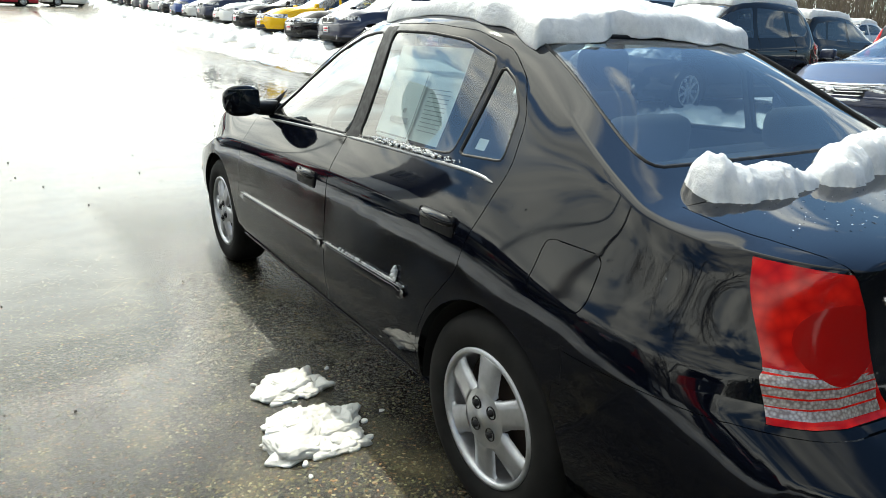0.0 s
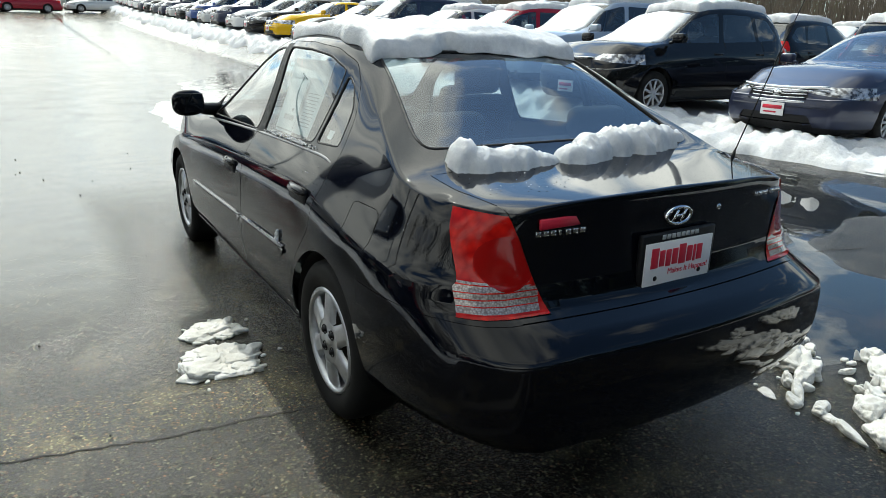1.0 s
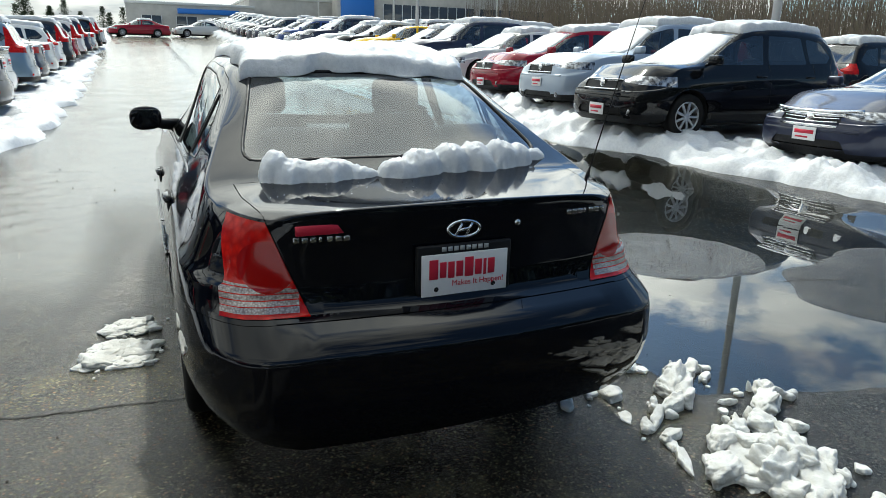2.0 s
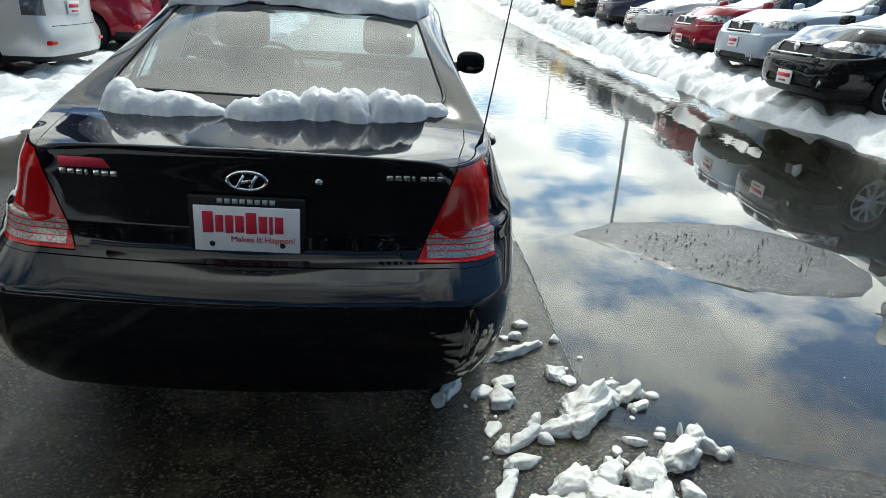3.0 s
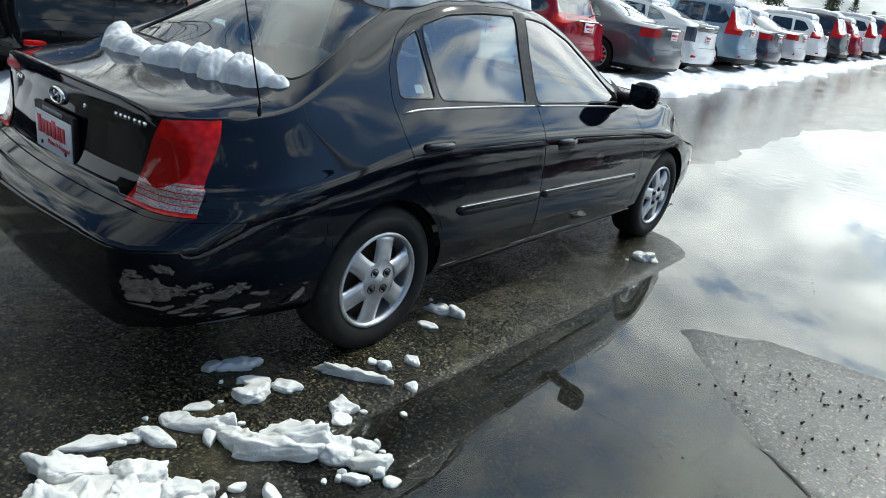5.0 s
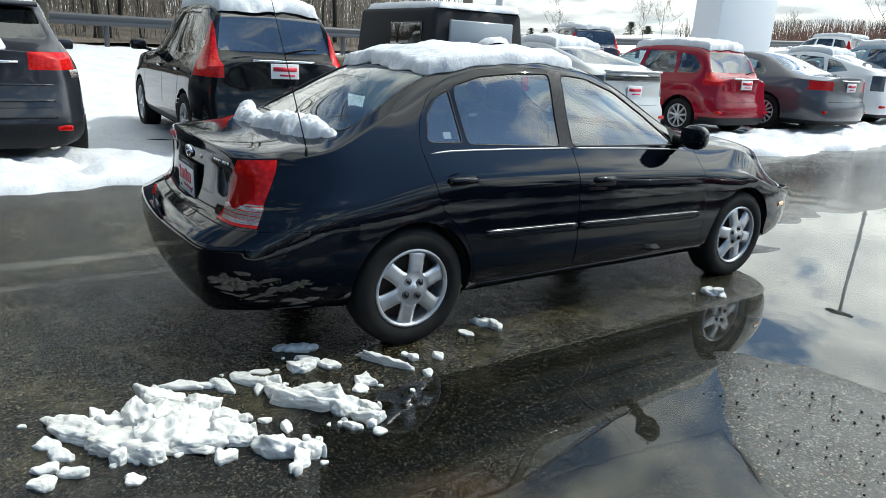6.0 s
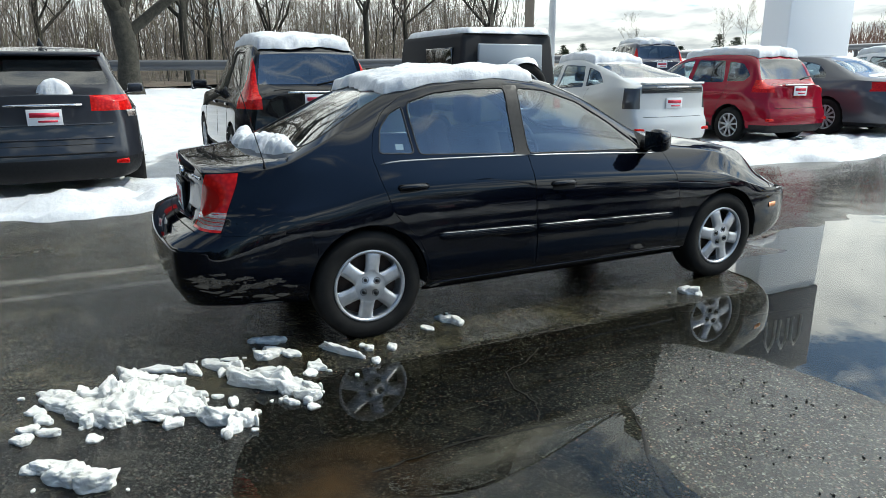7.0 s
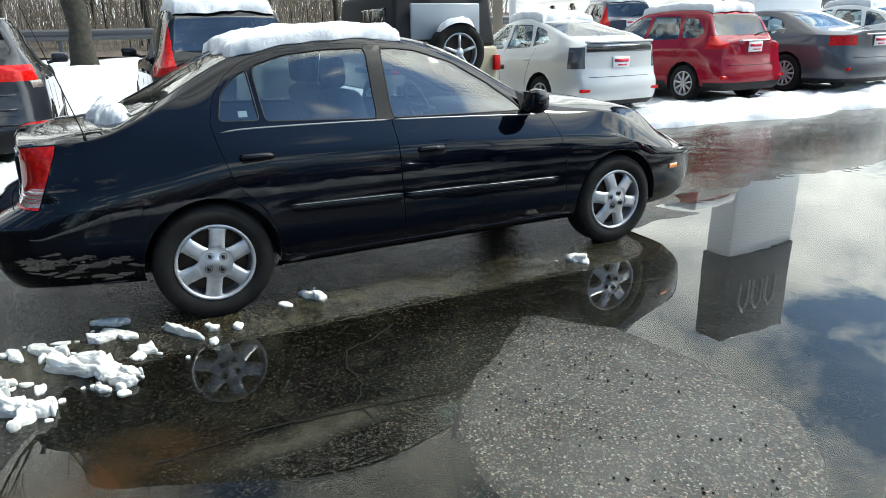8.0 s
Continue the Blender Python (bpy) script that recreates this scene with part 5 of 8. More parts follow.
box(bm, -0.64, 0.64, -0.08, 0.08, 0.0, 0.52, 0.06, 3, Matrix.Translation((0, -1.16, 0.50)) @ Matrix.Rotation(radians(18), 4, "X"))
part("backrest", bm, CLOTH, rs)
for s in (-0.36, 0.36):
    bm = bmesh.new()
    box(bm, s - 0.14, s + 0.14, -1.42, -1.32, 1.0, 1.13, 0.04, 3)
    part("headrest", bm, CLOTH, rs)
bm = bmesh.new()
box(bm, -0.60, 0.60, -1.70, -1.28, 0.97, 0.99, 0.008)
part("parcel_shelf", bm, PLASTIC, sedan)
bm = bmesh.new()
box(bm, -0.66, 0.66, 0.55, 1.0, 0.60, 0.93, 0.07, 3)
part("dashboard", bm, PLASTIC, sedan)
bm = bmesh.new()
pts = [(-0.36 + 0.18 * math.cos(a), 0.40 - 0.18 * math.sin(a) * 0.35, 0.90 + 0.18 * math.sin(a) * 0.93) for a in (2 * math.pi * k / 24 for k in range(26))]
tube(bm, pts, 0.013, 8, False)
tube(bm, [(-0.53, 0.40, 0.90), (-0.36, 0.42, 0.89), (-0.19, 0.40, 0.90)], 0.016, 6)
tube(bm, [(-0.36, 0.42, 0.89), (-0.36, 0.60, 0.82)], 0.03, 8)
part("steering_wheel", bm, PLASTIC, sedan)
bm = bmesh.new()
box(bm, -0.70, 0.70, -1.70, 0.98, 0.26, 0.30, 0.01)
part("cabin_floor", bm, PLASTIC, sedan)
bm = bmesh.new()
box(bm, -0.11, 0.11, 0.10, 0.13, 1.27, 1.33, 0.015)
part("rear_view_mirror", bm, PLASTIC, sedan)


def pane_sheet(y0, y1, z0, z1, s, d=0.012):
    bm = bmesh.new()
    v = [bm.verts.new((s * (HERO.skin_x(y, z) - d), y, z)) for z in np.linspace(z0, z1, 5) for y in (y0, y1)]
    for i in range(0, 8, 2):
        q = (v[i], v[i + 1], v[i + 3], v[i + 2])
        bm.faces.new(q if s < 0 else q[::-1])
    bmesh.ops.solidify(bm, geom=bm.faces[:], thickness=0.001)
    return bm


rw = SEDAN_PARTS["rear_window l"]
sheet = part("window_sheet", pane_sheet(-0.84, -0.42, 0.985, 1.285, -1, 0.022), SHEET, rw, "white printed price sheets behind the glass")
front_sheet = part("window_sheet", pane_sheet(-0.66, -0.44, 0.975, 1.20, -1, 0.018), SHEET, rw)
part("sheet_edge", pane_sheet(-0.655, -0.65, 0.985, 1.19, -1, 0.015), INK, front_sheet)
part("sheet_edge", pane_sheet(-0.655, -0.445, 0.985, 0.99, -1, 0.015), INK, front_sheet)
for z in np.linspace(1.02, 1.15, 11):
    part("print_line", pane_sheet(-0.81, -0.69, z, z + 0.0025, -1, 0.019), INK, sheet)
part("print_block", pane_sheet(-0.62, -0.50, 1.03, 1.05, -1, 0.015), INK, front_sheet)
part("print_block", pane_sheet(-0.59, -0.57, 1.065, 1.08, -1, 0.015), INK, front_sheet)
for s, c in ((1, "r"), (-1, "l")):
    part("window_sticker", pane_sheet(-1.09, -1.045, 1.012, 1.042, s, 0.009), PAPER, SEDAN_PARTS["quarter_window " + c], "small white sticker")
bm = bmesh.new()
box(bm, 0.31, 0.45, -0.455, -0.453, 1.15, 1.25, 0.0)
part("price_card", bm, PAPER, sedan)


# ---- the lot ----
def smooth01(q):
    q = min(max(q, 0.0), 1.0)
    return q * q * (3 - 2 * q)


MOUND = [(1.57, 0.06), (1.70, -0.10), (1.98, -0.45), (2.15, -0.64), (2.32, -0.76), (2.65, -0.84), (3.05, -0.80), (3.35, -0.50), (3.38, -0.05), (3.18, 0.28), (2.90, 0.50), (2.60, 0.50), (2.30, 0.47), (1.97, 0.38), (1.70, 0.25)]


def mound_depth(x, y):
    """How far inside the rim of the mound a point lies, negative outside."""
    if not (1.0 < x < 4.0 and -1.5 < y < 1.2):
        return -1.0
    near = 9.0
    for (ax, ay), (bx, by) in zip(MOUND, MOUND[1:] + MOUND[:1]):
        dx, dy = bx - ax, by - ay
        k = min(max(((x - ax) * dx + (y - ay) * dy) / (dx * dx + dy * dy), 0.0), 1.0)
        near = min(near, math.hypot(x - ax - k * dx, y - ay - k * dy))
    return near if inside(MOUND, x, y) else -near


def flood(x, y):
    """1 where melt water stands, 0 on bare asphalt."""
    n = 0.5 * noise.noise((x * 0.9, y * 0.9, 2.0)) + 0.25 * noise.noise((x * 2.7, y * 2.7, 5.0))
    # the dry strip beside the car ends in a round corner by the front wheel
    qx, qy = x - 0.76, y - 1.05
    corner = math.hypot(max(qx, 0.0), max(qy, 0.0)) + min(max(qx, qy), 0.0) - 0.40
    right = smooth01((corner + 0.03 * n) / 0.07) * smooth01((x - 0.35 + 0.4 * n) / 0.45) * smooth01((y + 2.15 + 0.35 * (x - 1.3) + 0.35 * n) / 0.25)
    ahead = smooth01((y - 2.0 + 0.8 * n) / 0.8)
    left = smooth01((-1.1 - x + 0.1 * n) / 0.3) * smooth01((y - 0.6 + 1.2 * n + 0.5 * (x + 1.5)) / 0.9)
    f = max(right, ahead * smooth01((x + 0.2 + 0.5 * n) / 0.6))
    # a low mound of grit that stands out of the water
    f *= 1 - smooth01((mound_depth(x, y) + 0.07 * n + 0.03 * noise.noise((x * 7, y * 7, 3.0)) + 0.03) / 0.12)
    ridge = ((x - 2.10 + 0.15 * (y + 1.15)) / 0.075) ** 2 + ((y + 1.15) / 0.45) ** 2
    f *= max(0.64, smooth01((ridge + 0.1 + 0.7 * n) / 0.8))
    shelf = ((x - 3.9) / 1.0) ** 2 + ((y + 1.5) / 0.8) ** 2
    f *= smooth01((shelf - 1 + 1.2 * n) / 0.6)
    return f


def relief(x, y):
    f = flood(x, y) * (1 - smooth01((y - 6.0 - 1.6 * min(max(x, 0.0), 3.0) + 7 * noise.noise((x * 0.5, y * 0.22, 6.0))) / 10))
    fine = 0.003 * noise.noise((x * 4, y * 4, 0.0)) + 0.0006 * noise.noise((x * 8.5, y * 8.5, 1.0))
    return hill(x, y) + (1 - f) * (0.006 + fine) + f * (-0.010 + fine * 0.2)


def grid_mesh(name, xs, ys, height, keep=None):
    nx = len(xs)
    co = [(float(x), float(y), height(float(x), float(y))) for y in ys for x in xs]
    faces = []
    for j in range(len(ys) - 1):
        for i in range(nx - 1):
            if keep is None or keep((xs[i] + xs[i + 1]) / 2, (ys[j] + ys[j + 1]) / 2):
                a = j * nx + i
                faces.append((a, a + 1, a + nx + 1, a + nx))
    me = bpy.data.meshes.new(name)
    me.from_pydata(co, [], faces)
    me.polygons.foreach_set("use_smooth", [True] * len(faces))
    me.update()
    return me


def ramp_range(m, value, a, b, c, d):
    n = node(m, "ShaderNodeMapRange")
    n.inputs["From Min"].default_value, n.inputs["From Max"].default_value = a, b
    n.inputs["To Min"].default_value, n.inputs["To Max"].default_value = c, d
    link(m, value, n.inputs["Value"])
    return n.outputs[0]


def asphalt_material():
    m = principled("wet_asphalt", (0.05, 0.05, 0.05), 0.3)
    c = coords(m)
    v = node(m, "ShaderNodeTexVoronoi", Scale=130.0)
    link(m, c, v.inputs["Vector"])
    chips = node(m, "ShaderNodeTexVoronoi", Scale=230.0)
    link(m, c, chips.inputs["Vector"])
    pick = node(m, "ShaderNodeSeparateColor")
    link(m, v.outputs["Color"], pick.inputs[0])
    stones = ramp(m, pick.outputs[0], [(0.0, (0.004, 0.004, 0.0038)), (0.55, (0.009, 0.0088, 0.008)), (0.80, (0.028, 0.027, 0.023)), (0.94, (0.052, 0.049, 0.043)), (1.0, (0.12, 0.114, 0.10))])
    tints = ramp(m, pick.outputs[1], [(0.0, (1.5, 0.85, 0.65)), (0.25, (1.0, 1.0, 1.0)), (0.6, (0.85, 1.02, 0.95)), (0.85, (1.05, 1.05, 0.75)), (1.0, (0.85, 0.95, 1.2))])
    stones = mix(m, 1.0, stones, tints, "MULTIPLY")
    big = noise_tex(m, 0.55, 5, 0.6)
    mid = noise_tex(m, 3.0, 6, 0.65)
    tone = ramp(m, big, [(0.3, grey(0.45)), (0.7, grey(0.95))])
    base = mix(m, 1.0, stones, tone, "MULTIPLY")
    silt = ramp(m, mid, [(0.5, grey(0.0)), (0.72, grey(0.30))])
    base = mix(m, silt, base, (0.10, 0.092, 0.070))
    # the bright olive strip along the paving joint beside the car
    sx = node(m, "ShaderNodeSeparateXYZ")
    link(m, c, sx.inputs[0])
    band = node(m, "ShaderNodeMapRange")
    band.inputs["From Min"].default_value, band.inputs["From Max"].default_value = 1.12, 1.22
    band.inputs["To Min"].default_value, band.inputs["To Max"].default_value = 1.0, 0.0
    link(m, sx.outputs[0], band.inputs["Value"])
    olive = mix(m, 1.0, base, (1.45, 1.38, 1.05), "MULTIPLY")
    base = mix(m, band.outputs[0], base, olive)
    # an older, paler strip of paving along the joint behind the left side
    lean = node(m, "ShaderNodeMath")
    lean.operation = "MULTIPLY_ADD"
    lean.inputs[1].default_value = 0.15
    link(m, sx.outputs[0], lean.inputs[0])
    link(m, sx.outputs[1], lean.inputs[2])
    wob = node(m, "ShaderNodeMath")
    wob.operation = "MULTIPLY_ADD"
    wob.inputs[1].default_value = 0.12
    link(m, mid, wob.inputs[0])
    link(m, lean.outputs[0], wob.inputs[2])
    old = ramp_range(m, wob.outputs[0], -1.325, -1.30, 0.0, 1.0)
    old = mix(m, 1.0, old, ramp_range(m, wob.outputs[0], -1.02, -0.90, 1.0, 0.0), "MULTIPLY")
    old = mix(m, 1.0, old, ramp_range(m, sx.outputs[0], -0.95, -0.80, 1.0, 0.0), "MULTIPLY")
    base = mix(m, old, base, mix(m, 1.0, base, (2.2, 2.1, 1.7), "MULTIPLY"))
    # a ridge with sky reflection painted pale, and a rusty stain on the right
    off = node(m, "ShaderNodeMapping")
    off.vector_type = "TEXTURE"
    off.inputs["Location"].default_value = (2.10, -1.15, 0)
    off.inputs["Rotation"].default_value = (0, 0, 0.15)
    off.inputs["Scale"].default_value = (0.10, 0.50, 1.0)
    link(m, c, off.inputs["Vector"])
    far_1 = node(m, "ShaderNodeVectorMath")
    far_1.operation = "LENGTH"
    link(m, off.outputs[0], far_1.inputs[0])
    ridge_sheen = mix(m, 1.0, ramp_range(m, far_1.outputs["Value"], 0.4, 1.05, 0.55, 0.0), ramp(m, mid, [(0.35, grey(0.3)), (0.6, grey(1.0))]), "MULTIPLY")
    base = mix(m, ridge_sheen, base, (0.20, 0.19, 0.155))
    # paler, more even stone colour over the mound, fading towards its rim
    off = node(m, "ShaderNodeMapping")
    off.vector_type = "TEXTURE"
    off.inputs["Location"].default_value = (2.55, -0.18, 0)
    off.inputs["Scale"].default_value = (1.0, 0.78, 1.0)
    link(m, c, off.inputs["Vector"])
    far_0 = node(m, "ShaderNodeVectorMath")
    far_0.operation = "LENGTH"
    link(m, off.outputs[0], far_0.inputs[0])
    grit_in = mix(m, 1.0, ramp_range(m, far_0.outputs["Value"], 0.6, 1.1, 0.95, 0.0), ramp(m, mid, [(0.3, grey(0.55)), (0.6, grey(1.0))]), "MULTIPLY")
    base = mix(m, grit_in, base, mix(m, 1.0, stones, (3.6, 3.55, 3.4), "MULTIPLY"))
    base = mix(m, mix(m, 1.0, grit_in, grey(0.62), "MULTIPLY"), base, (0.082, 0.081, 0.076))
    off = node(m, "ShaderNodeMapping")
    off.vector_type = "TEXTURE"
    off.inputs["Location"].default_value = (2.05, -1.85, 0)
    off.inputs["Scale"].default_value = (0.30, 0.42, 1.0)
    link(m, c, off.inputs["Vector"])
    far_2 = node(m, "ShaderNodeVectorMath")
    far_2.operation = "LENGTH"
    link(m, off.outputs[0], far_2.inputs[0])
    stain = mix(m, 1.0, ramp_range(m, far_2.outputs["Value"], 0.2, 1.1, 0.9, 0.0), ramp(m, mid, [(0.35, grey(0.2)), (0.6, grey(1.0))]), "MULTIPLY")
    base = mix(m, stain, base, (0.085, 0.045, 0.014))
    # two pale streaks in the colour behind the car
    back_in = ramp_range(m, sx.outputs[1], -2.5, -1.9, 1.0, 0.0)
    for x0, w in ((-1.22, 0.09), (-0.80, 0.06)):
        edge = mix(m, 1.0, ramp_range(m, sx.outputs[0], x0 - w, x0 - w * 0.4, 0.0, 1.0), ramp_range(m, sx.outputs[0], x0 + w * 0.4, x0 + w, 1.0, 0.0), "MULTIPLY")
        edge = mix(m, 1.0, mix(m, 1.0, edge, back_in, "MULTIPLY"), ramp(m, mid, [(0.35, grey(0.1)), (0.65, grey(0.7))]), "MULTIPLY")
        base = mix(m, edge, base, (0.16, 0.155, 0.14))
    # patchy tan blended into the colour along the far lane, more with distance
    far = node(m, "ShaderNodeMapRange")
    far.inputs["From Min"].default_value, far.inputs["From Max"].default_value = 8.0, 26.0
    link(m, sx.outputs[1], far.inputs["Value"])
    tan = ramp(m, noise_tex(m, 0.35, 6, 0.6), [(0.25, grey(0.35)), (0.6, grey(1.0))])
    base = mix(m, mix(m, 1.0, far.outputs[0], tan, "MULTIPLY"), base, (0.31, 0.285, 0.235))
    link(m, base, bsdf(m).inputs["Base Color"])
    wet = noise_tex(m, 1.6, 6, 0.65)
    rough = ramp(m, wet, [(0.35, grey(0.14)), (0.7, grey(0.34))])
    # wettest just above the water line
    line = node(m, "ShaderNodeMapRange")
    line.inputs["From Min"].default_value, line.inputs["From Max"].default_value = -0.001, 0.009
    line.inputs["To Min"].default_value, line.inputs["To Max"].default_value = 0.25, 1.0
    link(m, sx.outputs[2], line.inputs["Value"])
    rough = mix(m, 1.0, rough, line.outputs[0], "MULTIPLY")
    # a thin film lies on the strip beside the car
    strip_in = node(m, "ShaderNodeMapRange")
    strip_in.inputs["From Min"].default_value, strip_in.inputs["From Max"].default_value = 0.75, 1.0
    link(m, sx.outputs[0], strip_in.inputs["Value"])
    film = mix(m, 1.0, strip_in.outputs[0], band.outputs[0], "MULTIPLY")
    # a running film of melt water ahead of the car and along its left side
    far_wet = ramp_range(m, sx.outputs[1], 1.0, 3.5, 0.0, 1.0)
    left_wet = mix(m, 1.0, ramp_range(m, sx.outputs[0], -1.45, -1.05, 1.0, 0.0), ramp_range(m, wob.outputs[0], -1.0, 0.6, 0.0, 1.0), "MULTIPLY")
    wash = mix(m, 1.0, far_wet, left_wet, "LIGHTEN")
    rough = mix(m, wash, rough, mix(m, 1.0, rough, ramp_range(m, sx.outputs[1], 4.0, 10.0, 0.28, 0.75), "MULTIPLY"))
    rough = mix(m, film, rough, mix(m, 1.0, rough, grey(0.55), "MULTIPLY"))
    # the mound is soaked
    rough = mix(m, grit_in, rough, mix(m, 1.0, rough, grey(0.62), "MULTIPLY"))
    calm = mix(m, 1.0, wash, mix(m, 1.0, grit_in, grey(0.62), "MULTIPLY"), "LIGHTEN")
    link(m, rough, bsdf(m).inputs["Roughness"])
    bsdf(m).inputs["Specular IOR Level"].default_value = 0.28
    b1 = bump(m, mix(m, 0.55, v.outputs["Distance"], chips.outputs["Distance"]), 0.6, 0.005)
    link(m, ramp_range(m, calm, 0.0, 1.0, 0.6, 0.10), b1.inputs["Strength"])
    fine = noise_tex(m, 260, 3, 0.6)
    b2 = bump(m, fine, 0.25, 0.003)
    link(m, ramp_range(m, calm, 0.0, 1.0, 0.25, 0.03), b2.inputs["Strength"])
    link(m, b1.outputs[0], b2.inputs["Normal"])
    return m


def water_material():
    m = bpy.data.materials.new("melt_water")
    m.use_nodes = True
    nt = m.node_tree
    nt.nodes.remove(nt.nodes["Principled BSDF"])
    tr = node(m, "ShaderNodeBsdfTransparent", Color=(0.62, 0.62, 0.58, 1))
    gl = node(m, "ShaderNodeBsdfGlossy", Color=(1, 1, 1, 1), Roughness=0.0)
    lw, fr = sheen(m, 0.03)
    b = node(m, "ShaderNodeBump", Strength=0.07, Distance=0.01)
    wy = node(m, "ShaderNodeSeparateXYZ")
    link(m, coords(m), wy.inputs[0])
    link(m, ramp_range(m, wy.outputs[1], 2.5, 11.0, 0.014, 0.34), b.inputs["Strength"])
    link(m, noise_tex(m, 8, 1.5, 0.5), b.inputs["Height"])
    link(m, b.outputs[0], gl.inputs["Normal"])
    link(m, b.outputs[0], lw.inputs["Normal"])
    a = nt.nodes.new("ShaderNodeMixShader")
    link(m, fr, a.inputs[0])
    link(m, tr.outputs[0], a.inputs[1])
    link(m, gl.outputs[0], a.inputs[2])
    link(m, a.outputs[0], nt.nodes["Material Output"].inputs["Surface"])
    return m


ASPHALT, WATER = asphalt_material(), water_material()
gx = np.concatenate([np.linspace(-400, -40, 10), np.linspace(-30, -4, 14), np.arange(-3.2, 5.4, 0.04), np.linspace(6, 30, 14), np.linspace(45, 400, 10)])
gy = np.concatenate([np.linspace(-400, -30, 10), np.linspace(-22, -4.5, 10), np.arange(-3.8, 5.0, 0.04), np.linspace(5.2, 20, 60), np.linspace(21, 75, 30), np.linspace(85, 600, 20)])
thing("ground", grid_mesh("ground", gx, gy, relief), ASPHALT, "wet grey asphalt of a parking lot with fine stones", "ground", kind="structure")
thing("water", grid_mesh("water", np.linspace(-2.9, 5.3, 42), np.concatenate([np.linspace(-3.2, 12, 77), np.linspace(12.5, 26, 20)]), lambda x, y: hill(x, y)), WATER, "clear melt water standing on the asphalt, mirroring the sky", "puddle", kind="structure")


def crack(pts, w, seed):
    """A worn crack, a narrow dark trench edge that wanders a little."""
    random.seed(seed)
    bm = bmesh.new()
    p = []
    for (ax, ay), (bx, by) in zip(pts, pts[1:]):
        n = max(2, int(math.dist((ax, ay), (bx, by)) / 0.035))
        p += [(ax + (bx - ax) * k / n + random.uniform(-0.008, 0.008), ay + (by - ay) * k / n + random.uniform(-0.008, 0.008)) for k in range(n)]
    p.append(pts[-1])
    rows = []
    for i, (x, y) in enumerate(p):
        d = Vector((p[min(i + 1, len(p) - 1)][0] - p[max(i - 1, 0)][0], p[min(i + 1, len(p) - 1)][1] - p[max(i - 1, 0)][1])).normalized()
        h = w * random.uniform(0.4, 1.0)
        z = max(relief(x, y), hill(x, y) - 0.008) + 0.002
        rows.append([bm.verts.new((x - d.y * h, y + d.x * h, z)), bm.verts.new((x, y, z + 0.001)), bm.verts.new((x + d.y * h, y - d.x * h, z))])
    for a, b in zip(rows, rows[1:]):
        bm.faces.new((a[0], a[1], b[1], b[0]))
        bm.faces.new((a[1], a[2], b[2], b[1]))
    return bm


CRACK = principled("crack_grime", (0.012, 0.011, 0.010), 0.8)
for k, (pts, w) in enumerate((([(-2.9, -1.02), (-1.87, -1.10), (-1.4, -1.20), (-0.87, -1.25), (-0.3, -1.32)], 0.007), ([(1.35, -0.55), (1.47, -0.72), (1.52, -0.86), (1.70, -0.92), (1.86, -0.90)], 0.005), ([(1.86, -0.9), (2.0, -0.98), (2.2, -0.95)], 0.004), ([(2.05, -1.75), (2.0, -1.35), (2.05, -0.95), (2.1, -0.55)], 0.007), ([(2.1, -0.55), (2.48, -0.8), (2.9, -0.95), (3.4, -1.1)], 0.008), ([(1.205, -2.0), (1.195, -1.2), (1.19, 0.0), (1.20, 1.0), (1.22, 1.3)], 0.004), ([(1.25, 0.55), (1.5, 0.9), (1.55, 1.4)], 0.005))):
    thing("crack", crack(pts, w, 40 + k), CRACK, "dark crack in the asphalt", "crack", "cracks in the asphalt", "structure")

# loose grit on the mound
bm = bmesh.new()
random.seed(5)
for k in range(420):
    a, r = random.uniform(0, 2 * math.pi), math.sqrt(random.random())
    x, y = 2.55 + 0.75 * r * math.cos(a), -0.15 + 0.45 * r * math.sin(a)
    if k > 190:
        x, y = random.uniform(-2.0, 4.4), random.uniform(-2.6, 6.0)
        if abs(x) < 1.0 and abs(y) < 2.4:
            continue
    s = random.choice((0.002, 0.003, 0.004, 0.006, 0.008))
    g = bmesh.ops.create_icosphere(bm, subdivisions=1, radius=s)
    q = Matrix.Translation((x, y, max(relief(x, y), hill(x, y) - 0.006) + s * 0.5)) @ Euler((random.random() * 6, random.random() * 6, 0)).to_matrix().to_4x4() @ Matrix.Diagonal((1, 0.8, 0.6, 1))
    bmesh.ops.transform(bm, matrix=q, verts=g["verts"])
GRIT = principled("grit", (0.03, 0.028, 0.025), 0.6)
thing("grit", bm, GRIT, "loose dark grit and small stones on wet asphalt", "grit", kind="stuff")


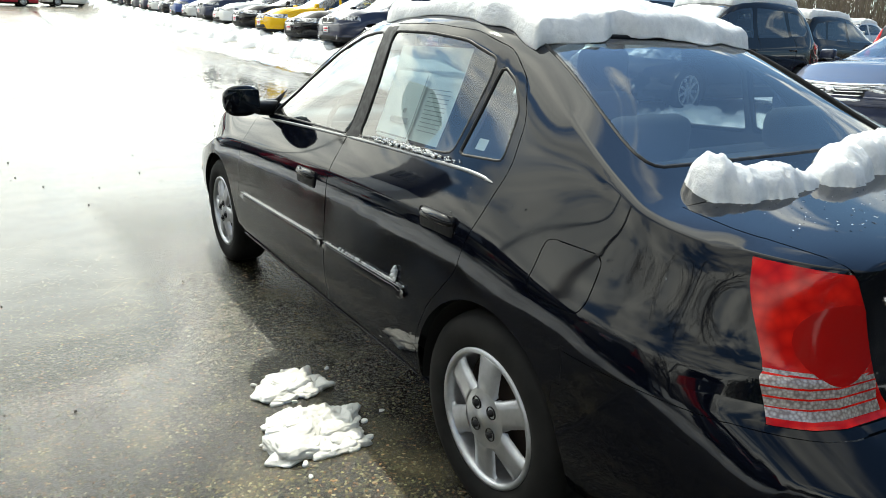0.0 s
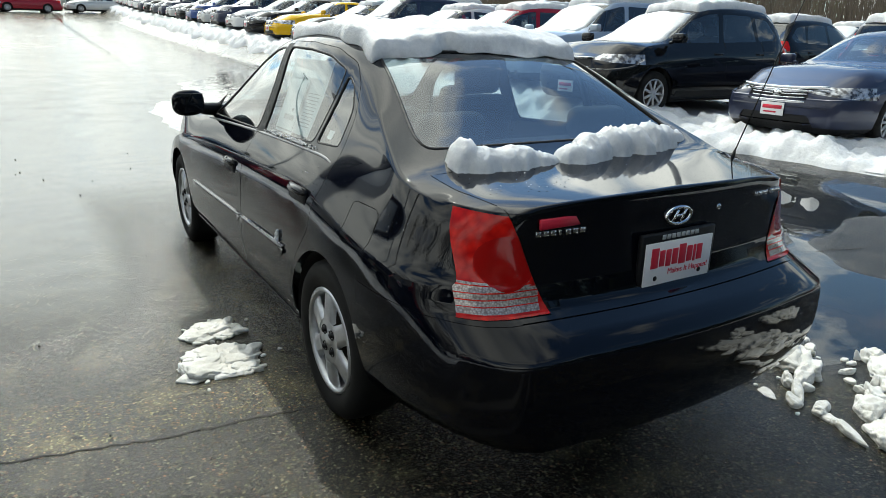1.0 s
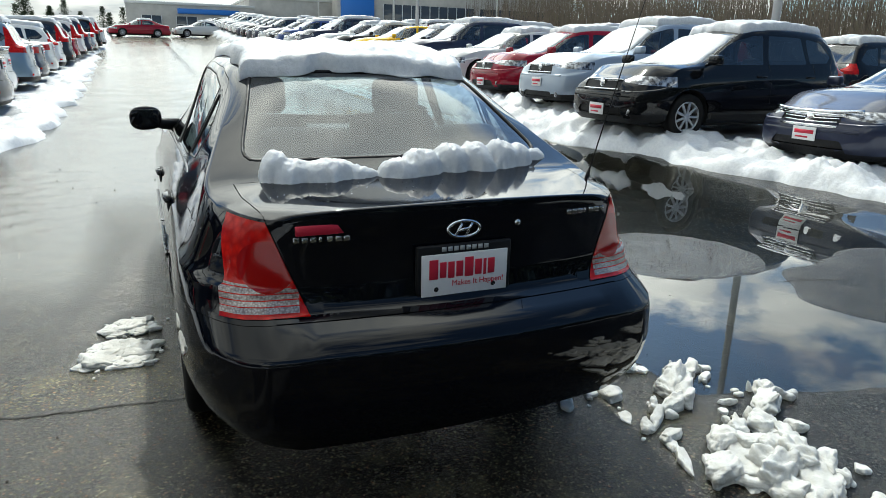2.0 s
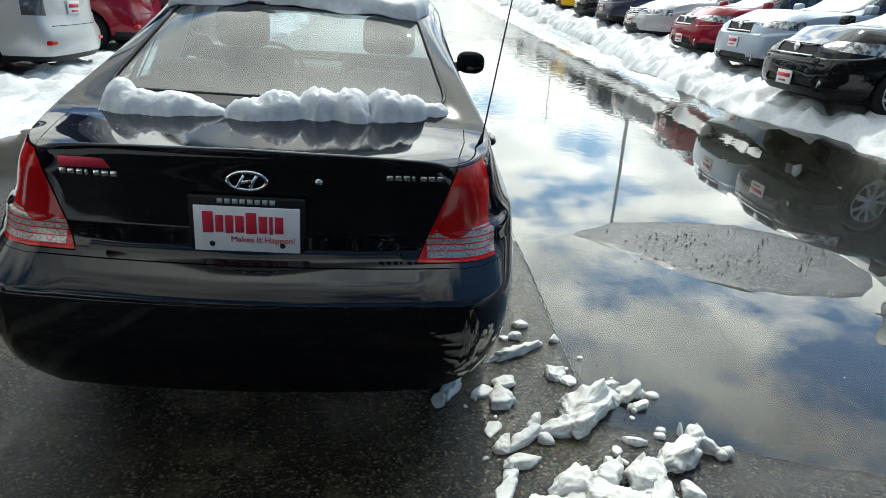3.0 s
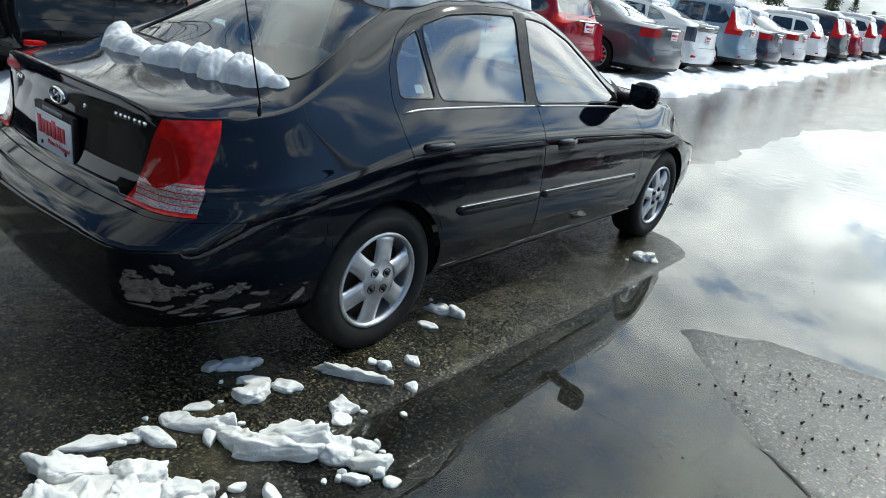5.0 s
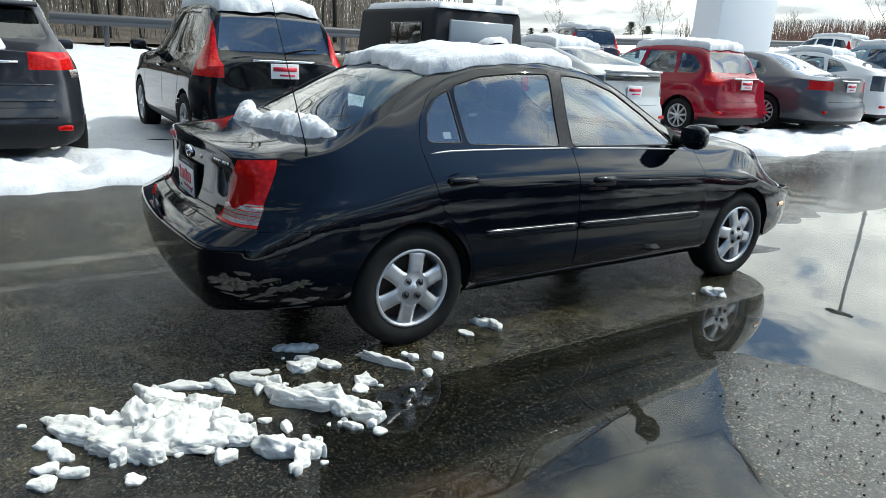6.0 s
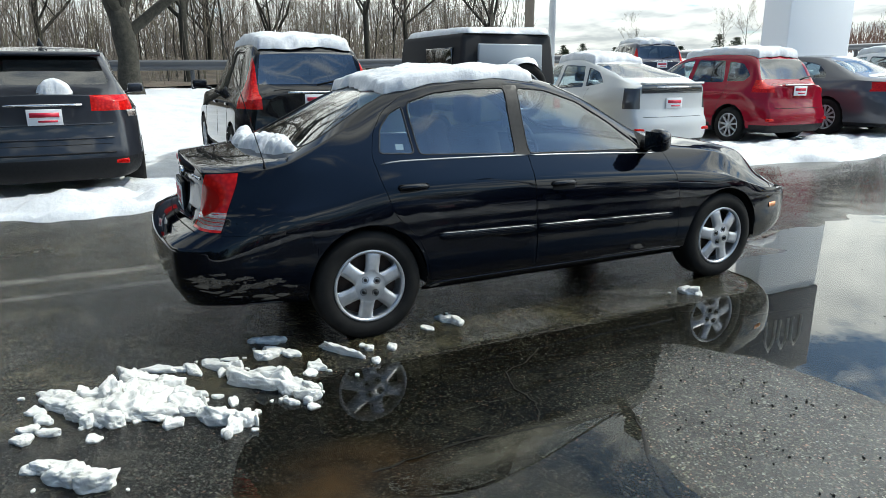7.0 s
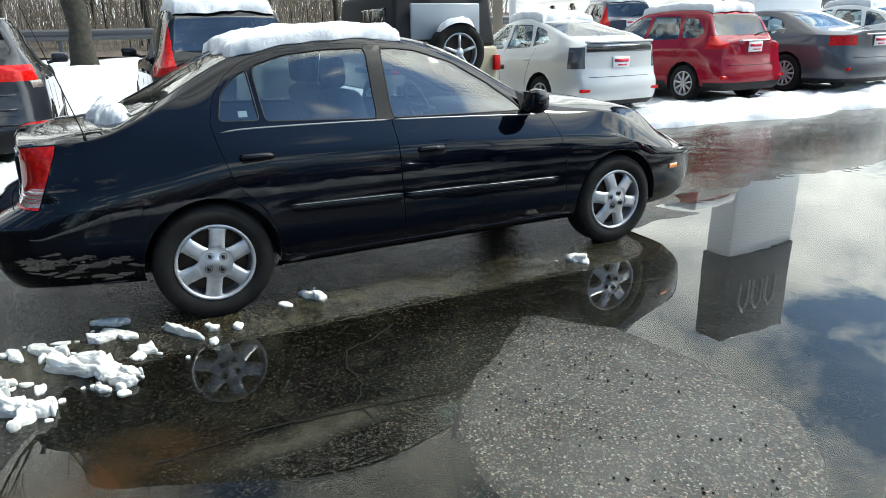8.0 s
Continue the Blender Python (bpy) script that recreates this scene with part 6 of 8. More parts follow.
# ---- snow ----
def clump(lumps, seed, base, step=0.010, jag=0.45, soft=False):
    """A broken lump of old snow: overlapping rounded pieces on a surface. Each piece: x, y, length, width, height, turn."""
    x0 = min(l[0] - max(l[2], l[3]) for l in lumps) - 0.03
    x1 = max(l[0] + max(l[2], l[3]) for l in lumps) + 0.03
    y0 = min(l[1] - max(l[2], l[3]) for l in lumps) - 0.03
    y1 = max(l[1] + max(l[2], l[3]) for l in lumps) + 0.03
    nx, ny = int((x1 - x0) / step) + 2, int((y1 - y0) / step) + 2
    trig = [(math.cos(l[5]), math.sin(l[5])) for l in lumps]
    vs = {}

    rnd = random.Random(seed)
    tilt = [(rnd.uniform(-0.5, 0.5), rnd.uniform(-0.5, 0.5), rnd.uniform(0.6, 1.0)) for _ in lumps]

    def h(i, j):
        x, y = x0 + i * step, y0 + j * step
        n1 = noise.noise((x * 14, y * 14, seed))
        n2 = noise.noise((x * 42, y * 42, seed + 7.0))
        n3 = noise.noise((x * 85, y * 85, seed + 3.0))
        best = -1.0
        for (lx, ly, a, b, hh, _), (c, s), (ta, tb, tc) in zip(lumps, trig, tilt):
            dx, dy = x - lx, y - ly
            u, w = (dx * c + dy * s) / a, (dy * c - dx * s) / b
            if soft:
                d = u * u + w * w + 0.55 * n1 + 0.25 * n2
                if d < 1:
                    best = max(best, hh * math.sqrt(1 - d) * (1 + 0.35 * n1 + 0.22 * n2) + 0.012 * n3 * (1 - d))
                continue
            d = (abs(u) ** 2.6 + abs(w) ** 2.6) + jag * (n1 * 1.1 + n2 * 0.5)
            if d < 1:
                best = max(best, hh * tc * (1 + ta * u + tb * w) * min(1.0, (1 - d) * 3.0) ** 0.5 * (1 + 0.30 * n2 + 0.25 * n1 + 0.22 * n3))
        return best

    hs = np.array([[h(i, j) for i in range(nx)] for j in range(ny)])
    bm = bmesh.new()
    solid = hs > 0

    def vert(i, j, top):
        k = (i, j, top)
        if k not in vs:
            x, y = x0 + i * step, y0 + j * step
            b = base(x, y)
            vs[k] = bm.verts.new((x, y, b + (hs[j, i] if top and hs[j, i] > 0 else -0.004)))
        return vs[k]

    for j in range(ny - 1):
        for i in range(nx - 1):
            q = ((i, j), (i + 1, j), (i + 1, j + 1), (i, j + 1))
            if any(solid[b, a] for a, b in q):
                bm.faces.new([vert(a, b, True) for a, b in q])
    bmesh.ops.smooth_vert(bm, verts=[v for v in bm.verts if not v.is_boundary], factor=0.12, use_axis_x=True, use_axis_y=True, use_axis_z=True)
    return bm


def slabs(lumps, seed, base, origin=(0, 0, 0), apart=False):
    """Broken slabs of old snow with melted edges, lying over one another. Each piece as in clump()."""
    rnd = random.Random(seed)
    pieces = []
    for x, y, a, b, h, turn in lumps:
        pieces.append((x, y, a, b, h, turn))
        if a > 0.05 and len(lumps) > 1:
            for _ in range(rnd.choice((0, 1, 2))):
                r, g = rnd.uniform(0.4, 1.0), rnd.uniform(-1.0, 1.0) * b
                s = a * rnd.uniform(0.22, 0.5)
                r *= rnd.choice((-1, 1)) * a
                pieces.append((x + r * math.cos(turn) - g * math.sin(turn), y + r * math.sin(turn) + g * math.cos(turn), s, s * rnd.uniform(0.45, 0.8), h * rnd.uniform(0.5, 1.0), turn + rnd.uniform(-0.7, 0.7)))
    if len(lumps) > 1:
        for x, y, a, b, h, turn in lumps[::2]:
            g, r, s = rnd.uniform(0, 2 * math.pi), rnd.uniform(1.1, 1.9), rnd.uniform(0.010, 0.020)
            pieces.append((x + a * r * math.cos(g), y + a * r * math.sin(g), s, s * 0.7, s * 0.5, g))
    out = [] if apart else bmesh.new()
    for k, (x, y, a, b, h, turn) in enumerate(pieces):
        one = bmesh.new()
        ta, tb = rnd.uniform(-0.35, 0.35), rnd.uniform(-0.35, 0.35)
        n = rnd.choice((5, 6, 7, 8))
        spin = rnd.uniform(0, 6.28)
        for i in range(n):
            g = spin + 2 * math.pi * (i + rnd.uniform(-0.35, 0.35)) / n
            r = rnd.uniform(0.66, 1.22)
            u, w = r * math.cos(g), r * math.sin(g)
            lean = rnd.uniform(0.70, 0.98)
            top = h * (0.95 + ta * u + tb * w + rnd.uniform(-0.12, 0.12))
            one.verts.new((u * a * 0.96, w * b * 0.96, -0.006))
            one.verts.new((u * a * 1.04, w * b * 1.04, top * 0.45))
            one.verts.new((u * a * lean, w * b * lean, top))
        bmesh.ops.convex_hull(one, input=one.verts[:])
        loose = [v for v in one.verts if not v.link_faces]
        bmesh.ops.delete(one, geom=loose, context="VERTS")
        bmesh.ops.triangulate(one, faces=one.faces[:])
        for _ in range(3 if a > 0.035 else 2):
            bmesh.ops.subdivide_edges(one, edges=one.edges[:], cuts=1, use_grid_fill=True)
        for _ in range(3):
            bmesh.ops.smooth_vert(one, verts=one.verts[:], factor=0.5, use_axis_x=True, use_axis_y=True, use_axis_z=True)
        c, s = math.cos(turn), math.sin(turn)
        z = base(x, y)
        for v in one.verts:
            p = v.co
            d = noise.noise((p.x * 28 + k, p.y * 28, p.z * 28 + seed)) * 0.24 + noise.noise((p.x * 70 + k, p.y * 70, p.z * 70)) * 0.09 + noise.noise((p.x * 170 + k, p.y * 170, p.z * 170)) * 0.04
            px, py = p.x * (1 + d), p.y * (1 + d)
            v.co = (x + px * c - py * s - origin[0], y + px * s + py * c - origin[1], z + p.z * (1 + 1.4 * d) - origin[2])
        if apart:
            out.append(one)
            continue
        me = bpy.data.meshes.new("slab")
        one.to_mesh(me)
        one.free()
        out.from_mesh(me)
        bpy.data.meshes.remove(me)
    return out


ground_z = lambda x, y: max(relief(x, y), hill(x, y) - 0.004)
OLD_SNOW = snow_material()
OLD_SNOW.name = "grey_slush"
link(OLD_SNOW, ramp(OLD_SNOW, noise_tex(OLD_SNOW, 6, 7, 0.7), [(0.35, (0.46, 0.46, 0.435)), (0.65, (0.70, 0.70, 0.68))]), bsdf(OLD_SNOW).inputs["Base Color"])


def scatter(cx, cy, rx, ry, n, seed, lo=0.03, hi=0.08, flat=0.5, turn=0.5):
    random.seed(seed)
    out = []
    for _ in range(n):
        a, r = random.uniform(0, 2 * math.pi), math.sqrt(random.random())
        L = random.uniform(lo, hi)
        out.append((cx + rx * r * math.cos(a), cy + ry * r * math.sin(a), L, L * random.uniform(0.4, 0.8), L * flat * random.uniform(0.6, 1.2), turn + random.uniform(-0.6, 0.6)))
    return out


CLUMPS = (
    # heap behind the right rear wheel: slabs that lie over and beside one another
    [(0.97, -2.80, 0.123, 0.050, 0.040, 0.60), (1.12, -2.71, 0.150, 0.055, 0.045, 0.77), (1.24, -2.61, 0.084, 0.040, 0.050, 0.94), (0.97, -2.67, 0.070, 0.040, 0.040, 1.61), (1.04, -2.61, 0.120, 0.042, 0.075, 0.10), (0.88, -2.49, 0.103, 0.045, 0.045, 0.81), (1.00, -2.36, 0.099, 0.045, 0.050, 0.57), (1.14, -2.31, 0.084, 0.030, 0.045, 1.04), (1.26, -2.32, 0.088, 0.042, 0.050, 0.83), (1.03, -2.53, 0.060, 0.040, 0.070, 0.36), (1.18, -2.55, 0.090, 0.045, 0.065, 0.86), (1.26, -2.44, 0.098, 0.040, 0.045, 1.24), (1.41, -2.19, 0.108, 0.038, 0.048, 0.62), (1.50, -2.11, 0.045, 0.042, 0.060, 1.30), (1.07, -2.42, 0.050, 0.032, 0.050, 1.62), (1.12, -2.49, 0.055, 0.035, 0.055, 1.13), (1.53, -2.16, 0.060, 0.020, 0.045, -0.9), (1.06, -2.66, 0.17, 0.062, 0.030, 0.7), (1.05, -2.47, 0.16, 0.070, 0.032, 0.8), (1.22, -2.44, 0.12, 0.055, 0.034, 0.9), (0.98, -2.57, 0.12, 0.06, 0.03, 0.5)],
    # long drift beside it
    [(0.88, -2.14, 0.093, 0.022, 0.034, 0.69), (1.02, -2.07, 0.070, 0.032, 0.048, 0.42), (1.13, -2.00, 0.125, 0.045, 0.052, 0.80), (1.13, -1.93, 0.112, 0.045, 0.060, 0.70), (1.27, -1.85, 0.065, 0.032, 0.042, 0.82), (1.36, -1.81, 0.060, 0.028, 0.036, 0.62), (1.29, -1.78, 0.045, 0.026, 0.040, 0.67), (1.38, -1.89, 0.045, 0.020, 0.020, 0.61)],
    [(0.86, -2.25, 0.060, 0.026, 0.030, 0.35), (0.82, -2.30, 0.045, 0.020, 0.018, 1.16)],
    [(0.80, -2.38, 0.085, 0.020, 0.022, 1.16)],
    [(0.80, -2.06, 0.060, 0.022, 0.008, 0.9)],
    [(1.38, -2.38, 0.040, 0.028, 0.030, 2.08)],
    [(1.28, -2.12, 0.044, 0.014, 0.018, 0.02)],
    [(1.46, -1.81, 0.026, 0.018, 0.014, 1.04)],
    [(1.16, -2.91, 0.042, 0.028, 0.022, 0.98)],
    [(1.22, -2.84, 0.045, 0.030, 0.020, 0.88)],
    [(1.11, -2.87, 0.054, 0.024, 0.020, 1.00)],
    [(1.02, -2.90, 0.045, 0.022, 0.018, 0.90)],
    [(1.25, -2.93, 0.046, 0.028, 0.022, 0.88)],
    [(1.36, -2.67, 0.035, 0.018, 0.014, 0.94)],
    [(1.24, -2.72, 0.018, 0.014, 0.012, 1.76)],
    # strip that slid off the wing
    [(0.985, -1.51, 0.172, 0.020, 0.032, 0.56), (1.155, -1.405, 0.030, 0.016, 0.020, 0.4)],
    [(0.975, -1.375, 0.035, 0.022, 0.020, 0.2)],
    [(1.02, -1.265, 0.030, 0.024, 0.022, 0.4)],
    [(0.93, -1.39, 0.022, 0.016, 0.012, 0.4)],
    [(1.09, -1.70, 0.050, 0.030, 0.032, 0.68), (1.14, -1.74, 0.035, 0.022, 0.016, 0.7)],
    [(0.84, -1.88, 0.066, 0.034, 0.034, 1.3), (0.78, -1.84, 0.05, 0.03, 0.014, 0.9)],
    [(0.88, -1.77, 0.045, 0.028, 0.022, 0.84)],
    [(0.65, -1.83, 0.065, 0.030, 0.028, 0.98), (0.61, -1.91, 0.04, 0.022, 0.018, 1.2)],
    [(0.80, -0.82, 0.07, 0.035, 0.03, 0.5), (0.86, -0.78, 0.04, 0.025, 0.03, 0.2)],
    [(0.84, -0.98, 0.05, 0.02, 0.012, 0.5)],
    [(1.02, 0.84, 0.06, 0.04, 0.035, 0.3), (1.10, 0.86, 0.03, 0.02, 0.02, 0.3)],
    [(1.20, -2.17, 0.026, 0.014, 0.016, 1.42)],
    [(1.39, -2.08, 0.018, 0.015, 0.016, 1.05)],
    [(1.41, -2.04, 0.014, 0.013, 0.012, 1.3)],
    [(1.62, -2.74, 0.12, 0.06, 0.05, 0.9), (1.70, -2.66, 0.08, 0.05, 0.05, 0.5), (1.54, -2.80, 0.07, 0.04, 0.03, 0.9)],
    # by the left side
    scatter(-1.07, -0.40, 0.08, 0.09, 20, 11, 0.04, 0.08, 0.32, 0.2),
    scatter(-1.10, -0.72, 0.11, 0.12, 36, 12, 0.04, 0.09, 0.32, 0.2),
)
for k, lumps in enumerate(CLUMPS):
    lumps = [(a, b, c * 1.18, d * 1.45, e * 1.05, g) for a, b, c, d, e, g in lumps]
    if len(lumps) > 8:
        thing("slush", slabs(lumps, 10 + k * 3, ground_z), OLD_SNOW, "broken heap of old wet snow on asphalt", "snow", kind="stuff")
        continue
    at = (lumps[0][0], lumps[0][1], ground_z(lumps[0][0], lumps[0][1]))
    heap = empty("snow_clump")
    heap.location = at
    tagged(heap, "long drift of broken old snow on asphalt" if len(lumps) > 5 else "small piece of slush on wet asphalt", "snow", "clumps of snow on the asphalt")
    for bm in slabs(lumps, 10 + k * 3, ground_z, at, True):
        part("snow_piece", bm, OLD_SNOW, heap)

# what is left on the car
roof_z = lambda x, y: HERO.top_at(x, y) + 0.002
bm = snow_cap((-1.08, -0.07, lambda y: 0.525 - 0.05 * smooth01((-0.85 - y) / 0.3) - 0.04 * smooth01((y + 0.2) / 0.2)), roof_z, 3.0, 0.011, 0.055, thick=0.058, rim=0.04, crumb=0.36)
thing("roof_snow", bm, SNOW, "thick slab of melting snow on the sedan roof", "snow")
deck = lambda x, y: max(HERO.top_at(x, y), 0.9) - 0.006
thing("boot_snow", clump([(-0.50, -1.69, 0.06, 0.06, 0.085, 0.0), (-0.45, -1.71, 0.10, 0.06, 0.06, 0.0), (-0.33, -1.72, 0.12, 0.06, 0.058, 0.1), (-0.24, -1.73, 0.09, 0.04, 0.032, 0.0)], 51.0, deck, 0.007, 0.24, True), SNOW, "lump of wet snow at the foot of the rear window", "snow")
thing("boot_snow", clump([(-0.06, -1.74, 0.10, 0.055, 0.055, 0.0), (0.02, -1.71, 0.10, 0.07, 0.075, 0.1), (0.15, -1.69, 0.085, 0.07, 0.085, 0.0), (0.26, -1.68, 0.085, 0.07, 0.085, 0.0), (0.37, -1.66, 0.085, 0.065, 0.085, 0.1), (0.46, -1.65, 0.07, 0.05, 0.065, 0.1), (0.54, -1.63, 0.06, 0.03, 0.035, 0.2)], 57.0, deck, 0.007, 0.24, True), SNOW, "row of wet snow lumps along the rear window", "snow")
# crumbs of snow on the sill of the left rear window and on the moulding
bm = bmesh.new()
random.seed(61)
for k in range(260):
    if k < 190:
        y = random.triangular(-1.12, -0.34, -0.75)
        z, x, s = HERO.belt_z(y) - 0.012 + random.uniform(-0.006, 0.006), 0.0, random.uniform(0.0015, 0.004) * (1.5 if -0.9 < y < -0.5 else 1)
    else:
        y = random.triangular(-0.90, -0.30, -0.82)
        z, s = mould_z(y) + 0.026, random.uniform(0.002, 0.006)
    if k > 252:
        y, z, s = -0.83 + random.uniform(-0.012, 0.012), mould_z(-0.83) + 0.03 + 0.006 * (k - 252), 0.010
    x = -(HERO.skin_x(y, z) + 0.006)
    g = bmesh.ops.create_icosphere(bm, subdivisions=1, radius=s)
    bmesh.ops.transform(bm, matrix=Matrix.Translation((x, y, z)) @ Euler((random.random() * 6, random.random() * 6, 0)).to_matrix().to_4x4() @ Matrix.Diagonal((1, 1.3, 0.7, 1)), verts=g["verts"])
thing("snow_crumbs", bm, SNOW, "crumbs of snow along the window sill and side moulding", "snow", kind="stuff")
# beads of melt water on the rear wing and the boot lid
bm = bmesh.new()
for k in range(150):
    s = random.choice((0.001, 0.0015, 0.002, 0.0028))
    if k < 90:
        y = random.uniform(-1.9, -0.95)
        z = random.triangular(0.78, HERO.belt_z(y) - 0.03, 0.90)
        p = Vector(HERO.place(-HERO.skin_x(y, z), y, z))
        m = Matrix.Translation(p) @ Matrix.Diagonal((0.5, 1, 1, 1))
    else:
        x, y = random.triangular(-0.60, 0.1, -0.5), random.uniform(-1.98, -1.74)
        m = Matrix.Translation((x, y, HERO.top_at(x, y))) @ Matrix.Diagonal((1, 1, 0.5, 1))
    g = bmesh.ops.create_icosphere(bm, subdivisions=2, radius=s)
    bmesh.ops.transform(bm, matrix=m, verts=g["verts"])
thing("water_beads", bm, principled("water_bead", (0.9, 0.9, 0.9), 0.02, transmission=1.0, ior=1.33), "small beads of melt water on black paint", "water", kind="stuff")


def bank(name, x_of, half_w, high, y0, y1, seed, label, step=0.06, far=14.0, rough=1.0):
    """A ploughed ridge of snow along the row."""
    ys = [y0]
    while ys[-1] < y1:
        ys.append(ys[-1] + step * (1 + max(0.0, ys[-1] - far) * 0.12))
    n = 26
    bm = bmesh.new()
    rows = []
    for y in ys:
        row = []
        w = half_w(y) * (1 + 0.25 * noise.noise((y * 0.7, seed, 0.0)) * rough)
        cx = x_of(y) + 0.18 * noise.noise((y * 0.55, seed, 4.0)) * rough
        for i in range(n + 1):
            u = 2 * i / n - 1
            x = cx + u * w + 0.08 * noise.noise((u * 3, y * 3, seed)) * rough
            e = max(0.0, 1 - abs(u)) * w / 0.28
            up = math.sqrt(max(0.0, 1 - (1 - min(e, 1)) ** 2))
            l1 = noise.noise((x * 1.3, y * 1.3, seed))
            l2 = noise.noise((x * 4.5, y * 4.5, seed + 2))
            l3 = noise.noise((x * 13, y * 13, seed + 5))
            z = high(u, y) * up * max(0.10, 0.72 + 0.8 * l1 + 0.75 * l2 + 0.22 * l3)
            row.append(bm.verts.new((x, y + 0.05 * l2, hill(x, y) + (z if abs(u) < 1 else -0.03))))
        rows.append(row)
    for a, b in zip(rows, rows[1:]):
        for i in range(n):
            bm.faces.new((a[i], a[i + 1], b[i + 1], b[i]))
    return thing(name, bm, SNOW, label, "snow", kind="structure")


# the foot of each bank wanders along its row
right_foot = lambda y: float(np.interp(y, (0.5, 2.0, 3.5, 5.0, 8.0, 16.0), (5.68, 5.56, 5.36, 5.0, 5.08, 5.25)))
left_foot = lambda y: float(np.interp(y, (-6.0, -2.5, 4.9, 6.0, 7.5, 13.0, 40.0), (-3.35, -3.08, -2.75, -2.60, -2.30, -2.32, -2.9)))
bank("snow_bank_right", lambda y: right_foot(y) + 0.85, lambda y: 0.85, lambda u, y: 0.19, -9.0, 75, 21.0, "ploughed bank of lumpy snow in front of parked cars")
bank("snow_bank_left", lambda y: left_foot(y) - 0.78, lambda y: 0.78, lambda u, y: 0.14, -30.0, 75, 33.0, "trodden snow along the row of parked cars", 0.1, 12, 1.5)


def snow_field_z(x, y):
    return hill(x, y) + 0.04 + 0.05 * noise.noise((x * 0.8, y * 0.8, 3.0)) + 0.035 * noise.noise((x * 3, y * 3, 8.0)) + 0.015 * noise.noise((x * 8, y * 8, 4.0)) + 0.25 * smooth01((-8.5 - x) / 3) + 0.48 * smooth01((-10.5 - x) / 4.5) + 0.01 * max(0, -14 - x)


thing("snow_field", grid_mesh("snow_field", np.concatenate([np.linspace(-60, -16, 14), np.linspace(-15, -3.3, 190)]), np.concatenate([np.linspace(-60, -12, 16), np.linspace(-11.5, 22, 460), np.linspace(23, 110, 50)]), snow_field_z), SNOW, "wide field of trodden snow behind the parked cars", "snow", kind="structure")
thing("snow_strip", grid_mesh("snow_strip", np.linspace(5.7, 11, 30), np.concatenate([np.linspace(-8, 20, 130), np.linspace(21, 75, 40)]), lambda x, y: hill(x, y) + 0.004 + 0.03 * noise.noise((x * 1.1, y * 1.1, 13.0)) + 0.012 * noise.noise((x * 4, y * 4, 18.0)), lambda x, y: True), SNOW, "patchy snow between parked cars", "snow", kind="structure")

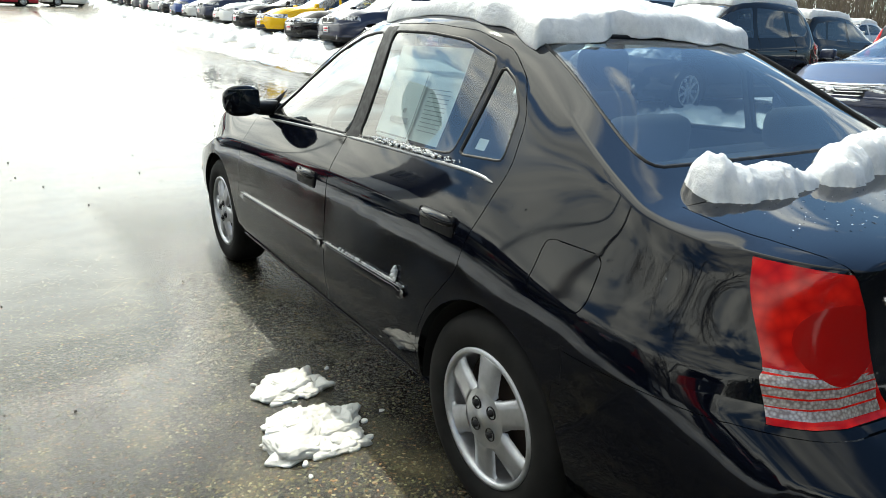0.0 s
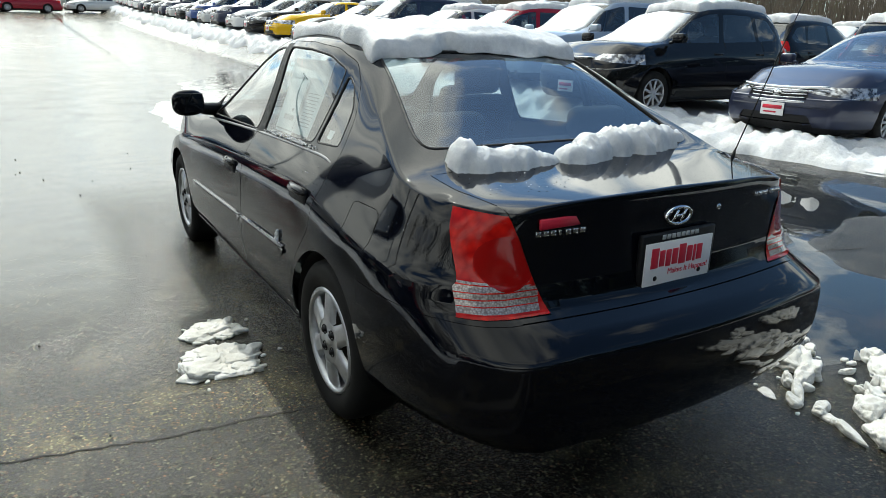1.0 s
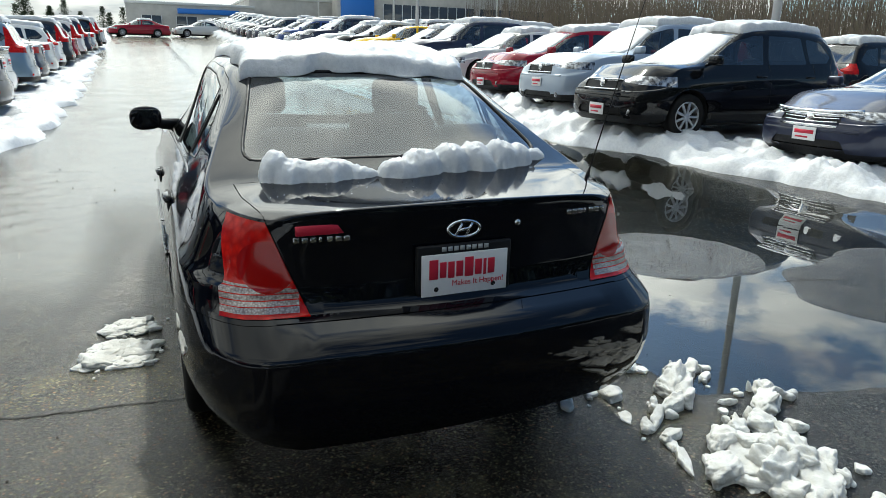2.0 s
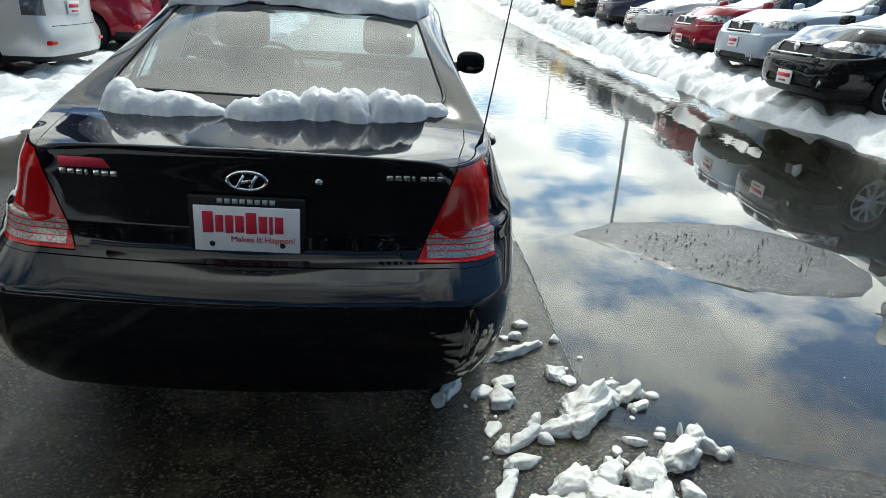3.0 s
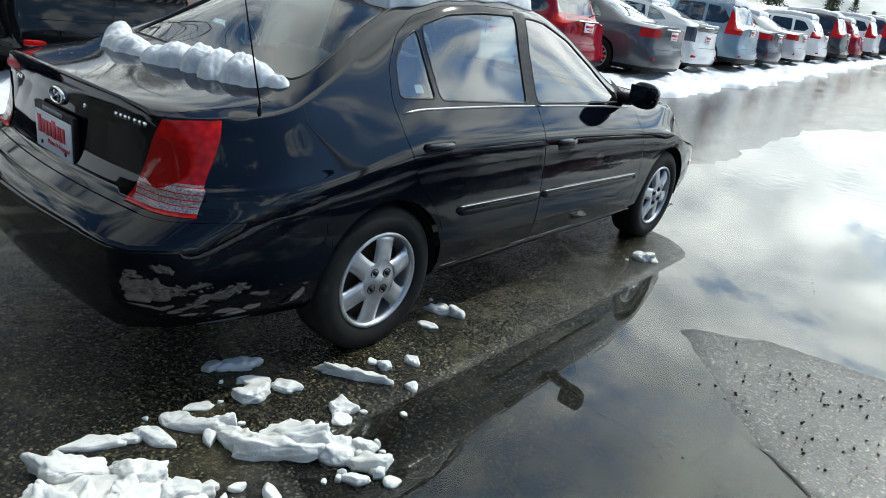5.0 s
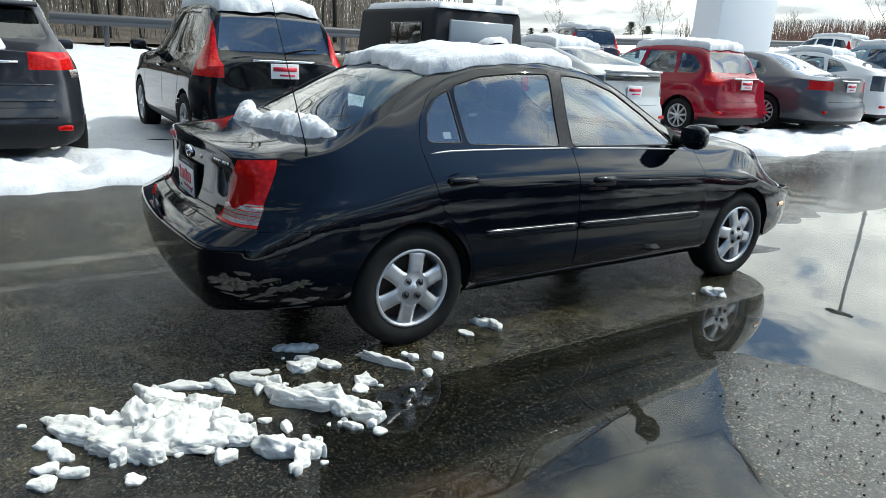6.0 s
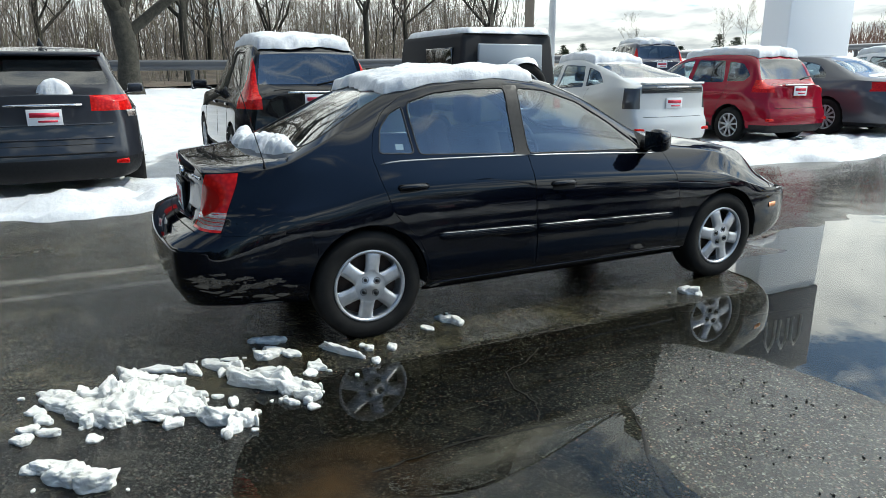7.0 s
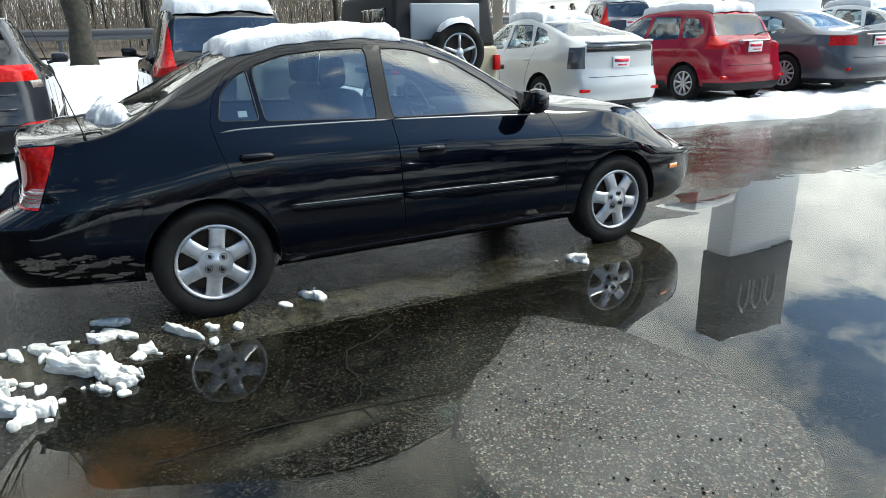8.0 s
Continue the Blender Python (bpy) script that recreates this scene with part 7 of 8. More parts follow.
# ---- parked cars ----
def forms():
    suv = CarForm(W=0.90, yf=2.22, yr=-2.12, H=1.68, cowl=(1.05, 1.09), screen_top=(0.22, 1.60), back_top=(-1.72, 1.58), back_base=(-2.0, 1.12), lip_z=1.08, nose_z=0.94, belt_f=1.06, belt_r=1.11, roof_w=0.61, base=None, wr=0.345, wb=2.62, floor=0.25, bulge=0.07, corner=0.20)
    suv_w = [rounded(p, 0.03, 2) for p in ([(-0.15, 1.10), (0.78, 1.08), (0.30, 1.45), (-0.10, 1.54), (-0.2, 1.55)], [(-0.25, 1.10), (-0.30, 1.55), (-1.0, 1.54), (-1.05, 1.11)], [(-1.12, 1.12), (-1.08, 1.53), (-1.48, 1.49), (-1.72, 1.22), (-1.6, 1.13)])]
    hatch = CarForm(W=0.848, yf=2.05, yr=-1.95, H=1.525, cowl=(1.22, 0.99), screen_top=(0.25, 1.44), back_top=(-1.50, 1.44), back_base=(-1.84, 1.02), lip_z=0.99, nose_z=0.82, belt_f=0.96, belt_r=1.02, roof_w=0.565, base=None, wr=0.31, wb=2.5, floor=0.20, bulge=0.09, corner=0.22)
    hatch_w = [rounded(p, 0.03, 2) for p in ([(-0.12, 1.0), (0.92, 0.985), (0.40, 1.29), (0.0, 1.39), (-0.18, 1.40)], [(-0.22, 1.0), (-0.28, 1.40), (-0.9, 1.385), (-0.98, 1.02)], [(-1.05, 1.03), (-1.0, 1.37), (-1.3, 1.33), (-1.5, 1.13), (-1.4, 1.04)])]
    sed = CarForm(W=0.92, yf=2.35, yr=-2.45, H=1.45, cowl=(1.05, 0.98), screen_top=(0.15, 1.39), back_top=(-1.15, 1.37), back_base=(-1.85, 1.07), lip_z=1.04, nose_z=0.76, belt_f=0.95, belt_r=1.0, roof_w=0.58, base=None, wr=0.33, wb=2.78, floor=0.19, bulge=0.12, corner=0.28)
    sed_w = [rounded(p, 0.03, 2) for p in ([(-0.12, 0.985), (0.78, 0.965), (0.35, 1.23), (0.05, 1.33), (-0.2, 1.345)], [(-0.22, 0.985), (-0.28, 1.345), (-0.75, 1.325), (-1.02, 1.25), (-1.22, 1.08), (-1.22, 1.02)])]
    pri = CarForm(W=0.863, yf=2.12, yr=-2.20, H=1.49, cowl=(1.18, 0.97), screen_top=(0.2, 1.42), back_top=(-0.95, 1.42), back_base=(-2.02, 1.12), lip_z=1.10, nose_z=0.76, belt_f=0.95, belt_r=1.02, roof_w=0.56, base=None, wr=0.31, wb=2.7, floor=0.19, bulge=0.08, corner=0.22)
    pri_w = [rounded(p, 0.03, 2) for p in ([(-0.12, 0.99), (0.90, 0.97), (0.40, 1.27), (0.0, 1.36), (-0.18, 1.375)], [(-0.22, 0.99), (-0.28, 1.375), (-0.8, 1.35), (-0.92, 1.02)], [(-0.99, 1.03), (-0.9, 1.33), (-1.2, 1.25), (-1.42, 1.09)])]
    cross = CarForm(W=0.885, yf=2.12, yr=-2.05, H=1.60, cowl=(1.08, 1.04), screen_top=(0.20, 1.52), back_top=(-1.55, 1.50), back_base=(-1.98, 1.14), lip_z=1.10, nose_z=0.88, belt_f=1.02, belt_r=1.10, roof_w=0.58, base=None, wr=0.335, wb=2.61, floor=0.24, bulge=0.09, corner=0.26)
    cross_w = [rounded(p, 0.03, 2) for p in ([(-0.15, 1.06), (0.78, 1.03), (0.30, 1.38), (-0.10, 1.46), (-0.2, 1.47)], [(-0.25, 1.06), (-0.30, 1.47), (-0.85, 1.45), (-1.28, 1.30), (-1.30, 1.22), (-1.05, 1.10)])]
    return {"crossover": (cross, cross_w, (0.42, 0.93, 1.085, 0.34), (0.335, 0.22, 5, "bar"), 0.77, True), "suv": (suv, suv_w, (0.635, 0.90, 1.50, 0.42), (0.345, 0.22, 5, "bar"), 0.785, True), "hatchback": (hatch, hatch_w, (0.56, 0.86, 1.06, 0.30), (0.305, 0.19, 9, "bar"), 0.73, True), "parked_sedan": (sed, sed_w, (0.52, 0.80, 0.96, 0.28), (0.33, 0.22, 12, "bar"), 0.80, False), "liftback": (pri, pri_w, (0.62, 0.72, 1.02, 0.22), (0.305, 0.19, 7, "bar"), 0.745, False)}


PAINTS = {
    "dark grey": paint("dark_grey_paint", (0.018, 0.021, 0.030), 0.4), "black": paint("black_car_paint", (0.005, 0.0055, 0.007)), "silver": paint("silver_paint", (0.50, 0.51, 0.51), 0.5), "white": paint("white_paint", (0.78, 0.78, 0.77)),
    "red": paint("red_paint", (0.23, 0.005, 0.018)), "grey": paint("grey_paint", (0.065, 0.070, 0.085), 0.5), "light blue": paint("light_blue_paint", (0.17, 0.25, 0.33), 0.5), "navy": paint("navy_paint", (0.010, 0.016, 0.045), 0.3), "yellow": paint("yellow_paint", (0.75, 0.45, 0.01)), "blue": paint("blue_paint", (0.015, 0.05, 0.20), 0.3), "pale blue": paint("pale_blue_paint", (0.33, 0.39, 0.47), 0.5),
}
PROTO, CAPS, SCREENS = {}, {}, {}
for kind, (form, wins, lamps, wheel, track, privacy) in forms().items():
    p = parked_prototype(kind, form, PAINTS["silver"], 46, 28, wins, lamps, wheel, track, privacy, SMOKE_LENS if kind == "liftback" else None, kind in ("suv", "hatchback", "crossover"), 0.42 if kind in ("crossover", "parked_sedan") else 0.0)
    PROTO[kind] = (p, form)
    ya, yb = form.back_top[0] - 0.02, form.screen_top[0] - 0.08
    half = lambda y, f=form: f.roof_w - 0.05
    me = mesh_of(snow_cap((ya + 0.05, yb, half), lambda x, y, f=form: f.top_at(x, y), 5.0 + len(CAPS), 0.03, 0.035, thick=0.12, rim=0.05, crumb=0.25), "roof_snow")
    me.materials.append(SNOW)
    CAPS[kind] = me
    half2 = lambda y, f=form: f.rail_x(y) * 0.93
    me = mesh_of(snow_cap((form.screen_top[0] + 0.05, form.cowl[0] - 0.04, half2), lambda x, y, f=form: f.top_at(x, y), 15.0 + len(CAPS), 0.03, 0.05, thick=0.032, crumb=0.3), "screen_snow")
    me.materials.append(SNOW)
    SCREENS[kind] = me
USED = set()


def park(kind, color, m, snow=True, screen=False, where="parked in a snowy row"):
    p, form = PROTO[kind]
    word = {"suv": "sport utility car", "crossover": "compact crossover car", "hatchback": "hatchback", "parked_sedan": "four-door sedan", "liftback": "liftback"}[kind]
    if kind in USED:
        c = copy_thing(p, m)
    else:
        USED.add(kind)
        c = p
        c.matrix_world = m
    tagged(c, f"{color} {word} {where}", "car", "parked cars")
    recolor(c, PAINTS[color], PAINTS["silver"])
    if snow:
        s = new("roof_snow", CAPS[kind])
        s.matrix_world = m
        tagged(s, f"slab of snow on the roof of a parked {word}", "snow", "snow on car roofs")
    if screen:
        s = new("screen_snow", SCREENS[kind])
        s.matrix_world = m
        tagged(s, f"thin snow on the windscreen of a parked {word}", "snow", "snow on windscreens")
    return c


# left row, tails towards the lane
LEFT = [(-3.06, "crossover", "dark grey", 0.0, False), (-0.28, "suv", "black", 0.0, True), (5.2, "liftback", "silver", 0.0, True), (8.0, "hatchback", "red", 0.0, True), (10.3, "parked_sedan", "grey", 0.6, False), (12.9, "liftback", "white", 0.3, True), (15.4, "suv", "light blue", 0.45, True), (18.0, "parked_sedan", "navy", 0.4, True), (20.6, "parked_sedan", "silver", 0.4, True), (23.2, "hatchback", "white", 0.4, True), (25.9, "suv", "dark grey", 0.5, True), (28.5, "hatchback", "red", 0.5, True), (31.2, "suv", "white", 0.6, True), (34.0, "suv", "navy", 0.7, True), (36.8, "parked_sedan", "silver", 0.8, True), (39.6, "suv", "black", 0.9, True), (42.5, "suv", "white", 1.0, True)]
for y, kind, color, dx, sn in LEFT:
    f = PROTO[kind][1]
    cx = -3.62 + dx + f.yr - f.bulge
    park(kind, color, pose(cx, y, snow_field_z(cx, y) * 0 + hill(cx, y) + 0.02, 0, 0, 90), sn)
f = PROTO["crossover"][1]
bm = clump([(0.10, -1.86, 0.14, 0.06, 0.13, 0.0), (0.18, -1.86, 0.08, 0.05, 0.09, 0.0)], 91.0, lambda x, y: f.top_at(x, y), 0.012, 0.24, True)
thing("window_snow", bm, SNOW, "lump of snow left on the rear window of a crossover", "snow", m=pose(-3.62 + f.yr - f.bulge, -3.06, hill(-5.7, -3.06) + 0.02, 0, 0, 90))
# right row, noses towards the lane
RIGHT = [(1.75, "parked_sedan", "navy", 0.52, False, False), (4.45, "hatchback", "black", -0.45, True, True), (6.95, "suv", "pale blue", -0.15, True, True), (9.5, "hatchback", "red", 0.0, True, True), (12.6, "parked_sedan", "silver", 0.0, True, True), (15.3, "suv", "navy", 0.0, True, True), (18.0, "parked_sedan", "black", 0, True, True), (20.8, "parked_sedan", "yellow", 0.0, False, True), (23.5, "parked_sedan", "black", 0.0, True, True), (26.2, "parked_sedan", "white", 0, True, True), (28.9, "suv", "navy", 0, True, True), (31.6, "parked_sedan", "silver", 0, True, True), (34.3, "hatchback", "blue", 0, True, True), (37, "parked_sedan", "black", 0, True, True)]
random.seed(8)
RIGHT += [(39.7 + 2.7 * k, random.choice(("parked_sedan", "parked_sedan", "suv", "hatchback")), random.choice(("black", "navy", "silver", "white", "dark grey", "grey")), 0, True, True) for k in range(12)]
for y, kind, color, dx, sn, ws in RIGHT:
    f = PROTO[kind][1]
    cx = 5.95 + dx + f.yf
    park(kind, color, pose(cx, y, hill(cx, y) + 0.01, 0, 0, 90) @ Matrix.Scale(1.06 if y < 5 and kind == "hatchback" else 1.0, 4), sn, ws)
for k in range(24):
    kind = random.choice(("suv", "parked_sedan", "hatchback", "crossover"))
    y = -5.0 + 2.75 * k
    park(kind, random.choice(("black", "navy", "silver", "white", "dark grey", "grey", "red")), pose(13.6, y, hill(13, y), 0, 0, -90), True, True, "parked in the second row")
for k in range(20):
    kind = random.choice(("suv", "parked_sedan", "hatchback", "crossover"))
    y = -2.0 + 3.3 * k
    park(kind, random.choice(("black", "navy", "silver", "white", "dark grey", "grey")), pose(24.5, y, hill(24, y) + 0.1, 0, 0, 90), True, True, "parked in the third row")
for y, color, kind in ((62, "red", "parked_sedan"), (64, "silver", "parked_sedan")):
    park(kind, color, pose(-0.8 + (0 if color == "red" else 5.2), y, hill(0, y), 0, 0, 100), True, True, "parked across the lane end")
park("suv", "navy", pose(-13.5, 13.0, hill(-13, 13) + 0.3, 0, 0, 70), True, True, "parked beyond the first row")
park("suv", "white", pose(-13.0, 27.0, hill(-13, 27) + 0.3, 0, 0, 80), True, True, "parked beyond the first row")


def jeep(m):
    car = empty("off_roader", m)
    tagged(car, "sand-coloured boxy off-road car with black soft top and rear spare wheel", "car", "parked cars")
    P = paint("sand_paint", (0.36, 0.32, 0.22))
    bm = bmesh.new()
    box(bm, -0.78, 0.78, -1.85, 0.75, 0.55, 1.12, 0.05, 3)
    body = part("tub", bm, P, car)
    bm = bmesh.new()
    box(bm, -0.62, 0.62, 0.72, 1.90, 0.60, 1.10, 0.06, 3)
    part("bonnet", bm, P, car)
    bm = bmesh.new()
    vs = box(bm, -0.76, 0.76, -1.82, 0.30, 1.10, 1.80, 0.07, 3)
    for v in vs:
        if v.co.z > 1.5:
            v.co.x *= 0.92
            v.co.y = v.co.y * 0.96 - 0.02
    part("soft_top", bm, principled("soft_top_cloth", (0.02, 0.02, 0.022), 0.85), car)
    bm = bmesh.new()
    box(bm, -0.50, 0.50, -1.845, -1.80, 1.22, 1.66, 0.02)
    part("rear_window", bm, principled("clear_vinyl", (0.30, 0.33, 0.36), 0.12), car)
    for s in (-1, 1):
        bm = bmesh.new()
        box(bm, s * 0.73 - 0.03, s * 0.73 + 0.03, -1.55, -0.75, 1.22, 1.62, 0.02)
        part("side_window", bm, DARK_GLASS, car)
        bm = bmesh.new()
        box(bm, s * 0.74 - 0.05, s * 0.74 + 0.05, -1.90, -1.85, 0.80, 1.0, 0.01)
        part("tail_lamp", bm, RED_LENS, car)
        for y in (-1.3, 1.25):
            bm = bmesh.new()
            box(bm, s * 0.82 - 0.10, s * 0.82 + 0.10, y - 0.50, y + 0.50, 0.80, 0.87, 0.02)
            part("fender", bm, TRIM, car)
    tyre, rim, back = wheel_parts(0.37, 0.23, 5, "bar", None, 28)
    for x, y, z, r in ((0.78, 1.25, 0.37, 0), (0.78, -1.3, 0.37, 0), (-0.78, 1.25, 0.37, 180), (-0.78, -1.3, 0.37, 180), (0.05, -2.02, 1.05, -90)):
        w = empty("spare_wheel" if r == -90 else "wheel")
        w.parent = car
        w.matrix_local = Matrix.Translation((x, y, z)) @ Matrix.Rotation(radians(r), 4, "Z")
        for n, me in (("tyre", tyre), ("rim", rim), ("brake_drum", back)):
            o = new(n, me)
            o.parent = w
    bm = bmesh.new()
    box(bm, -0.75, 0.75, -2.02, -1.86, 0.52, 0.66, 0.02)
    part("rear_bumper", bm, TRIM, car)
    return car


jm = pose(-5.75, 2.45, hill(-5, 2.4) + 0.02, 0, 0, 90)
jeep(jm)
bm = snow_cap((-1.78, 0.2, lambda y: 0.66), lambda x, y: 1.795, 9.0, 0.05, 0.04, thick=0.10)
thing("roof_snow", bm, SNOW, "slab of snow on the soft top of an off-roader", "snow", "snow on car roofs", m=jm)
bm = clump([(0.05, -2.02, 0.26, 0.12, 0.08, 0.0)], 77.0, lambda x, y: 1.05 + math.sqrt(max(0.0, 0.37 ** 2 - (x - 0.05) ** 2)), 0.03, 0.2)
thing("wheel_snow", bm, SNOW, "snow on top of a spare wheel", "snow", m=jm)

# ---- roadside and distance ----
BARK = principled("bark", (0.10, 0.085, 0.07), 0.9)
link(BARK, ramp(BARK, noise_tex(BARK, 9, 7, 0.7), [(0.3, (0.013, 0.012, 0.009)), (0.7, (0.050, 0.046, 0.034))]), bsdf(BARK).inputs["Base Color"])
bump(BARK, noise_tex(BARK, 18, 6, 0.7), 0.8, 0.03)
TWIG = principled("twigs", (0.19, 0.16, 0.13), 0.9)
link(TWIG, ramp(TWIG, noise_tex(TWIG, 0.5, 4, 0.6), [(0.3, (0.10, 0.082, 0.064)), (0.5, (0.21, 0.175, 0.145)), (0.7, (0.17, 0.165, 0.10))]), bsdf(TWIG).inputs["Base Color"])
NEEDLE = principled("needles", (0.035, 0.06, 0.03), 0.8)
link(NEEDLE, ramp(NEEDLE, noise_tex(NEEDLE, 3, 4), [(0.3, (0.018, 0.035, 0.018)), (0.7, (0.06, 0.085, 0.04))]), bsdf(NEEDLE).inputs["Base Color"])


def bare_tree(height, seed, trunk_r, spread=0.9, levels=4):
    random.seed(seed)
    wood, fine = bmesh.new(), bmesh.new()

    def grow(p, d, length, r, level):
        n = 4 if level < 2 else 3
        pts, q = [p], p
        dd = d
        for k in range(n):
            dd = (dd + Vector((random.uniform(-1, 1), random.uniform(-1, 1), random.uniform(-0.3, 0.7))) * (0.10 if level == 0 else 0.22)).normalized()
            q = q + dd * length / n
            pts.append(q)
        end = r * (0.5 if level else 0.45)
        bm = wood if level < 2 else fine
        tube(bm, pts, [r + (end - r) * k / n for k in range(n + 1)], 8 if level == 0 else (5 if level == 1 else 3), False)
        if level >= levels:
            return
        count = (9, 6, 5, 4)[min(level, 3)]
        for k in range(count):
            t = random.uniform(0.32 if level == 0 else 0.2, 1.0)
            i = min(int(t * n), n - 1)
            base = pts[i].lerp(pts[i + 1], t * n - i)
            out = Vector((random.uniform(-1, 1), random.uniform(-1, 1), random.uniform(0.1, 0.9))).normalized()
            nd = (dd * 0.55 + out * spread).normalized()
            grow(base, nd, length * random.uniform(0.35, 0.6), max(0.004, (r + (end - r) * t) * random.uniform(0.4, 0.6)), level + 1)

    grow(Vector((0, 0, -0.1)), Vector((0, 0, 1)), height * 0.62, trunk_r, 0)
    return wood, fine


def make_tree(height, seed, trunk_r, label, group="", spread=0.9, levels=4):
    t = empty("bare_tree")
    w, f = bare_tree(height, seed, trunk_r, spread, levels)
    part("trunk", w, BARK, t)
    part("crown", f, TWIG, t)
    return tagged(t, label, "tree", group)


def conifer(height, seed, label, group):
    random.seed(seed)
    t = empty("conifer")
    bm = bmesh.new()
    tube(bm, [(0, 0, -0.1), (0.05, 0, height * 0.5), (0, 0.05, height)], [height * 0.016, height * 0.010, 0.02], 8)
    part("trunk", bm, BARK, t)
    bm = bmesh.new()
    for k in range(420):
        z = height * random.uniform(0.30, 1.0)
        reach = (height - z) * 0.26 + 0.35
        a = random.uniform(0, 2 * math.pi)
        r = reach * random.uniform(0.15, 1.0)
        c = Vector((math.cos(a) * r, math.sin(a) * r, z - r * 0.12 + random.uniform(-0.2, 0.2)))
        s = random.uniform(0.25, 0.6)
        for _ in range(5):
            o = Vector((random.uniform(-1, 1), random.uniform(-1, 1), random.uniform(-0.4, 0.5))) * s
            u = Vector((random.uniform(-1, 1), random.uniform(-1, 1), random.uniform(-0.5, 0.5))).normalized() * s * 0.7
            w = Vector((random.uniform(-1, 1), random.uniform(-1, 1), random.uniform(-0.5, 0.5))).normalized() * s * 0.22
            vs = [bm.verts.new(c + o + q) for q in (-u, w, u, -w)]
            bm.faces.new(vs)
    part("crown", bm, NEEDLE, t)
    return tagged(t, label, "tree", group)


def broad_tree(height, fork, trunk_r, seed, label, group=""):
    """An old bare tree: a flared trunk that forks low into a few heavy limbs."""
    t = empty("bare_tree")
    random.seed(seed)
    bm = bmesh.new()
    tube(bm, [(0, 0, -0.2), (0.02, 0.02, 0.12), (0.03, 0.0, 0.6), (0.0, 0.04, fork * 0.6), (-0.04, -0.02, fork), (-0.05, -0.10, fork + 0.7)], [trunk_r * 1.55, trunk_r * 1.25, trunk_r * 1.03, trunk_r * 0.96, trunk_r * 1.05, trunk_r * 0.7], 14)
    part("trunk", bm, BARK, t)
    twigs = bmesh.new()

    def grow(bm, p, d, length, r, level):
        n = 5 if level == 0 else 3
        pts = [p]
        for k in range(n):
            d = (d + Vector((random.uniform(-1, 1), random.uniform(-1, 1), random.uniform(-0.2, 0.7))) * 0.24).normalized()
            pts.append(pts[-1] + d * length / n)
        tube(bm, pts, [r * (1 - 0.62 * k / n) for k in range(n + 1)], (8, 5, 4, 3)[min(level, 3)], False)
        if level == 3:
            return
        for k in range((6, 6, 5)[level]):
            q = random.uniform(0.25, 1.0)
            i = min(int(q * n), n - 1)
            out = Vector((random.uniform(-1, 1), random.uniform(-1, 1), random.uniform(-0.1, 0.8))).normalized()
            grow(bm if level == 0 else twigs, pts[i].lerp(pts[i + 1], q * n - i), (d * 0.5 + out * 0.9).normalized(), length * random.uniform(0.4, 0.62), max(0.006, r * (1 - 0.62 * q) * random.uniform(0.45, 0.65)), level + 1)

    for a, lean, up, r in ((1.45, 1.25, 0.0, 0.55), (-1.7, 0.45, 0.1, 0.62), (-0.3, 0.30, 0.5, 0.55), (2.7, 0.60, 0.4, 0.45), (0.6, 0.75, 0.6, 0.38)):
        bm = bmesh.new()
        grow(bm, Vector((-0.04, -0.04, fork - 0.1 + up)), Vector((lean * math.cos(a), lean * math.sin(a), 1.0)).normalized(), height * 0.55, trunk_r * r, 0)
        part("limb", bm, BARK, t)
    part("crown", twigs, TWIG, t)
    return tagged(t, label, "tree", group)


big = broad_tree(12, 1.55, 0.26, 3, "large bare tree with dark forked trunk in snow")
big.matrix_world = pose(-15.5, -1.93, snow_field_z(-15.5, -1.93) - 0.05)
mid = [broad_tree(h, f, r, sd, "bare roadside tree behind the guard rail", "roadside trees") for h, f, r, sd in ((9.5, 2.6, 0.15, 41), (8.0, 2.0, 0.11, 42), (10.5, 3.2, 0.13, 43))]
random.seed(44)
for k, (x, y) in enumerate(((-22.5, 0.2), (-24, 3.6), (-22, 6.9), (-26, -4.5), (-23, -7.5), (-25, 9.8), (-23, 13.0), (-30, 17.0), (-24, -11.5), (-29, 1.9))):
    m = pose(x, y, snow_field_z(x, y) - 0.1, 0, 0, random.uniform(0, 360)) @ Matrix.Scale(random.uniform(0.8, 1.05), 4)
    if k < 3:
        mid[k].matrix_world = m
    else:
        copy_thing(mid[k % 3], m)
protos = [make_tree(h, s, r, "slim bare woodland tree behind the lot", "woodland trees", sp, 4) for h, s, r, sp in ((10, 11, 0.05, 0.7), (8, 12, 0.04, 0.85), (12, 13, 0.06, 0.65), (7, 14, 0.035, 1.0))]
random.seed(30)
for k in range(230):
    x = random.uniform(-40, -22) if k < 130 else random.uniform(-62, -34)
    y = random.uniform(-38 + (x + 17) * 0.9, 7 - (x + 17) * 0.55)
    if k > 222:
        x, y = random.uniform(-40, -22), random.uniform(22, 60)
    m = pose(x, y, snow_field_z(x, y) - 0.1, 0, 0, random.uniform(0, 360)) @ Matrix.Scale(random.uniform(0.5, 0.95), 4)
    if k < 4:
        protos[k].matrix_world = m
    else:
        copy_thing(protos[k % 4], m)
        # copies keep the size of their own pose
cons = [conifer(h, s, "dark green conifer at the edge of the lot", "conifers") for h, s in ((14, 21), (11, 22))]
random.seed(31)
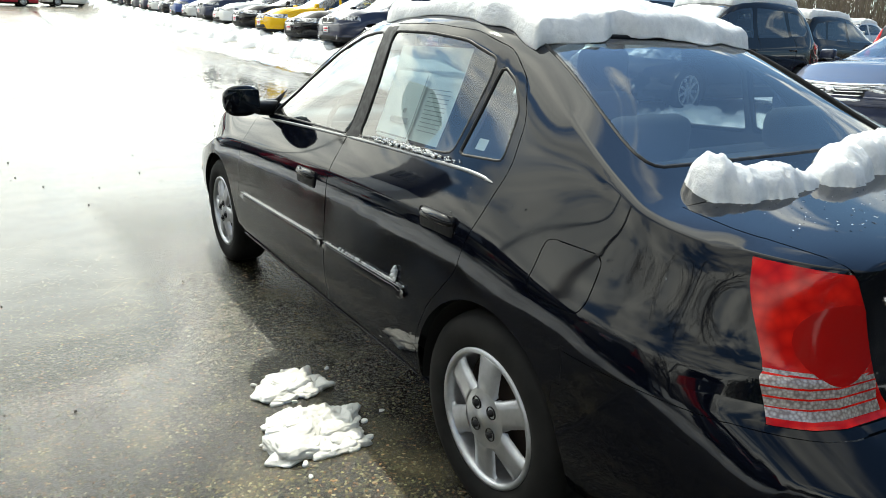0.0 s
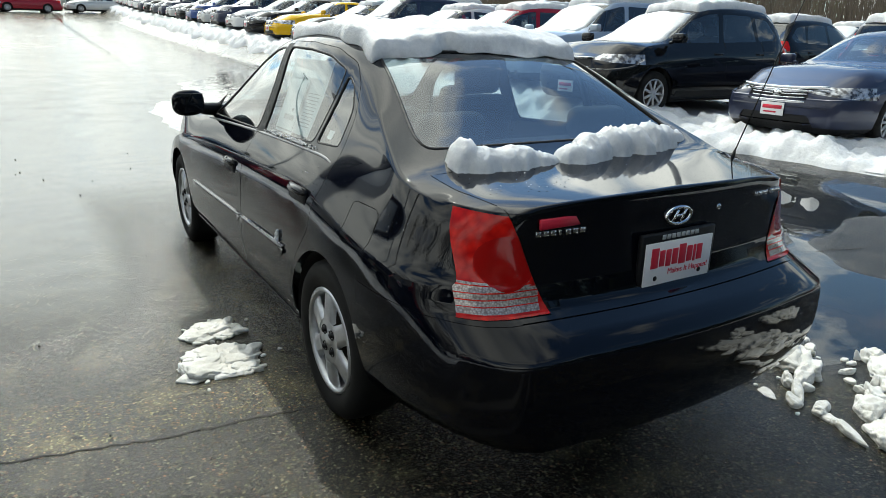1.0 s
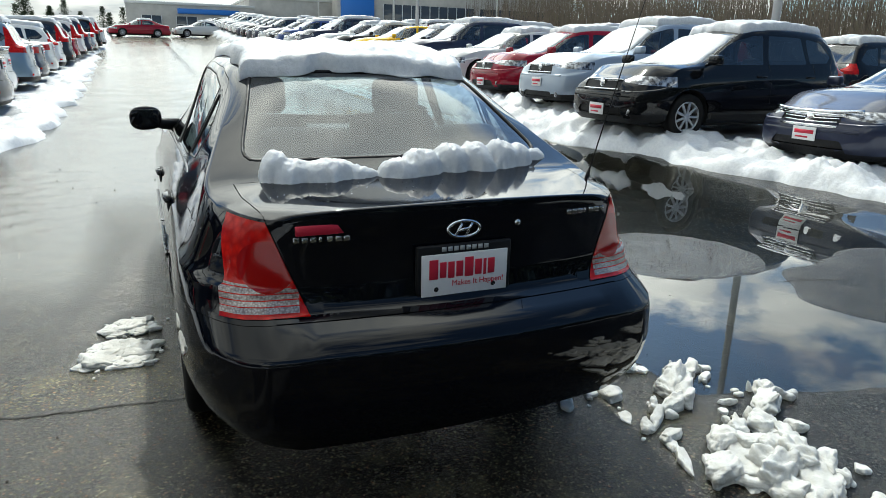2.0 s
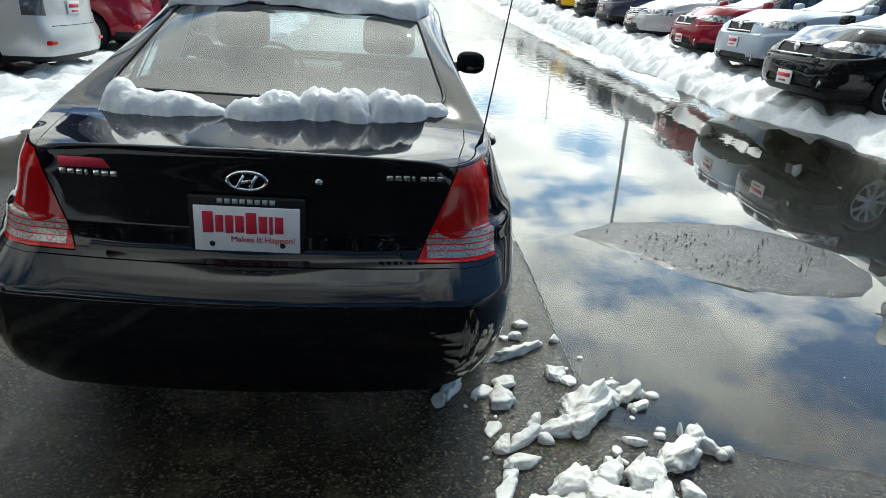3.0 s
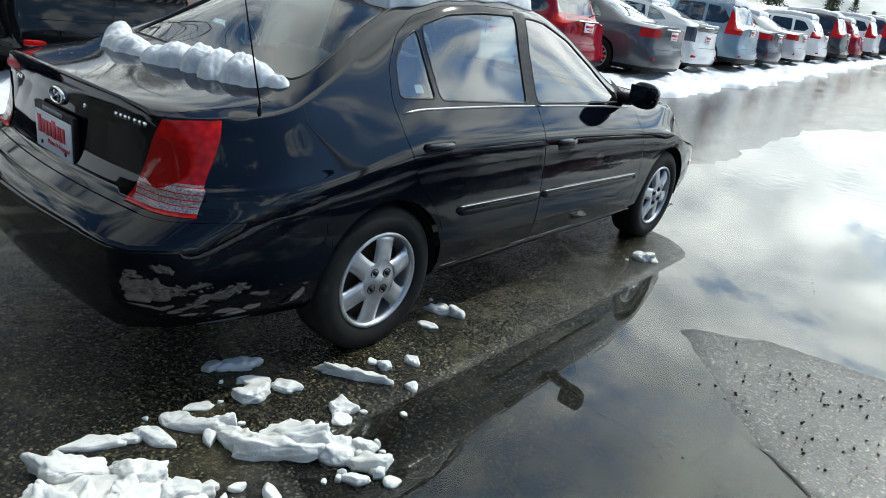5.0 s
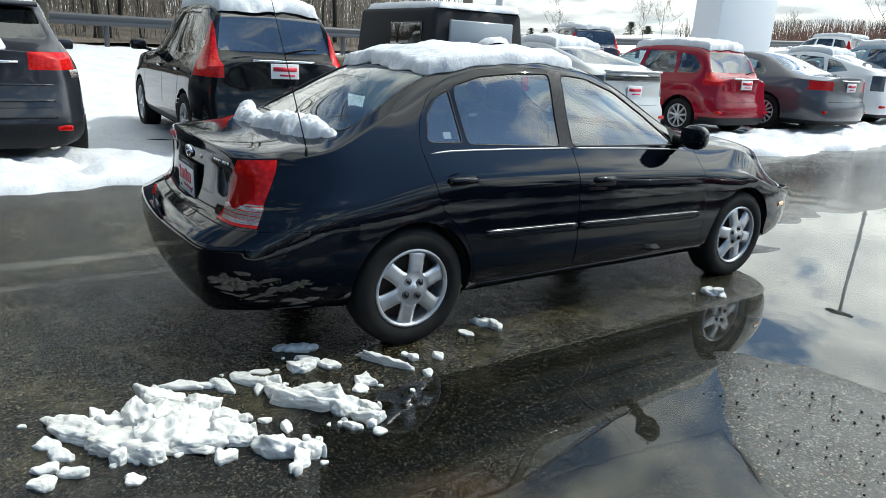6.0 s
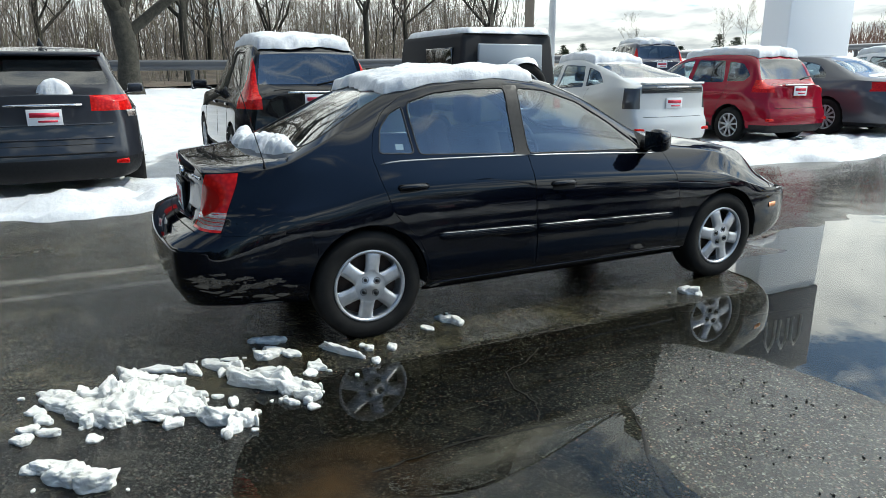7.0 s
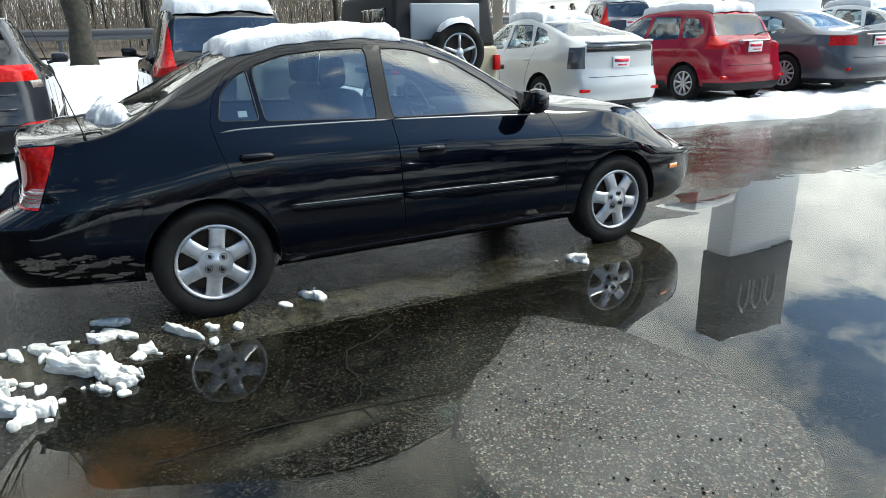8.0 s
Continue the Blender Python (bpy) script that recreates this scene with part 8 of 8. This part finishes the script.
for k in range(70):
    x, y = (random.uniform(-42, -15), random.uniform(85, 125)) if k < 22 else (random.uniform(-150, -70), random.uniform(70, 130))
    if k < 16:
        x, y = -27 + 2.0 * k + random.uniform(-1, 1), random.uniform(113, 135)
    # unseen row added behind the camera to block low sky in the reflections
    if k >= 36:
        x, y = -32 + 2.0 * (k - 36) + random.uniform(-1, 1), random.uniform(-34, -24)
    m = pose(x, y, hill(x, min(y, 110)) - 0.2, 0, 0, random.uniform(0, 360))
    if k < 16:
        m = m @ Matrix.Diagonal((0.7, 0.7, 0.6, 1))
    if 22 <= k < 36:
        m = m @ Matrix.Diagonal((1.1, 1.1, random.uniform(0.35, 0.6), 1))
    if k < 2:
        cons[k].matrix_world = m
    else:
        copy_thing(cons[k % 2], m)

LITTER = principled("leaf_litter", (0.10, 0.08, 0.06), 0.9)
link(LITTER, ramp(LITTER, noise_tex(LITTER, 0.6, 8, 0.7), [(0.35, (0.05, 0.04, 0.03)), (0.6, (0.13, 0.105, 0.08)), (0.72, (0.55, 0.56, 0.58))]), bsdf(LITTER).inputs["Base Color"])
bump(LITTER, noise_tex(LITTER, 3, 8, 0.7), 0.8, 0.1)
thing("woodland_floor", grid_mesh("woodland_floor", np.linspace(-90, -20.3, 40), np.linspace(-70, 24, 50), lambda x, y: snow_field_z(x, y) + 0.05 + 0.10 * noise.noise((x * 0.7, y * 0.7, 1.0)) + 1.2 * smooth01((-18 - x) / 25)), LITTER, "brown leaf litter with snow patches under bare trees", "ground", kind="structure")
# far haze of thin stems
bm = bmesh.new()
random.seed(34)
for k in range(15000):
    x = random.uniform(-75, -32)
    y = random.uniform(-60 + (x + 32) * 0.5, 14 - (x + 17) * 0.5)
    h = random.uniform(2.5, 7.5)
    if k >= 4800:
        x, y, h = random.uniform(46, 75), random.uniform(-25, 96), random.uniform(4.0, 10.0)
    a = Vector((x, y, snow_field_z(x, y) if x < 0 else hill(x, y)))
    b = a + Vector((random.uniform(-1.2, 1.2), random.uniform(-1.2, 1.2), h))
    tube(bm, [a, (a + b) / 2 + Vector((random.uniform(-0.3, 0.3), random.uniform(-0.3, 0.3), 0)), b], [0.035, 0.022, 0.006], 3, False)
thing("far_wood", bm, TWIG, "distant thicket of thin bare stems", "wood", kind="stuff")

# dense evergreen wood added unseen behind the lot, to keep low reflections dark
bm = bmesh.new()
random.seed(35)
for k in range(16000):
    if k < 16000:
        x, y = random.uniform(-50, 50), random.uniform(-38, -29)
    else:
        x, y = random.uniform(50, 60), random.uniform(-36, 55)
    top = 12 + 2 * noise.noise((x * 0.25, y * 0.25, 5.0)) + 3 * noise.noise((x * 0.9, y * 0.9, 9.0))
    c = Vector((x, y, random.uniform(0.0, 1.0) * top))
    s = random.uniform(0.4, 1.1)
    u = Vector((random.uniform(-1, 1), random.uniform(-1, 1), random.uniform(-0.7, 0.3))).normalized() * s
    w = Vector((random.uniform(-1, 1), random.uniform(-1, 1), random.uniform(-0.5, 0.5))).normalized() * s * 0.45
    bm.faces.new([bm.verts.new(c + q) for q in (-u, w, u, -w)])
thing("evergreen_wood", bm, NEEDLE, "dense dark evergreen wood round the lot", "wood", kind="stuff")

# brush along the wood's edge
bm = bmesh.new()
random.seed(33)
for k in range(4200):
    x = random.uniform(-42, -21.0)
    y = random.uniform(-34 + (x + 17) * 0.9, 10 - (x + 17) * 0.55)
    h = random.uniform(0.8, 4.5)
    z = snow_field_z(x, y)
    a = Vector((x, y, z - 0.05))
    b = a + Vector((random.uniform(-0.5, 0.5), random.uniform(-0.5, 0.5), h))
    tube(bm, [a, (a + b) / 2 + Vector((random.uniform(-0.1, 0.1), random.uniform(-0.1, 0.1), 0)), b], [0.013, 0.009, 0.003], 3, False)
thing("brush", bm, TWIG, "tangle of bare brown brush along the wood", "brush", kind="stuff")
bm = bmesh.new()
for k in range(2600):
    x, y = random.uniform(-36, -29), random.uniform(45, 85)
    z = hill(x, y)
    h = random.uniform(1.5, 3.2)
    tube(bm, [(x, y, z), (x + random.uniform(-0.6, 0.6), y + random.uniform(-0.6, 0.6), z + h)], [0.03, 0.01], 3, False)
thing("hedge", bm, principled("red_brown_twigs", (0.13, 0.07, 0.05), 0.9), "bare reddish brown hedge beyond the lot", "hedge", kind="stuff")

# guard rail
STEEL = principled("galvanised_steel", (0.09, 0.093, 0.10), 0.5, 0.6)
rail = empty("guard_rail")
tagged(rail, "grey steel guard rail on posts in snow", "guard rail")
bm = bmesh.new()
prev = None
for y in np.linspace(-30, 40, 36):
    z = snow_field_z(-19.0, y) + 0.74
    ring = [bm.verts.new((-19.0 + dx, y, z + dz)) for dx, dz in ((0.0, -0.16), (0.06, -0.10), (0.06, -0.06), (0.0, 0.0), (0.06, 0.06), (0.06, 0.10), (0.0, 0.16), (-0.01, 0.16), (-0.01, -0.16))]
    if prev:
        for i in range(9):
            bm.faces.new((prev[i], prev[(i + 1) % 9], ring[(i + 1) % 9], ring[i]))
    prev = ring
part("beam", bm, STEEL, rail)
for y in np.arange(-30, 40, 2.5):
    bm = bmesh.new()
    z = snow_field_z(-19.1, y)
    box(bm, -19.20, -19.03, y - 0.06, y + 0.06, z - 0.05, z + 0.88, 0.01, 1)
    part("post", bm, STEEL, rail)

# poles
WOODPOLE = principled("weathered_pole", (0.20, 0.17, 0.14), 0.9)
PALE = principled("pale_paint", (0.55, 0.57, 0.58), 0.5)
def light_pole(x, y, h, label, mat=PALE, r=0.09):
    z = hill(x, y)
    t = empty("lamp_post", pose(x, y, z))
    tagged(t, label, "lamp post", "lot lighting")
    bm = bmesh.new()
    tube(bm, [(0, 0, -0.1), (0, 0, h)], [r, r * 0.75], 12)
    part("pole", bm, mat, t)
    bm = bmesh.new()
    tube(bm, [(0, 0, 0), (0, 0, 0.5)], [0.24, 0.22], 14)
    part("base", bm, PALE, t)
    bm = bmesh.new()
    box(bm, -0.55, 0.55, -0.16, 0.16, h, h + 0.12, 0.03)
    part("lamp_head", bm, STEEL, t)
for x, y, h in ((-10.0, 7.3, 8.0), (11.3, 6.8, 8.0), (11.3, 27.3, 8.0), (-10.0, 27.4, 8.0), (18, 75, 9), (28, 78, 9), (40, 74, 9), (52, 72, 9)):
    light_pole(x, y, h, "tall pale steel lamp post beside parked cars")
t = empty("utility_pole", pose(-15.5, 10.2, snow_field_z(-15.5, 10.2) - 0.05))
tagged(t, "weathered wooden utility pole at the roadside", "utility pole")
bm = bmesh.new()
tube(bm, [(0, 0, -0.1), (0, 0, 11)], [0.17, 0.12], 12)
part("pole", bm, WOODPOLE, t)
bm = bmesh.new()
box(bm, -0.06, 0.06, -1.2, 1.2, 10.2, 10.35, 0.01)
part("cross_arm", bm, WOODPOLE, t)

# sign pylon
PYLON = principled("white_panel", (0.80, 0.81, 0.82), 0.45)
NAVY = principled("navy_panel", (0.012, 0.02, 0.06), 0.3)
t = empty("sign_pylon", pose(-9.8, 16.1, hill(-9.8, 16.1)))
tagged(t, "tall white sign pylon with dark blue head panel", "sign")
bm = bmesh.new()
box(bm, -0.45, 0.45, -1.35, 1.35, -0.1, 4.9, 0.04)
part("column", bm, PYLON, t)
bm = bmesh.new()
box(bm, -0.50, 0.50, -1.45, 1.45, 4.9, 7.7, 0.05)
hd = part("head_panel", bm, NAVY, t)
bm = bmesh.new()
for y in (-0.6, 0.0, 0.6):
    tube(bm, [(0.51, y - 0.2, 5.8), (0.51, y - 0.2, 6.5), (0.51, y, 6.8), (0.51, y + 0.2, 6.5), (0.51, y + 0.2, 5.8)], 0.05, 6)
part("sign_mark", bm, PALE, hd)

# dealership buildings at the end of the lane
CLAD = principled("grey_cladding", (0.42, 0.41, 0.38), 0.6)
link(CLAD, ramp(CLAD, noise_tex(CLAD, 0.8, 5), [(0.3, (0.36, 0.35, 0.33)), (0.7, (0.48, 0.47, 0.44))]), bsdf(CLAD).inputs["Base Color"])
BLUE = principled("blue_panel", (0.02, 0.16, 0.55), 0.4)
SHADE_GLASS = principled("facade_glass", (0.05, 0.06, 0.07), 0.08, 0.0, 0.5)


def building(name, x0, x1, y, depth, z0, z1, label, windows, doors=()):
    t = empty(name, pose(0, 0, 0))
    tagged(t, label, "building", "dealership buildings")
    bm = bmesh.new()
    box(bm, x0, x1, y, y + depth, z0 - 1, z1, 0.05, 1)
    part("wall", bm, CLAD, t)
    bm = bmesh.new()
    box(bm, x0 - 0.15, x1 + 0.15, y - 0.15, y + depth + 0.15, z1, z1 + 0.35, 0.05, 1)
    part("roof", bm, PALE, t)
    for a, b, c, d in windows:
        bm = bmesh.new()
        box(bm, a, b, y - 0.05, y + 0.05, c, d, 0.01, 1)
        w = part("window", bm, SHADE_GLASS, t)
        n = max(2, int((b - a) / 1.4))
        for k in range(n + 1):
            bm = bmesh.new()
            q = a + (b - a) * k / n
            box(bm, q - 0.05, q + 0.05, y - 0.12, y - 0.04, c, d, 0.01, 1)
            part("mullion", bm, PALE, w)
        bm = bmesh.new()
        box(bm, a, b, y - 0.11, y - 0.04, (c + d) / 2 - 0.04, (c + d) / 2 + 0.04, 0.01, 1)
        part("transom", bm, PALE, w)
    for a, b, c, d in doors:
        bm = bmesh.new()
        box(bm, a, b, y - 0.4, y + 0.1, c, d, 0.03, 1)
        part("entrance_panel", bm, BLUE, t)
    return t


Z = hill(5, 95)
building("service_building", -2.0, 14.0, 96, 14, Z, Z + 3.6, "low grey service building with garage doors and blue sign", [(-0.2, 2.2, Z + 0.1, Z + 2.2), (4.0, 6.6, Z + 0.1, Z + 2.2), (8.6, 11.2, Z + 0.1, Z + 2.2)], [(4.2, 12.0, Z + 2.55, Z + 3.2)])
building("showroom_block", 14.0, 26.0, 100, 20, Z, Z + 5.2, "pale grey two-storey dealership block", [(15, 25, Z + 0.6, Z + 2.6)])
building("showroom", 26.0, 66.0, 97, 22, Z, Z + 7.5, "large glass-fronted showroom with blue entrance", [(33, 48, Z + 0.4, Z + 5.2), (49, 65, Z + 0.4, Z + 5.2)], [(26.5, 31.5, Z, Z + 7.6)])
